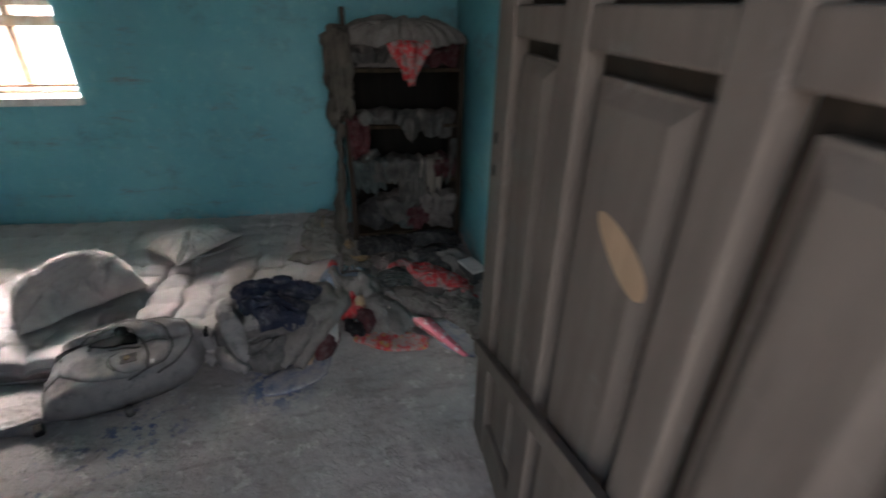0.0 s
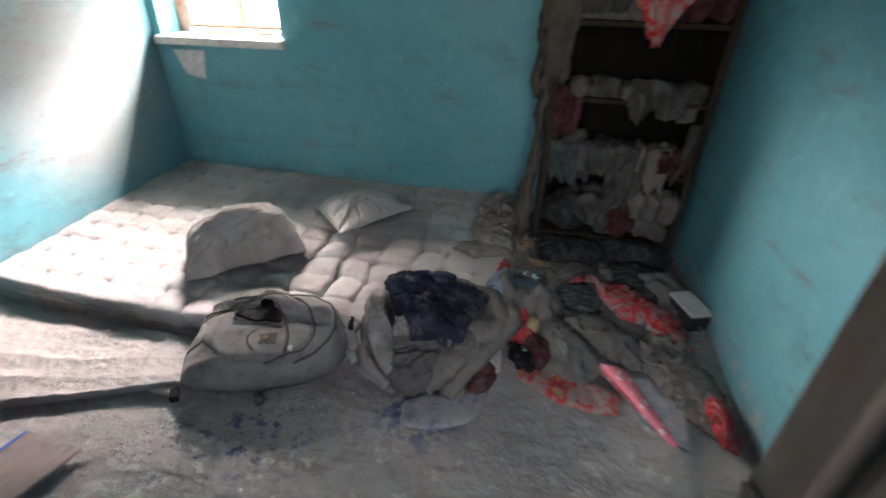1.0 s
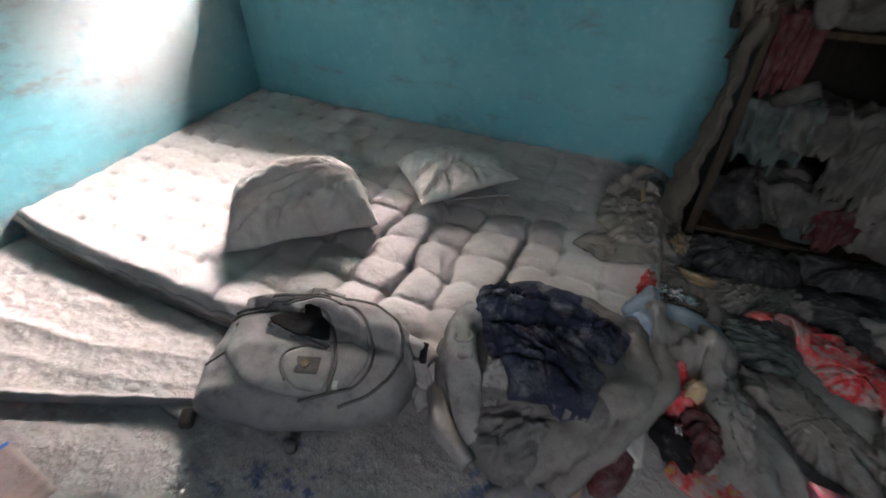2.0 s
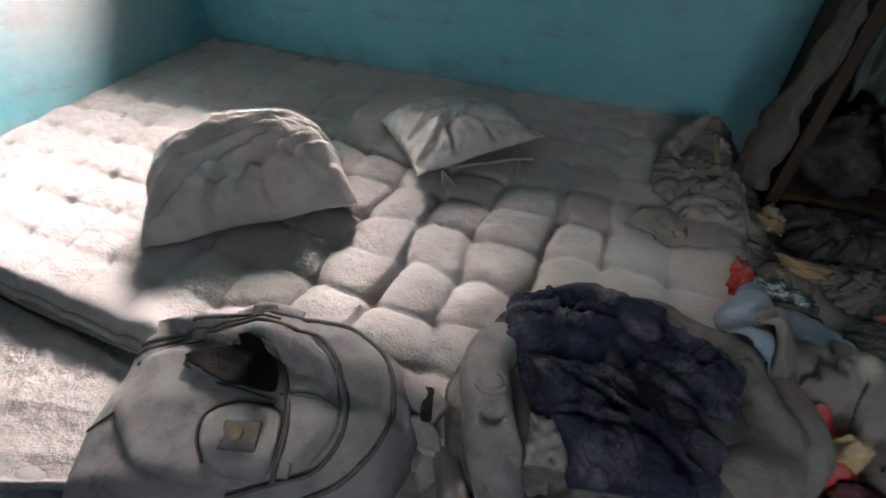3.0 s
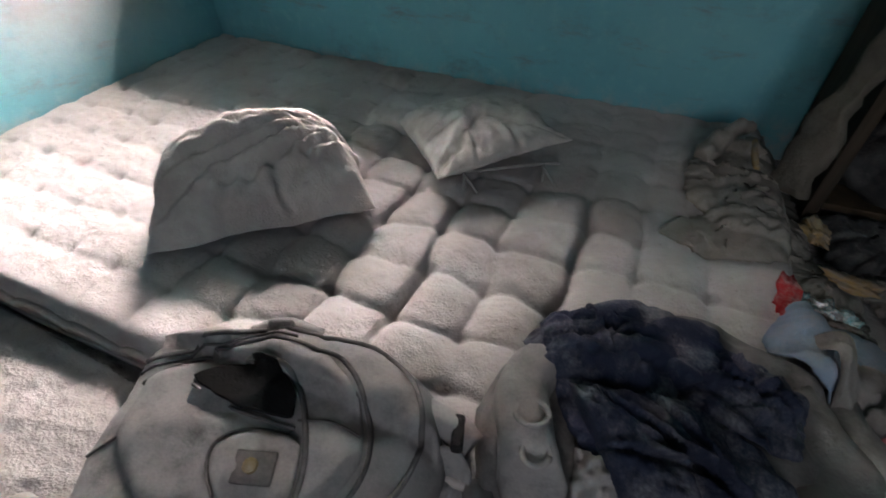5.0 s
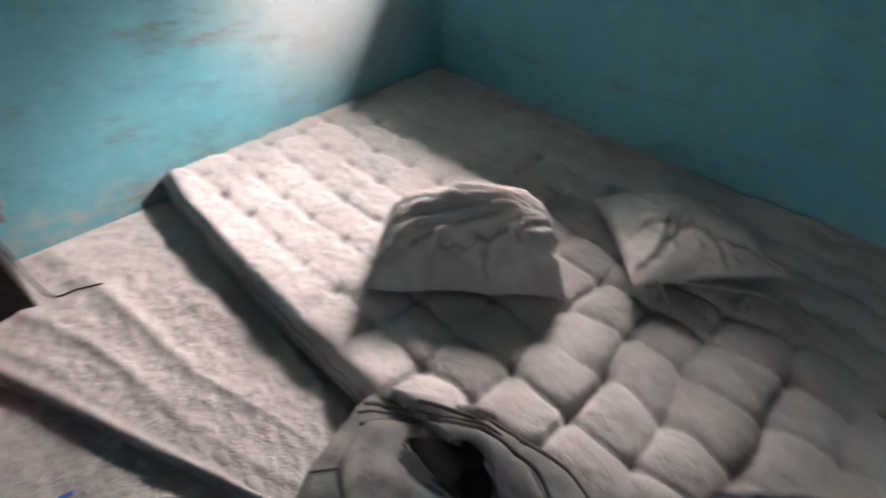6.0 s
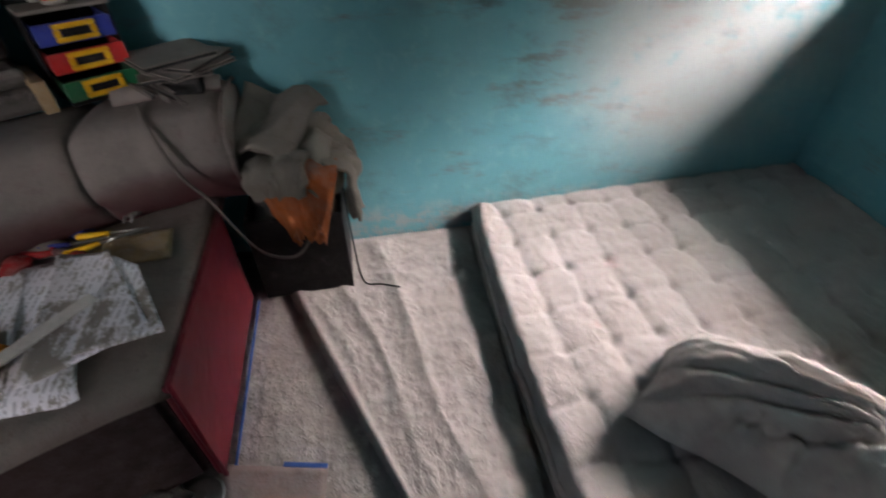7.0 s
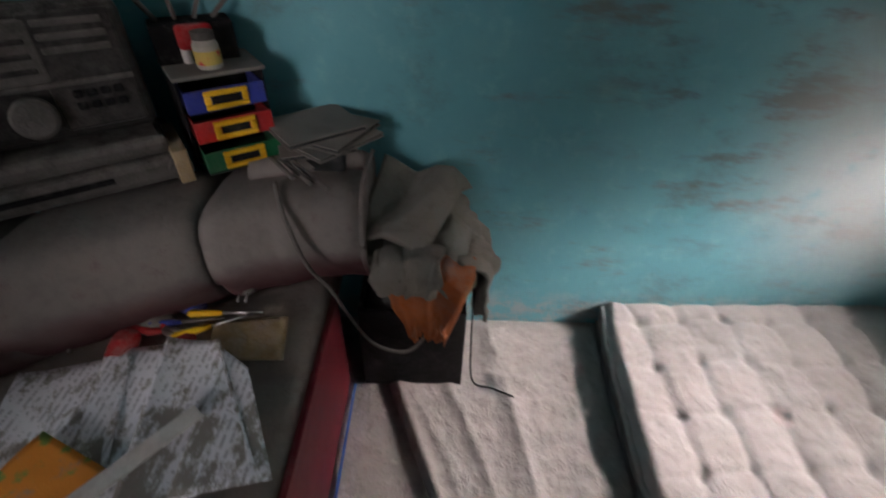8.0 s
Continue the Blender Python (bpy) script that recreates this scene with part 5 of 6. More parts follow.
    fallen("cloth", [(3.10, -1.46), (3.145, -1.44), (3.175, -1.55), (3.16, -1.645), (3.12, -1.63), (3.09, -1.55)], 0.056, 56.0, RED_CLOTH, "bright red cloth tip beside the wall", "cloth", G, PILE, (1.6, 1.1), 0.4)
    # pink wedge-shaped pouch and the blue plastic under it
    bm = bmesh.new()
    low_r = [(2.745, -1.36, 0.004), (2.84, -1.37, 0.004), (2.985, -1.655, 0.004), (2.955, -1.66, 0.004)]
    vs = [bm.verts.new(p) for p in low_r] + [bm.verts.new((x, y, 0.055 if k < 2 else 0.02)) for k, (x, y, z) in enumerate(low_r)]
    for f in ((0, 3, 2, 1), (4, 5, 6, 7), (0, 1, 5, 4), (1, 2, 6, 5), (2, 3, 7, 6), (3, 0, 4, 7)):
        bm.faces.new([vs[i] for i in f])
    bmesh.ops.recalc_face_normals(bm, faces=bm.faces)
    bmesh.ops.bevel(bm, geom=list(bm.edges), offset=0.008, segments=2, affect="EDGES")
    pk = mesh_object("pouch", local(bm, (2.87, -1.52, 0)), PINK)
    pk.location = (2.87, -1.52, 0)
    tagged(pk, "pink and white pointed plastic pouch on the floor", "pouch", G)
    soft_thing("plastic_sheet", Heap([(2.84, -1.38), (2.93, -1.36), (3.03, -1.58), (3.01, -1.66), (2.96, -1.64)], 0.012, 57.0, 3.0, [(0.006, 14, 1)], None, 0.03), BLUE_PLASTIC, "blue plastic sheet under the pink pouch", "plastic sheet", G)
    soft_thing("plastic_sheet", Heap([(2.06, -1.66), (2.20, -1.60), (2.34, -1.55), (2.33, -1.66), (2.22, -1.74), (2.08, -1.76)], 0.010, 58.0, 3.0, [(0.006, 12, 0.5)], None, 0.06), BLUE_PLASTIC, "blue plastic sheet lying flat on the floor", "plastic sheet", G)
    soft_thing("placemat", Heap([(2.46, -1.38), (2.60, -1.40), (2.72, -1.43), (2.82, -1.49), (2.80, -1.56), (2.66, -1.56), (2.52, -1.50), (2.45, -1.45)], 0.010, 59.0, 4.0, [(0.005, 11, 0.5)], None, 0.07), FLOWER_MAT, "red and yellow printed mat half under ash", "mat", G)
    # maroon purse with a wooden ruler beside it
    bundle("purse", (2.325, -1.47, 0.0), (0.10, 0.25, 0.085), 12.5, DARK_RED, "dark pink leather purse leaning on a backpack", "purse", G, -14, 0.08, 0.05)
    rul = mesh_object("wooden_stick", box(0.028, 0.17, 0.012, (0, 0, 0), 0.002), BARE_WOOD, smooth=False)
    rul.matrix_world = pose(2.262, -1.525, 0.035, 18, 0, -12)
    tagged(rul, "short flat bare wood stick beside the purse", "wooden stick", G)
    # white carton beside the east wall
    ct = thing("carton", 3.165, -0.94, 0.0, "small white carton grey with ash beside the wall", "carton", turn=20)
    part("body", box(0.10, 0.17, 0.075, (0, 0, 0), 0.004), DARK_CLOTH, ct)
    part("lid", box(0.104, 0.174, 0.012, (0, 0, 0.077), 0.003), WHITE_PAPER, ct, "white paper lid")
    fallen("cloth", [(2.82, -0.60), (2.98, -0.52), (3.14, -0.58), (3.19, -0.76), (3.10, -0.88), (2.95, -0.80), (2.84, -0.72)], 0.075, 61.0, DARK_CLOTH, "charcoal garment at the foot of the shelf", "cloth", G, PILE, (1.5, 1.2), 1.1)
    fallen("cloth", [(2.98, -0.72), (3.10, -0.68), (3.19, -0.80), (3.20, -1.02), (3.14, -1.00), (3.05, -0.86)], 0.060, 62.0, GREY_CLOTH, "ash grey cloth beside the wall", "cloth", G, PILE, (1.4, 1.25), 1.8)
    fallen("cloth", [(2.56, -0.62), (2.70, -0.56), (2.82, -0.60), (2.86, -0.74), (2.74, -0.80), (2.60, -0.76)], 0.038, 63.0, GREY_CLOTH, "flat ash grey cloth before the shelf", "cloth", G, PILE, (1.6, 1.1), 2.5)
    fallen("cloth", [(2.36, -0.78), (2.46, -0.70), (2.55, -0.76), (2.54, -0.88), (2.44, -0.90)], 0.026, 64.0, BROWN_CLOTH, "brown grey rag beside the mattress", "cloth", G, PILE, (1.5, 1.2), 0.1)
    fallen("cloth", [(2.47, -0.43), (2.60, -0.405), (2.78, -0.41), (2.86, -0.48), (2.82, -0.60), (2.66, -0.64), (2.50, -0.58)], 0.13, 65.0, DARK_CLOTH, "charcoal clothes spilled out of the shelf", "cloth", G, PILE, (1.5, 1.25), 0.4)
    fallen("cloth", [(2.82, -0.42), (2.98, -0.405), (3.16, -0.41), (3.19, -0.52), (3.08, -0.60), (2.90, -0.58)], 0.15, 66.0, DARK_CLOTH, "dark clothes spilled out of the shelf", "cloth", G, PILE, (1.5, 1.25), 1.3)
    # jacket on the end of the mattress
    jk = thing("jacket", 2.28, -0.46, rest(2.28, -0.46), "khaki grey jacket with mustard lining on the mattress", "jacket", G)
    o = (2.28, -0.46, rest(2.28, -0.46))
    b1 = Heap([(2.12, -0.42), (2.20, -0.24), (2.32, -0.14), (2.42, -0.22), (2.47, -0.42), (2.46, -0.58), (2.36, -0.68), (2.22, -0.66), (2.13, -0.56)], 0.085, 71.0, 2.8, [(0.045, 4.0, 1.2), (0.018, 8.0, 2.5)], rest, 0.06, facets=((0.06, 9.0), (0.025, 18.0)))
    part("body", local(fall(b1, PILE, 54, (1.6, 1.2), 0.9, bump=0.5), o), OLIVE_CLOTH, jk, smooth=True)
    b2 = Heap([(2.07, -0.745), (2.16, -0.62), (2.26, -0.60), (2.38, -0.62), (2.36, -0.74), (2.24, -0.785)], 0.035, 72.0, 2.8, [(0.02, 6.0, 2.2)], rest, 0.04)
    part("sleeve", local(fall(b2, PILE, 40, (1.4, 1.15), 0.3, bump=0.5), o), OLIVE_CLOTH, jk, smooth=True)
    part("collar", local(limb_mesh([(2.15, -0.40, 0.04), (2.22, -0.27, 0.06), (2.29, -0.19, 0.065)], [0.05, 0.06, 0.03], [0.03, 0.045, 0.03], 7.0, rest, 0.4), o), OLIVE_CLOTH, jk, smooth=True)
    part("lining", local(limb_mesh([(2.27, -0.36, 0.10), (2.265, -0.44, 0.105), (2.27, -0.50, 0.10)], [0.012, 0.018, 0.012], [0.012, 0.015, 0.012], 7.0, rest, 0.1), o), YELLOW_CLOTH, jk, "strip of mustard lining", smooth=True)
    bundle("cloth", (2.43, -0.60, 0.10), (0.05, 0.10, 0.03), 15.0, YELLOW_CLOTH, "mustard rag beside the jacket", "cloth", G, 10, 0.6, 0.5)
    fallen("cap", [(2.40, -0.62), (2.50, -0.60), (2.56, -0.68), (2.54, -0.76), (2.46, -0.78), (2.40, -0.72)], 0.056, 73.0, OLIVE_CLOTH, "dusty khaki cap with mustard brim", "cap", G, PILE, (1.4, 1.25), 0.8)
    bundle("cloth", (2.505, -0.735, 0.07), (0.05, 0.10, 0.025), 16.0, YELLOW_CLOTH, "mustard cloth brim of a cap", "cloth", G, 70, 0.6, 0.5)
    for k, (x, y) in enumerate(((2.395, -0.80), (2.45, -0.81), (2.49, -0.83))):
        bundle("foil", (x, y, rest(x, y) + 0.02), (0.05, 0.07, 0.045), 17.0 + k, FOIL, "crumpled silver foil wrapper", "foil", G, 40 * k, 0.5, 0.5)
    bundle("cloth", (2.335, -0.875, rest(2.335, -0.875)), (0.05, 0.14, 0.022), 25.0, RED_CLOTH, "red rag beside the pale jeans", "cloth", G, -10, 0.4, 0.5)


build_clothes()


# ---- the shelf and the clothes on it ----
SH_X0, SH_X1, SH_Y0, SH_Y1 = 2.46, 3.20, -0.40, -0.02


def build_shelf():
    sh = thing("bookcase", (SH_X0 + SH_X1) / 2, (SH_Y0 + SH_Y1) / 2, 0, "old brown wooden shelf crammed with dusty clothes", "bookcase")
    w, d = SH_X1 - SH_X0, SH_Y1 - SH_Y0
    for s in (-1, 1):
        part("side", box(0.035, d, 1.32, (s * (w / 2 - 0.0175), 0, 0), 0.004), SHELF_SIDE_GROOVE_SHADE, sh)
    part("back", box(w - 0.074, 0.012, 1.26, (0, d / 2 - 0.01, 0.03), 0), SHELF_BACK_SHADE, sh, "back panel blackened for the shade inside the shelf")
    for z in (0.06, 0.43, 0.79, 1.12):
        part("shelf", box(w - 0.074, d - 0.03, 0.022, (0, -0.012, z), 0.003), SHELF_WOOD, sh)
    part("post", box(0.03, 0.03, 0.14, (-w / 2 + 0.035, -d / 2 + 0.02, 1.322), 0.004), SHELF_SIDE_GROOVE_SHADE, sh)


build_shelf()


def build_shelf_clothes():
    G = "clothes on the shelf"
    y = -0.24
    for k, (x, z, sx, sy, sz, mat, what) in enumerate((
            (2.66, 1.144, 0.34, 0.30, 0.14, GREY_CLOTH, "crumpled grey cloth heaped on the shelf"),
            (2.98, 1.144, 0.36, 0.30, 0.17, DARK_CLOTH, "charcoal clothes heaped on the shelf"),
            (2.83, 1.144, 0.26, 0.32, 0.14, GREY_CLOTH, "grey cloth bundle heaped on the shelf"),
            (2.70, 0.814, 0.30, 0.26, 0.07, PALE_CLOTH, "pale folded cotton on the shelf"),
            (3.00, 0.814, 0.32, 0.26, 0.06, PALE_CLOTH, "pale rolled cotton on the shelf"),
            (2.60, 0.454, 0.20, 0.26, 0.15, GREEN_CLOTH, "grey green clothes on the shelf"),
            (2.80, 0.454, 0.30, 0.28, 0.13, PALE_CLOTH, "pale shirt heaped on the shelf"),
            (3.06, 0.454, 0.22, 0.28, 0.12, DARK_RED, "dark red clothes on the shelf"),
            (2.64, 0.084, 0.28, 0.28, 0.19, DARK_CLOTH, "charcoal clothes on the bottom shelf"),
            (2.86, 0.084, 0.30, 0.30, 0.17, GREEN_CLOTH, "grey green clothes on the bottom shelf"),
            (3.07, 0.084, 0.22, 0.28, 0.20, GREY_CLOTH, "grey clothes on the bottom shelf"),
            (2.76, 0.22, 0.24, 0.24, 0.10, GREY_CLOTH, "pale grey clothes on a pile"),
            (2.98, 0.23, 0.26, 0.24, 0.09, DARK_CLOTH, "charcoal clothes on a pile"))):
        bundle("garment", (x, y, z), (sx, sy, sz), 100.0 + 3.7 * k, mat, what, "clothes", G, 12 * (k % 3 - 1), 0.35, 0.35)
    # the arched heap that crowns the shelf
    crown = Heap([(2.44, -0.40), (2.62, -0.45), (2.85, -0.46), (3.08, -0.45), (3.20, -0.40), (3.20, -0.08), (2.85, -0.05), (2.46, -0.08)], 0.19, 120.0, 2.4,
                 [(0.05, 4.0, 1.4), (0.02, 9.0, 0.4)], lambda x, y: 1.245, 0.05, facets=((0.07, 7.0), (0.03, 15.0)))
    top = Ground(2.35, 3.225, -0.55, -0.01, lambda x, y: 1.25)
    bm = fall(crown, top, 60, (1.5, 1.2), 1.3, bump=0.8)
    bmesh.ops.translate(bm, verts=bm.verts, vec=(-crown.cx, -crown.cy, -1.25))
    ct = mesh_object("coat", bm, GREY_CLOTH)
    ct.location = (crown.cx, crown.cy, 1.25)
    tagged(ct, "grey coat heaped on top of the clothes", "coat", G)
    hanging("cloth", (2.865, -0.40, 1.262), 0.26, 0.19, 3.0, RED_PRINT, "red flowered cloth hanging off the top shelf", "cloth", G, lip=0.10, taper=0.25)
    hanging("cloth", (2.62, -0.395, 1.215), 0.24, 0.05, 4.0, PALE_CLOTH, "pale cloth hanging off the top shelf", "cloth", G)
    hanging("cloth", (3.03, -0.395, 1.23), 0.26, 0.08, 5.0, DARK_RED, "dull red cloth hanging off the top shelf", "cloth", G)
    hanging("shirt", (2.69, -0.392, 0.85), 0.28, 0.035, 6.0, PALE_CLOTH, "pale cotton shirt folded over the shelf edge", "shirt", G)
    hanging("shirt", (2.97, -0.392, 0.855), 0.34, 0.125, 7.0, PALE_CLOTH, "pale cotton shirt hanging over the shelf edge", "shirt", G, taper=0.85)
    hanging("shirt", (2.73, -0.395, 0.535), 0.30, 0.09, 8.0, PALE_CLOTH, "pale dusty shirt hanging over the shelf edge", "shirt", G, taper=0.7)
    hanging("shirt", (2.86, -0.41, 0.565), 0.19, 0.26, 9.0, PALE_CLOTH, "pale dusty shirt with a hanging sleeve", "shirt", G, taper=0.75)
    hanging("cloth", (2.985, -0.39, 0.56), 0.16, 0.20, 10.0, OLIVE_CLOTH, "dusty khaki cloth hanging off the shelf", "cloth", G)
    hanging("cloth", (3.075, -0.39, 0.54), 0.16, 0.07, 11.0, DARK_RED, "dark red cloth hanging off the shelf", "cloth", G)
    hanging("cloth", (2.60, -0.39, 0.56), 0.22, 0.18, 12.0, GREEN_CLOTH, "grey green cloth hanging off the shelf", "cloth", G)
    hanging("cloth", (2.76, -0.40, 0.285), 0.26, 0.12, 13.0, PALE_CLOTH, "pale rag hanging off the pile", "cloth", G, taper=0.5)
    hanging("cloth", (3.04, -0.40, 0.31), 0.24, 0.10, 14.0, GREY_CLOTH, "grey cloth hanging off the pile", "cloth", G)
    hanging("cloth", (2.90, -0.40, 0.25), 0.16, 0.14, 15.0, DARK_RED, "dark red cloth hanging off the pile", "cloth", G)
    # long pale strip on the right and rolled sleeve on the left
    st = mesh_object("scarf", rod([(0, 0, 0.70), (-0.004, -0.012, 0.62), (-0.012, -0.008, 0.54), (-0.03, -0.014, 0.46), (-0.035, -0.01, 0.40)], [0.022, 0.030, 0.028, 0.032, 0.02], 10, flat=0.5), PALE_CLOTH)
    st.location = (3.135, -0.405, 0.02)
    tagged(st, "long pale grey scarf hanging inside the shelf", "scarf", G)
    sl = mesh_object("sleeve", rod([(0, 0, 0), (0.05, -0.02, 0.035), (0.10, -0.03, 0.065)], [0.018, 0.026, 0.026], 10), PALE_CLOTH)
    sl.location = (2.55, -0.42, 0.60)
    tagged(sl, "pale rolled sleeve poking out of the shelf", "sleeve", G)
    hanging("cloth", (2.545, -0.40, 0.83), 0.13, 0.20, 16.0, DARK_RED, "dark red cloth hanging beside the shelf post", "cloth", G)
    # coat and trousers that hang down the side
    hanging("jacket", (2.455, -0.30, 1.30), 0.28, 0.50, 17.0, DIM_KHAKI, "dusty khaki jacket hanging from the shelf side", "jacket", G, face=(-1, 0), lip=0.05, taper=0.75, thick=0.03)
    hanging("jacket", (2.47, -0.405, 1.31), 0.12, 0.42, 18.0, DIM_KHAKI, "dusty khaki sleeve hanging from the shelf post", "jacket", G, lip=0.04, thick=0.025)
    line = spline([(0.02, 0, 1.12), (0.0, -0.012, 0.86), (-0.015, -0.02, 0.55), (-0.04, -0.03, 0.25), (-0.06, -0.05, 0.02)], 12)
    bm = rod([tuple(p) for p in line], [0.030 + 0.022 * k / (len(line) - 1) for k in range(len(line))], 20, flat=0.6)
    for v in bm.verts:
        w = crumple(v.co.x + 0.6 * v.co.z, v.co.y + v.co.z * 0.8, 517.0, 13.0) - 0.4
        c = noise.noise((v.co.x * 30, v.co.y * 30, v.co.z * 7))
        v.co.x += 0.030 * w + 0.014 * c
        v.co.y -= 0.026 * w
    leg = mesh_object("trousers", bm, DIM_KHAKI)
    leg.location = (2.435, -0.375, 0.10)
    tagged(leg, "dusty khaki trouser leg hanging down the shelf", "trousers", G)



build_shelf_clothes()

# paper pinned below the window sill
ppr = mesh_object("paper_sheet", sheet_bm([(0.0, 0.0), (0.22, 0.0), (0.185, -0.17), (0.055, -0.145)], 12, 10, lambda u, v, x, y: 0.006 * math.sin(u * 3) * v, 0.0012), WHITE_PAPER)
ppr.matrix_world = pose(0.12, -0.009, 0.87, 90, 0, 0)
tagged(ppr, "torn white paper stuck on the wall below the sill", "paper")


# ---- the dusty sheet and the loose vinyl on the floor ----
def sheet_lift(u, v, x, y):
    fan = (y + 1.50) / (0.25 + 0.35 * max(0.0, 1.32 - x))
    wr = 0.011 * ridge(x * 0.22, fan * 0.30, 3.0, 1.5, 9.0) + 0.010 * ridge(x, y * 0.4, 5.0, 0.15, 4.0) + 0.007 * crumple(x * 0.6, y, 8.0, 6.0)
    wr += 0.004 * noise.noise((x * 22, y * 22, 0)) + 0.003 * noise.noise((x * 55, y * 55, 3))
    edge = math.exp(-((v - 0.955) / 0.035) ** 2) * (0.014 + 0.008 * noise.noise((u * 6, 0, 3)))
    hem = max(0.0, (v - 0.965) / 0.035)
    side = min(1.0, u / 0.03, (1 - u) / 0.03 + 0.3)
    return (wr * (1 - hem) + edge + 0.004) * side + 0.001


sh = mesh_object("bed_sheet", sheet_bm([(0.015, -1.478), (1.32, -1.56), (1.27, -1.765), (0.015, -2.275)], 150, 90, sheet_lift, 0.003), dusty("ash grey sheet", (0.29, 0.268, 0.255), (0.21, 0.195, 0.186), dust=0.62, settle=0.1, patch=9, weave=0.8, ash=(0.31, 0.292, 0.278)))
tagged(sh, "wrinkled ash covered sheet spread on the floor", "sheet")

mt = thing("vinyl_piece", 0.99, -2.15, 0.0, "brown vinyl piece with blue edge on the floor", "vinyl mat")
part("sheet", sheet_bm([(-0.15, -0.15), (-0.09, 0.11), (0.152, 0.08), (0.11, -0.09)], 14, 14, lambda u, v, x, y: 0.002 + 0.022 * v * v + 0.004 * u, 0.004), TILE, mt, smooth=True)
part("edging", box(0.012, 0.11, 0.003, (-0.108, 0.055, 0.008), 0.001, (0, 0, -13)), BLUE_EDGE, mt, "blue edging tape")
tagged(mesh_object("edging_tape", box(0.57, 0.008, 0.004, (0.565, -2.266, 0.001), 0.001), BLUE_EDGE, smooth=False), "blue tape strip along the foot of the sofa", "tape")


# ---- the sofa ----
def bow(y):
    """How far the sofa curves out from the wall at y."""
    d = max(0.0, -2.285 - y)
    return 0.32 * d + 0.36 * d * d


def bowed(bm):
    for v in bm.verts:
        v.co.x += bow(v.co.y)
    return bm


def long_box(sx, sy, sz, at):
    bm = box(sx, sy, sz, at, 0)
    cut = [e for e in bm.edges if abs(e.verts[0].co.y - e.verts[1].co.y) > 0.5 * sy]
    bmesh.ops.subdivide_edges(bm, edges=cut, cuts=14, use_grid_fill=True)
    bmesh.ops.bevel(bm, geom=[e for e in bm.edges if len(e.link_faces) == 2 and e.calc_face_angle(0) > 1.0], offset=0.012, segments=2, affect="EDGES")
    return bm


def build_sofa():
    so = thing("sofa", 0.45, -2.73, 0, "old maroon leatherette sofa thick with grey ash", "sofa")
    o = (0.45, -2.73, 0)
    y0, y1 = -2.285, -3.185
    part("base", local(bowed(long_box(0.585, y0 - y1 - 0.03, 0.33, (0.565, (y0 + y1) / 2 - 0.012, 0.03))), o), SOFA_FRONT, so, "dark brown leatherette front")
    part("end_panel", local(box(0.60, 0.022, 0.372, (0.566, y0 - 0.008, 0.008), 0.008), o), MAROON, so, "shiny maroon end panel", smooth=False)
    part("piping", local(rod([(0.268, y0 + 0.003, 0.383), (0.5, y0 + 0.004, 0.386), (0.864, y0 + 0.003, 0.384), (0.867, y0 + 0.003, 0.2), (0.867, y0 + 0.002, 0.01)], 0.006, 8), o), MAROON, so, smooth=True)
    # seat cushion, sagging a little
    bm, grid = bmesh.new(), []
    nx, ny = 34, 44
    for k in range(ny + 1):
        row = []
        for i in range(nx + 1):
            u, v = i / nx, k / ny
            x, y = 0.19 + 0.685 * u, y0 + 0.002 + (y1 - y0) * v
            near = min(u * 0.6, (1 - u) * 0.6, v * 0.9 + 0.0, (1 - v) * 0.9)
            r = min(1.0, near / 0.035)
            row.append(bm.verts.new((x, y, 0.362 + 0.040 * math.sqrt(max(0.0, 1 - (1 - r) ** 2)) - 0.010 * math.sin(u * math.pi) * math.sin(v * math.pi) + 0.003 * noise.noise((x * 20, y * 20, 0)))))
        grid.append(row)
    for a, b in zip(grid, grid[1:]):
        for i in range(nx):
            bm.faces.new((a[i], b[i], b[i + 1], a[i + 1]))
    bmesh.ops.solidify(bm, geom=list(bm.faces), thickness=0.02)
    part("seat", local(bowed(bm), o), SEAT, so, "seat under thick grey ash", smooth=True)
    # backrest of bulging panels between seams
    seams = (-2.20, -2.525, -2.85, -3.19)
    for a, b in zip(seams, seams[1:]):
        bm, rows = bmesh.new(), []
        n, m = 22, 26
        prof = spline([(0.185, 0, 0.36), (0.245, 0, 0.43), (0.297, 0, 0.53), (0.297, 0, 0.61), (0.262, 0, 0.668), (0.15, 0, 0.68), (0.05, 0, 0.67), (0.012, 0, 0.62), (0.012, 0, 0.36)], 4)
        for k in range(n + 1):
            v = k / n
            pinch = 0.022 * (abs(2 * v - 1) ** 9)
            row = []
            for p in prof:
                w = 1 - pinch * 3 if p.x > 0.2 else 1 - pinch
                q = Vector((p.x * w + 0.0, 0, p.z - pinch * (1 if p.z > 0.5 else 0)))
                row.append(bm.verts.new((q.x + 0.012 * noise.noise((q.x * 5, v * 6 + a * 3, q.z * 4)) + 0.005 * noise.noise((q.x * 9, v * 17 + a, q.z * 5)), a + (b - a) * v, q.z)))
            rows.append(row)
        for r, s in zip(rows, rows[1:]):
            for i in range(len(prof) - 1):
                bm.faces.new((r[i], r[i + 1], s[i + 1], s[i]))
        bm.faces.new(rows[0])
        bm.faces.new(rows[-1][::-1])
        bmesh.ops.recalc_face_normals(bm, faces=bm.faces)
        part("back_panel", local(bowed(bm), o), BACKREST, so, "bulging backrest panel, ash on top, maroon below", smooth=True)
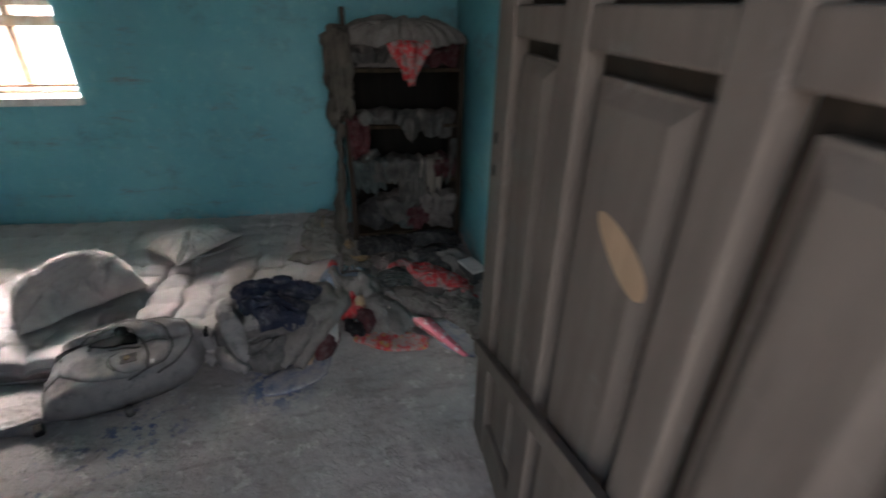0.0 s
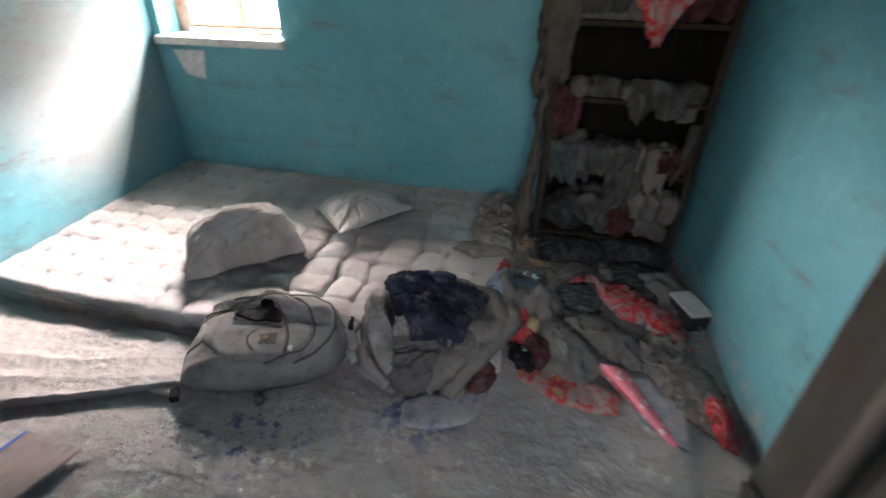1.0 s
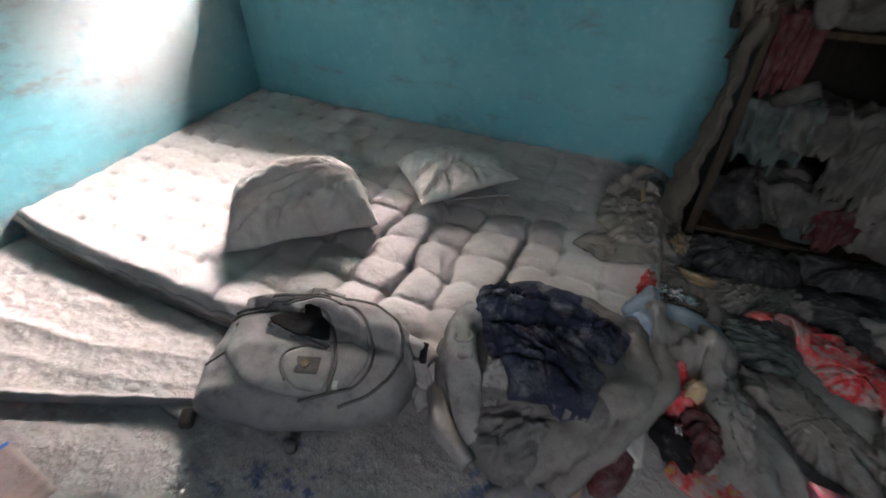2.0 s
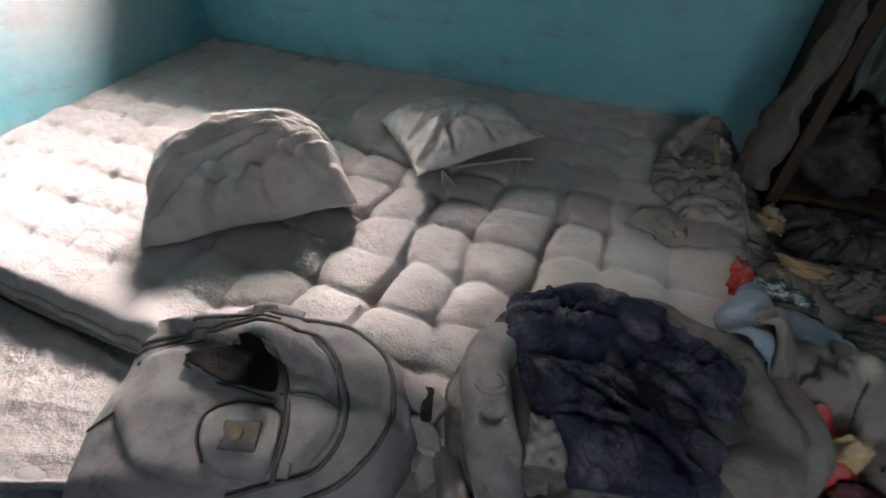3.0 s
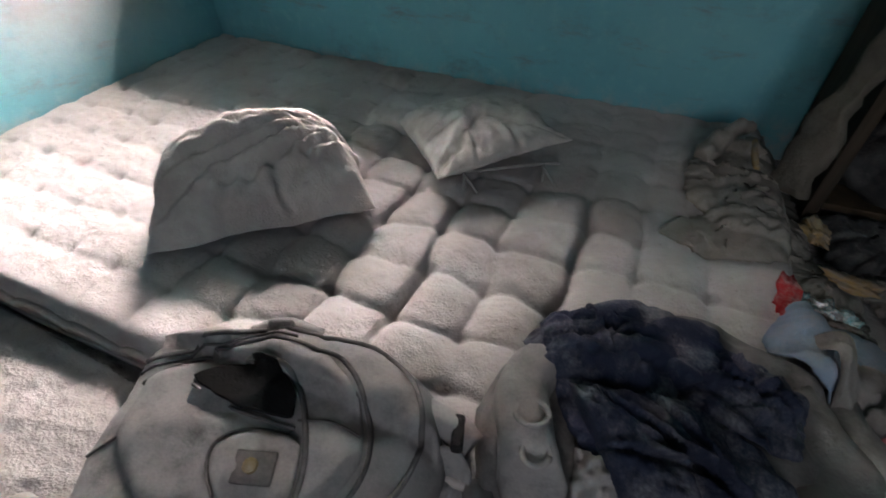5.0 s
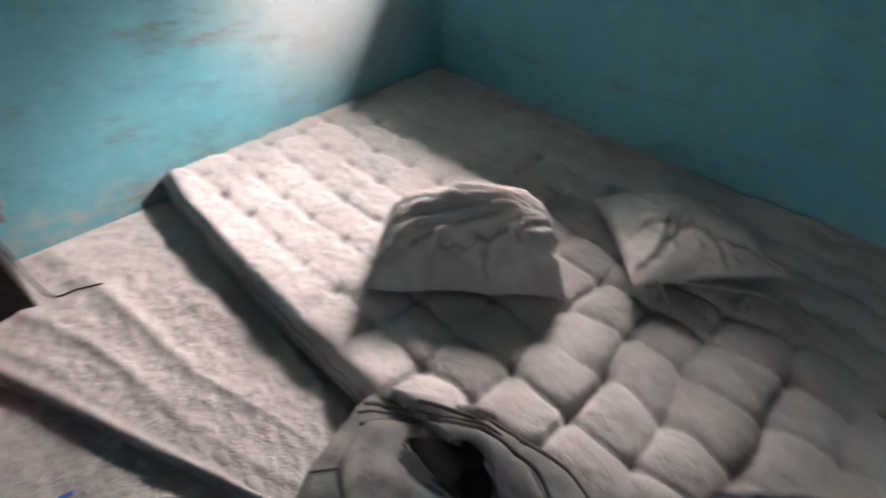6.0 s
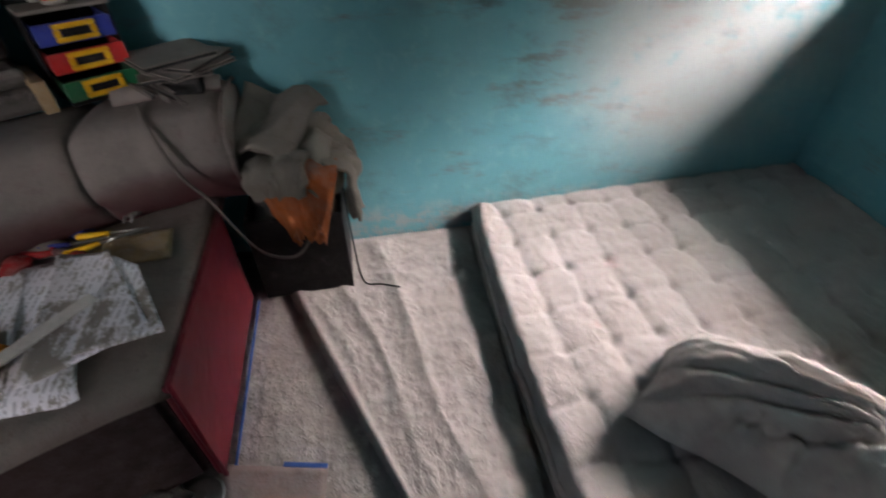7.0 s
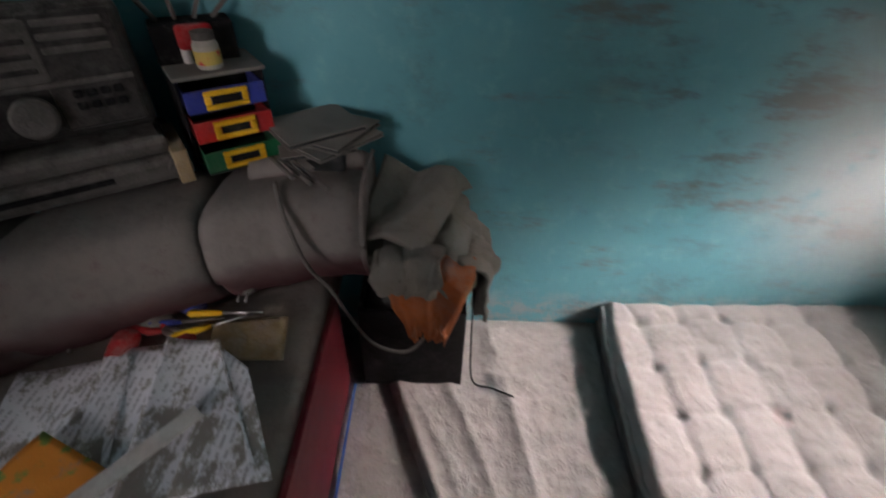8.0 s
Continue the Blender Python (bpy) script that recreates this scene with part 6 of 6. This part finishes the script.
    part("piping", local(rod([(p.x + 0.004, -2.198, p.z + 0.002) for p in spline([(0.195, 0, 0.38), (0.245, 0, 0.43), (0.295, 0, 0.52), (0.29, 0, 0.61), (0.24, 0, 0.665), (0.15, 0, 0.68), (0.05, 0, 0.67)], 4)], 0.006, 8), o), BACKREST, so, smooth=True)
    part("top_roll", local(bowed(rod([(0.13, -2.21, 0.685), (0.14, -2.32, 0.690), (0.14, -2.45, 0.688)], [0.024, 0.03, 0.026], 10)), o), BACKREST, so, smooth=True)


build_sofa()
TOP = 0.682


# ---- things on the sofa back ----
def build_radio():
    r = thing("radio", 0.262, -2.872, TOP, "large black portable stereo covered in grey ash", "radio", turn=35)
    y0, y1 = 0.245, -0.345
    mid, wide = (y0 + y1) / 2, y0 - y1
    part("deck", box(0.25, wide + 0.04, 0.055, (0.02, mid, 0.004), 0.015), RADIO_GREY, r, "flat grey lower deck", smooth=False)
    part("deck_lid", box(0.24, wide + 0.02, 0.040, (0.015, mid - 0.01, 0.062), 0.014), RADIO_GREY, r)
    part("end_cap", rod([(0.145, y0 + 0.005, 0.034), (0.158, y0 + 0.005, 0.034)], 0.024, 18), RADIO_GREY, r, "round grey end cap", smooth=False)
    part("slot", box(0.006, wide * 0.7, 0.012, (0.147, mid - 0.03, 0.030), 0.002), BLACK, r, "dark slot")
    body = box(0.16, wide, 0.235, (0, mid, 0), 0.022, segments=3)
    bmesh.ops.transform(body, verts=body.verts, matrix=pose(0.035, 0, 0.108, 0, -9, 0))
    part("body", body, RADIO, r)

    def face(bm):
        bmesh.ops.transform(bm, verts=bm.verts, matrix=pose(0.035, 0, 0.108, 0, -9, 0))
        return bm

    part("tape_door", face(box(0.012, 0.20, 0.105, (0.082, 0.005, 0.105), 0.006)), RADIO_GREY, r)
    part("panel", face(box(0.010, 0.135, 0.20, (0.082, y0 - 0.085, 0.018), 0.005)), RADIO, r)
    for k in range(3):
        part("vent", face(box(0.008, 0.105, 0.012, (0.088, y0 - 0.085, 0.150 + 0.022 * k), 0.003)), RADIO_GREY, r)
        part("vent", face(box(0.006, 0.17, 0.010, (0.089, 0.005, 0.122 + 0.024 * k), 0.003)), RADIO, r)
    part("knob", face(rod([(0.080, 0.055, 0.052), (0.106, 0.055, 0.052), (0.112, 0.055, 0.052)], [0.036, 0.036, 0.030], 26)), RADIO_GREY, r, "round grey tuning knob")
    part("rail", face(box(0.014, wide - 0.03, 0.010, (0.084, mid, 0.096), 0.004)), RADIO_GREY, r)
    for k in range(8):
        i, j = k % 4, k // 4
        part("button", face(box(0.010, 0.016, 0.014, (0.089, y0 - 0.048 - 0.022 * i, 0.052 + 0.022 * j), 0.003)), BLACK, r, "small dark button")
    part("speaker", face(rod([(0.078, y1 + 0.10, 0.115), (0.088, y1 + 0.10, 0.115)], 0.085, 30)), BLACK, r, "round dark speaker")
    part("speaker_ring", face(rod([(0.089, y1 + 0.10 + 0.088 * math.cos(a), 0.115 + 0.088 * math.sin(a)) for a in (2 * math.pi * i / 32 for i in range(33))], 0.006, 6)), RADIO_GREY, r, smooth=True)
    part("handle", face(rod([(0.0, y0 - 0.05, 0.23), (0.0, y0 - 0.05, 0.262), (0.0, y1 + 0.05, 0.262), (0.0, y1 + 0.05, 0.23)], 0.011, 8)), RADIO_GREY, r, smooth=True)
    tagged(mesh_object("cardboard_box", box(0.16, 0.03, 0.075, (0.185, -2.615, TOP + 0.002), 0.003, (0, 0, 35)), CARD, smooth=False), "narrow tan cardboard box beside the radio", "box")


build_radio()


def build_drawers():
    """Three small drawers, the lower ones pulled out further."""
    d = thing("drawer_unit", 0.118, -2.514, TOP, "small desk drawer unit with blue, red and green drawers", "drawer unit", turn=35)
    w, h, up = 0.165, 0.058, 0.016
    part("foot", box(0.15, w - 0.01, up + 0.002, (-0.005, 0, 0), 0.002), BLACK, d)
    part("case_side", box(0.13, 0.004, 3 * h + 0.012, (-0.02, w / 2 + 0.004, up + 0.002), 0.001), BLACK, d)
    part("case_side", box(0.13, 0.004, 3 * h + 0.012, (-0.02, -w / 2 - 0.004, up + 0.002), 0.001), BLACK, d)
    part("case_back", box(0.004, w + 0.012, 3 * h + 0.012, (-0.087, 0, up + 0.002), 0.001), BLACK, d)
    part("top", box(0.15, w + 0.018, 0.008, (-0.015, 0, up + 3 * h + 0.015), 0.002), BOOK, d, "top thick with ash")
    for k, (mat, what, out) in enumerate(((GREEN_DRAWER, "green", 0.060), (RED_DRAWER, "red", 0.038), (BLUE_DRAWER, "blue", 0.020))):
        z = up + 0.006 + k * h
        bm = box(0.006, w - 0.004, h - 0.012, (out + 0.04, 0, z), 0.002)
        for s in (-1, 1):
            box(0.12, 0.004, h - 0.016, (out - 0.02, s * (w / 2 - 0.005), z), 0.001, bm=bm)
        box(0.12, w - 0.016, 0.004, (out - 0.02, 0, z), 0, bm=bm)
        dr = part("drawer", bm, mat, d, what + " plastic drawer pulled open")
        part("divider", box(0.115, w + 0.002, 0.004, (-0.02, 0, z - 0.005), 0.001), BLACK, d)
        hw, hh = 0.088, 0.040
        fx, zc = out + 0.0445, z + (h - 0.012) / 2
        bm = bmesh.new()
        for sy, sz, at in ((hw, 0.011, (0, hh / 2 - 0.0055)), (hw, 0.011, (0, -hh / 2 + 0.0055)), (0.013, hh - 0.0225, (hw / 2 - 0.0065, 0)), (0.013, hh - 0.0225, (-hw / 2 + 0.0065, 0))):
            box(0.008, sy, sz, (fx, at[0], zc + at[1] - sz / 2), 0.003, bm=bm)
        part("handle", bm, YELLOW, dr, "yellow plastic handle frame")
        part("recess", box(0.002, hw - 0.03, hh - 0.022, (fx - 0.001, 0, zc - (hh - 0.022) / 2), 0), BLACK, dr, "dark handle recess")
    # tray behind with red cloth, jar on top
    t = thing("tray", 0.075, -2.558, TOP + 0.200, "dark plastic tray with sticks and a red lid", "tray", turn=30)
    part("body", box(0.075, 0.16, 0.09, (-0.003, 0, 0), 0.008), BLACK, t)
    part("red_lid", box(0.02, 0.07, 0.05, (0.040, 0.0, 0.040), 0.01), RED_CLOTH, t, "red plastic lid")
    for k in range(4):
        part("stick", rod([(0.0, -0.06 + 0.035 * k, 0.09), (0.01 * k - 0.02, -0.09 + 0.06 * k, 0.135)], 0.0055, 6), CABLE, t, smooth=True)
    j = thing("jar", 0.140, -2.508, TOP + 0.2135, "cloudy plastic jar with a yellow and red label", "jar")
    part("body", rod([(0, 0, 0), (0, 0, 0.004), (0, 0, 0.045), (0, 0, 0.056)], [0.022, 0.025, 0.025, 0.019], 20), JAR, j, smooth=False)
    part("label", rod([(0, 0, 0.010), (0, 0, 0.036)], 0.0256, 20), JAR_LABEL, j, "yellow and red paper label")
    part("lid", rod([(0, 0, 0.056), (0, 0, 0.070)], 0.022, 20), RADIO_GREY, j, "grey lid")
    p = thing("jar", 0.115, -2.563, TOP + 0.2135, "small pale medicine bottle beside the jar", "bottle")
    part("body", rod([(0, 0, 0), (0, 0, 0.036), (0, 0, 0.044)], [0.010, 0.010, 0.006], 12), WHITE_PAPER, p)
    part("cap", rod([(0, 0, 0.044), (0, 0, 0.056)], 0.008, 12), RED_CLOTH, p, "red cap")


build_drawers()


def build_books():
    for k, (x, y, z, sx, sy, t, turn) in enumerate(((0.12, -2.32, 0.720, 0.15, 0.17, 0.012, 20), (0.12, -2.28, 0.732, 0.15, 0.19, 0.010, 50), (0.11, -2.27, 0.742, 0.13, 0.18, 0.012, 66), (0.11, -2.32, 0.754, 0.16, 0.19, 0.014, 38))):
        b = thing("notebook", x, y, z, "ash covered notebook in a loose stack", "book", "books on the sofa", turn)
        part("page_block", box(sx - 0.008, sy - 0.008, t - 0.005, (0, 0, 0.0025), 0.001), DARK_CLOTH, b)
        part("cover", box(sx, sy, 0.002, (0, 0, 0), 0), BOOK, b)
        part("cover", box(sx, sy, 0.003, (0, 0, t - 0.0025), 0.001), BOOK, b)
    bm = box(0.16, 0.15, 0.045, (0.10, -2.32, TOP - 0.008), 0.012)
    tagged(mesh_object("folder", bm, DARK_CLOTH, smooth=False), "dark folder under the notebooks", "folder")
    for k in range(3):
        tagged(mesh_object("pen", rod([(0.20, -2.40 + 0.02 * k, 0.722), (0.275, -2.335 + 0.035 * k, 0.716 - 0.012 * k)], 0.0055, 8), CABLE), "ash covered pen lying between books", "pen", "pens")


build_books()


# ---- things on the seat ----
def seat_z(u, v, x, y):
    return 0.4035 + 0.004 * noise.noise((x * 9, y * 9, 1)) + 0.003


def build_seat_things():
    G = "papers on the seat"
    sheets = (((0.50, -2.47), (0.545, -2.405), (0.765, -2.293), (0.80, -2.45)), ((0.47, -2.60), (0.475, -2.49), (0.74, -2.33), (0.86, -2.52)), ((0.50, -2.72), (0.47, -2.56), (0.88, -2.42), (0.93, -2.60)),
              ((0.56, -2.86), (0.50, -2.66), (0.84, -2.55), (0.90, -2.76)))
    for k, q in enumerate(sheets):
        cx, cy = sum(p[0] for p in q) / 4, sum(p[1] for p in q) / 4

        def lift(u, v, x, y, k=k):
            X, Y = x + cx, y + cy
            droop = max(0.0, X - 0.868)
            return 0.0075 * (4 - k) - 0.003 + 0.006 * max(0.0, noise.noise((X * 8 + k, Y * 8, k))) + 0.010 * abs(2 * u - 1) ** 3 * (k % 2) - droop * 0.9

        bm = sheet_bm([(p[0] - cx, p[1] - cy) for p in q], 20, 20, lift, 0.0012)
        ob = mesh_object("paper_sheet", bm, PAPER)
        ob.location = (cx, cy, 0.405)
        tagged(ob, "creased printed paper smeared with grey ash", "paper", G)
    fm = mesh_object("placemat", sheet_bm([(-0.10, -0.06), (-0.03, 0.10), (0.11, 0.05), (0.04, -0.11)], 12, 12, lambda u, v, x, y: 0.004 * noise.noise((x * 20, y * 20, 2)), 0.0015), ORANGE_PRINT)
    fm.location = (0.79, -2.655, 0.434)
    tagged(fm, "orange flowered place mat on the papers", "mat")
    st = mesh_object("paper_strip", box(0.035, 0.24, 0.003, (0.745, -2.53, 0.4445), 0.001, (0, 0, 52)), WHITE_PAPER, smooth=False)
    tagged(st, "long folded white paper strip on the papers", "paper", G)
    cd = mesh_object("cardboard", sheet_bm([(-0.05, -0.09), (-0.07, 0.07), (0.05, 0.09), (0.06, -0.07)], 10, 10, lambda u, v, x, y: 0.004 * noise.noise((x * 14, y * 14, 7)), 0.003), CARD)
    cd.location = (0.455, -2.44, 0.410)
    tagged(cd, "torn tan cardboard on the sofa seat", "cardboard")
    G = "tools on the seat"
    for x, y, turn, mat, what, ln in ((0.385, -2.52, 95, YELLOW, "screwdriver with a yellow handle", 0.075), (0.425, -2.53, 118, YELLOW, "long screwdriver with a yellow handle", 0.08), (0.415, -2.60, 100, BLUE_DRAWER, "screwdriver with a blue handle", 0.07)):
        s = thing("screwdriver", x, y, 0.415, "ash covered " + what, "screwdriver", G, turn)
        part("handle", rod([(-ln, 0, 0.004), (-ln * 0.9, 0, 0.004), (-ln * 0.4, 0, 0.004), (0, 0, 0.004)], [0.007, 0.011, 0.009, 0.006], 10), mat, s, smooth=True)
        part("shaft", rod([(0, 0, 0.004), (0.09, 0, 0.002)], 0.003, 8), STEEL, s, smooth=True)
    pl = thing("pliers", 0.44, -2.625, 0.412, "ash covered pliers with red handles", "pliers", G, 70)
    for s in (-1, 1):
        part("handle", rod([(0, 0, 0.006), (-0.03, 0.016 * s, 0.006), (-0.09, 0.022 * s, 0.006)], [0.007, 0.009, 0.008], 8), RED_DRAWER, pl, "red plastic handle", smooth=True)
        part("jaw", rod([(0, 0, 0.006), (0.022, 0.006 * s, 0.006), (0.05, 0.002 * s, 0.006)], [0.009, 0.008, 0.004], 8), STEEL, pl, smooth=True)
    for k, (x, y, sx, sy, sz, mat, what) in enumerate(((0.36, -2.60, 0.05, 0.06, 0.03, BLUE_DRAWER, "coil of blue tape on the seat"), (0.415, -2.66, 0.06, 0.09, 0.028, BOOK, "ash grey lump of tools on the seat"), (0.335, -2.585, 0.035, 0.05, 0.03, STEEL, "dull steel tool head on the seat"), (0.475, -2.70, 0.06, 0.08, 0.03, RED_CLOTH, "red wrapper beside the papers"), (0.465, -2.575, 0.05, 0.05, 0.025, RED_DRAWER, "red plastic tool handle on the seat"))):
        bundle("tool", (x, y, 0.403), (sx, sy, sz), 200.0 + k, mat, what, "tool", G, 30 * k, 0.2, 0.1)
    plug = thing("plug", 0.305, -2.49, 0.415, "dusty grey power plug with its cable", "plug")
    part("body", lobe((0, 0, 0.0), (0.045, 0.05, 0.035), 9.0, 0.05, 0.0), CABLE, plug, smooth=True)
    for s in (-1, 1):
        part("pin", rod([(0.015, 0.009 * s, 0.012), (0.042, 0.009 * s, 0.004)], 0.003, 6), STEEL, plug, smooth=True)
    cable = spline([(0.25, -2.385, 0.690), (0.330, -2.35, 0.650), (0.350, -2.315, 0.54), (0.335, -2.275, 0.45), (0.312, -2.245, 0.33), (0.315, -2.19, 0.235), (0.318, -2.11, 0.208), (0.30, -2.06, 0.24), (0.27, -2.04, 0.30)], 6)
    tagged(mesh_object("cable", rod([tuple(p) for p in cable], 0.005, 7), CABLE), "grey cable running from the sofa to the box", "cable")
    cable = spline([(0.30, -3.10, 0.66), (0.36, -2.98, 0.56), (0.40, -2.90, 0.47), (0.44, -2.84, 0.415), (0.50, -2.80, 0.412)], 6)
    tagged(mesh_object("cable", rod([tuple(p) for p in cable], 0.005, 7), CABLE), "grey cable lying over the sofa back", "cable")


build_seat_things()


# ---- the black box with clothes beside the sofa ----
def build_box():
    x0, x1, y0, y1, h = 0.02, 0.285, -2.235, -1.945, 0.315
    cx, cy = (x0 + x1) / 2, (y0 + y1) / 2
    b = thing("storage_box", cx, cy, 0.012, "open black leatherette storage box full of cloth", "storage box")
    w, d, t = x1 - x0, y1 - y0, 0.014
    part("wall", box(t, d, h, (w / 2 - t / 2, 0, 0), 0.003), BLACK_BOX, b)
    part("wall", box(t, d, h, (-w / 2 + t / 2, 0, 0), 0.003), BLACK_BOX, b)
    part("wall", box(w - 2 * t, t, h, (0, d / 2 - t / 2, 0), 0.003), BLACK_BOX, b)
    part("wall", box(w - 2 * t, t, h, (0, -d / 2 + t / 2, 0), 0.003), BLACK_BOX, b)
    part("bottom", box(w - 2 * t, d - 2 * t, 0.012, (0, 0, 0.002), 0), BLACK_BOX, b)
    G = "cloth in the black box"
    bundle("cloth", (cx - 0.01, cy, 0.20), (0.23, 0.26, 0.22), 301.0, GREY_CLOTH, "grey cloth filling the box", "cloth", G, 0, 0.2, 0.2)
    heap = Heap([(0.045, -2.20), (0.16, -2.215), (0.275, -2.18), (0.295, -2.05), (0.27, -1.925), (0.13, -1.91), (0.045, -1.95)], 0.10, 302.0, 3.0, rag=0.06)
    bg = Ground(0.0, 0.4, -2.3, -1.85, lambda x, y: 0.39 + 0.13 * max(0.0, 0.29 - x) / 0.26)
    bag = thing("bag", heap.cx, heap.cy, 0.40, "crumpled khaki cloth bag on the box", "bag", G)
    part("lower_fold", local(fall(heap, bg, 46, (1.5, 1.3), 0.4), (heap.cx, heap.cy, 0.40)), OLIVE_CLOTH, bag, smooth=True)
    for k, (pts, z, slope) in enumerate(((((-0.12, -0.13), (0.10, -0.16), (0.165, 0.09), (-0.06, 0.15)), 0.475, 0.20),
                                         (((-0.12, -0.14), (0.07, -0.10), (0.15, 0.13), (-0.05, 0.16)), 0.515, 0.28),
                                         (((-0.12, -0.08), (0.09, -0.13), (0.13, 0.03), (-0.07, 0.15)), 0.555, 0.38))):
        def lay(u, v, x, y, k=k, slope=slope):
            bend = 0.9 * max(0.0, x - 0.10) + 0.8 * max(0.0, y - 0.10)
            return -slope * x + 0.045 * (crumple(x, y, 311.0 + k, 7.0) - 0.4) + 0.03 * abs(math.sin(9 * (x + 1.6 * y) + 2 * k)) - bend

        bm = sheet_bm(pts, 34, 34, lay, 0.010)
        bmesh.ops.translate(bm, verts=bm.verts, vec=(cx - heap.cx, cy - heap.cy, z - 0.40))
        part("cloth_fold", bm, OLIVE_CLOTH, bag, smooth=True)
    hanging("cloth", (0.285, -2.10, 0.48), 0.16, 0.055, 304.0, OLIVE_CLOTH, "khaki cloth fold hanging over the box", "cloth", G, face=(1, 0), lip=0.05, taper=0.9, thick=0.02, wave=0.3)
    hanging("cloth", (0.287, -2.05, 0.475), 0.23, 0.215, 305.0, ORANGE_CLOTH, "orange cloth hanging over the box front", "cloth", G, face=(1, 0), lip=0.04, taper=0.4, thick=0.016, wave=0.2)
    hanging("cloth", (0.20, -1.94, 0.46), 0.18, 0.20, 306.0, OLIVE_CLOTH, "khaki cloth hanging over the box side", "cloth", G, face=(0, 1), lip=0.04, taper=0.7)
    tagged(mesh_object("strap", rod([tuple(p) for p in spline([(0.26, -1.93, 0.40), (0.27, -1.925, 0.20), (0.28, -1.91, 0.03), (0.30, -1.85, 0.022), (0.33, -1.79, 0.026)], 5)], 0.003, 6), BLACK), "thin dark strap hanging from the box", "strap")


build_box()

# dark rags and a bright metal pan at the foot of the sofa
bundle("cloth", (0.93, -2.47, 0.0), (0.12, 0.22, 0.07), 401.0, DARK_CLOTH, "dark rag at the foot of the sofa", "cloth")
pn = thing("tin_lid", 0.915, -2.33, 0.0, "shiny dented tin lid at the foot of the sofa", "lid")
part("plate", rod([(0, 0, 0.0), (0, 0, 0.006), (0, 0, 0.012)], [0.045, 0.052, 0.046], 22), STEEL, pn)
part("knob", rod([(0, 0, 0.012), (0, 0, 0.026)], [0.008, 0.013], 12), STEEL, pn)


# ---- crumbs of ash ----
def build_crumbs():
    rng = random.Random(5)
    verts, faces = [], []

    def crumb(x, y, z, s):
        k = len(verts)
        a = rng.uniform(0, 6.28)
        for i in range(4):
            r = s * rng.uniform(0.6, 1.2)
            verts.append((x + r * math.cos(a + i * 1.57), y + r * math.sin(a + i * 1.57), z - 0.3 * s))
        verts.append((x + rng.uniform(-0.3, 0.3) * s, y + rng.uniform(-0.3, 0.3) * s, z + s * rng.uniform(0.4, 0.8)))
        faces.extend((k + i, k + (i + 1) % 4, k + 4) for i in range(4))

    for _ in range(2600):
        x, y = rng.uniform(0.05, 3.15), rng.uniform(-2.9, -1.45)
        crumb(x, y, floor_z(x, y) + (0.008 if x < 1.3 and y > -1.76 - (1.27 - x) * 0.4 else 0.0), rng.uniform(0.0015, 0.0055) * (1.4 if rng.random() < 0.1 else 1))
    for _ in range(500):
        x, y = rng.gauss(1.0, 0.35), rng.gauss(-1.95, 0.16)
        if 0.9 < x < 2.6 and -2.6 < y < -1.80:
            crumb(x, y, floor_z(x, y), rng.uniform(0.002, 0.008))
    for _ in range(1800):
        x, y = rng.uniform(0.05, 2.3), rng.uniform(-1.42, -0.05)
        crumb(x, y, mattress_z(x, y), rng.uniform(0.001, 0.0042))
    me = bpy.data.meshes.new("ash_crumbs")
    me.from_pydata(verts, [], faces)
    me.materials.append(plain("ash crumb", (0.34, 0.32, 0.30), 0.95, scale=60))
    tagged(new("ash_crumbs", me), "small grey crumbs of ash strewn about", "ash", kind="stuff")


build_crumbs()
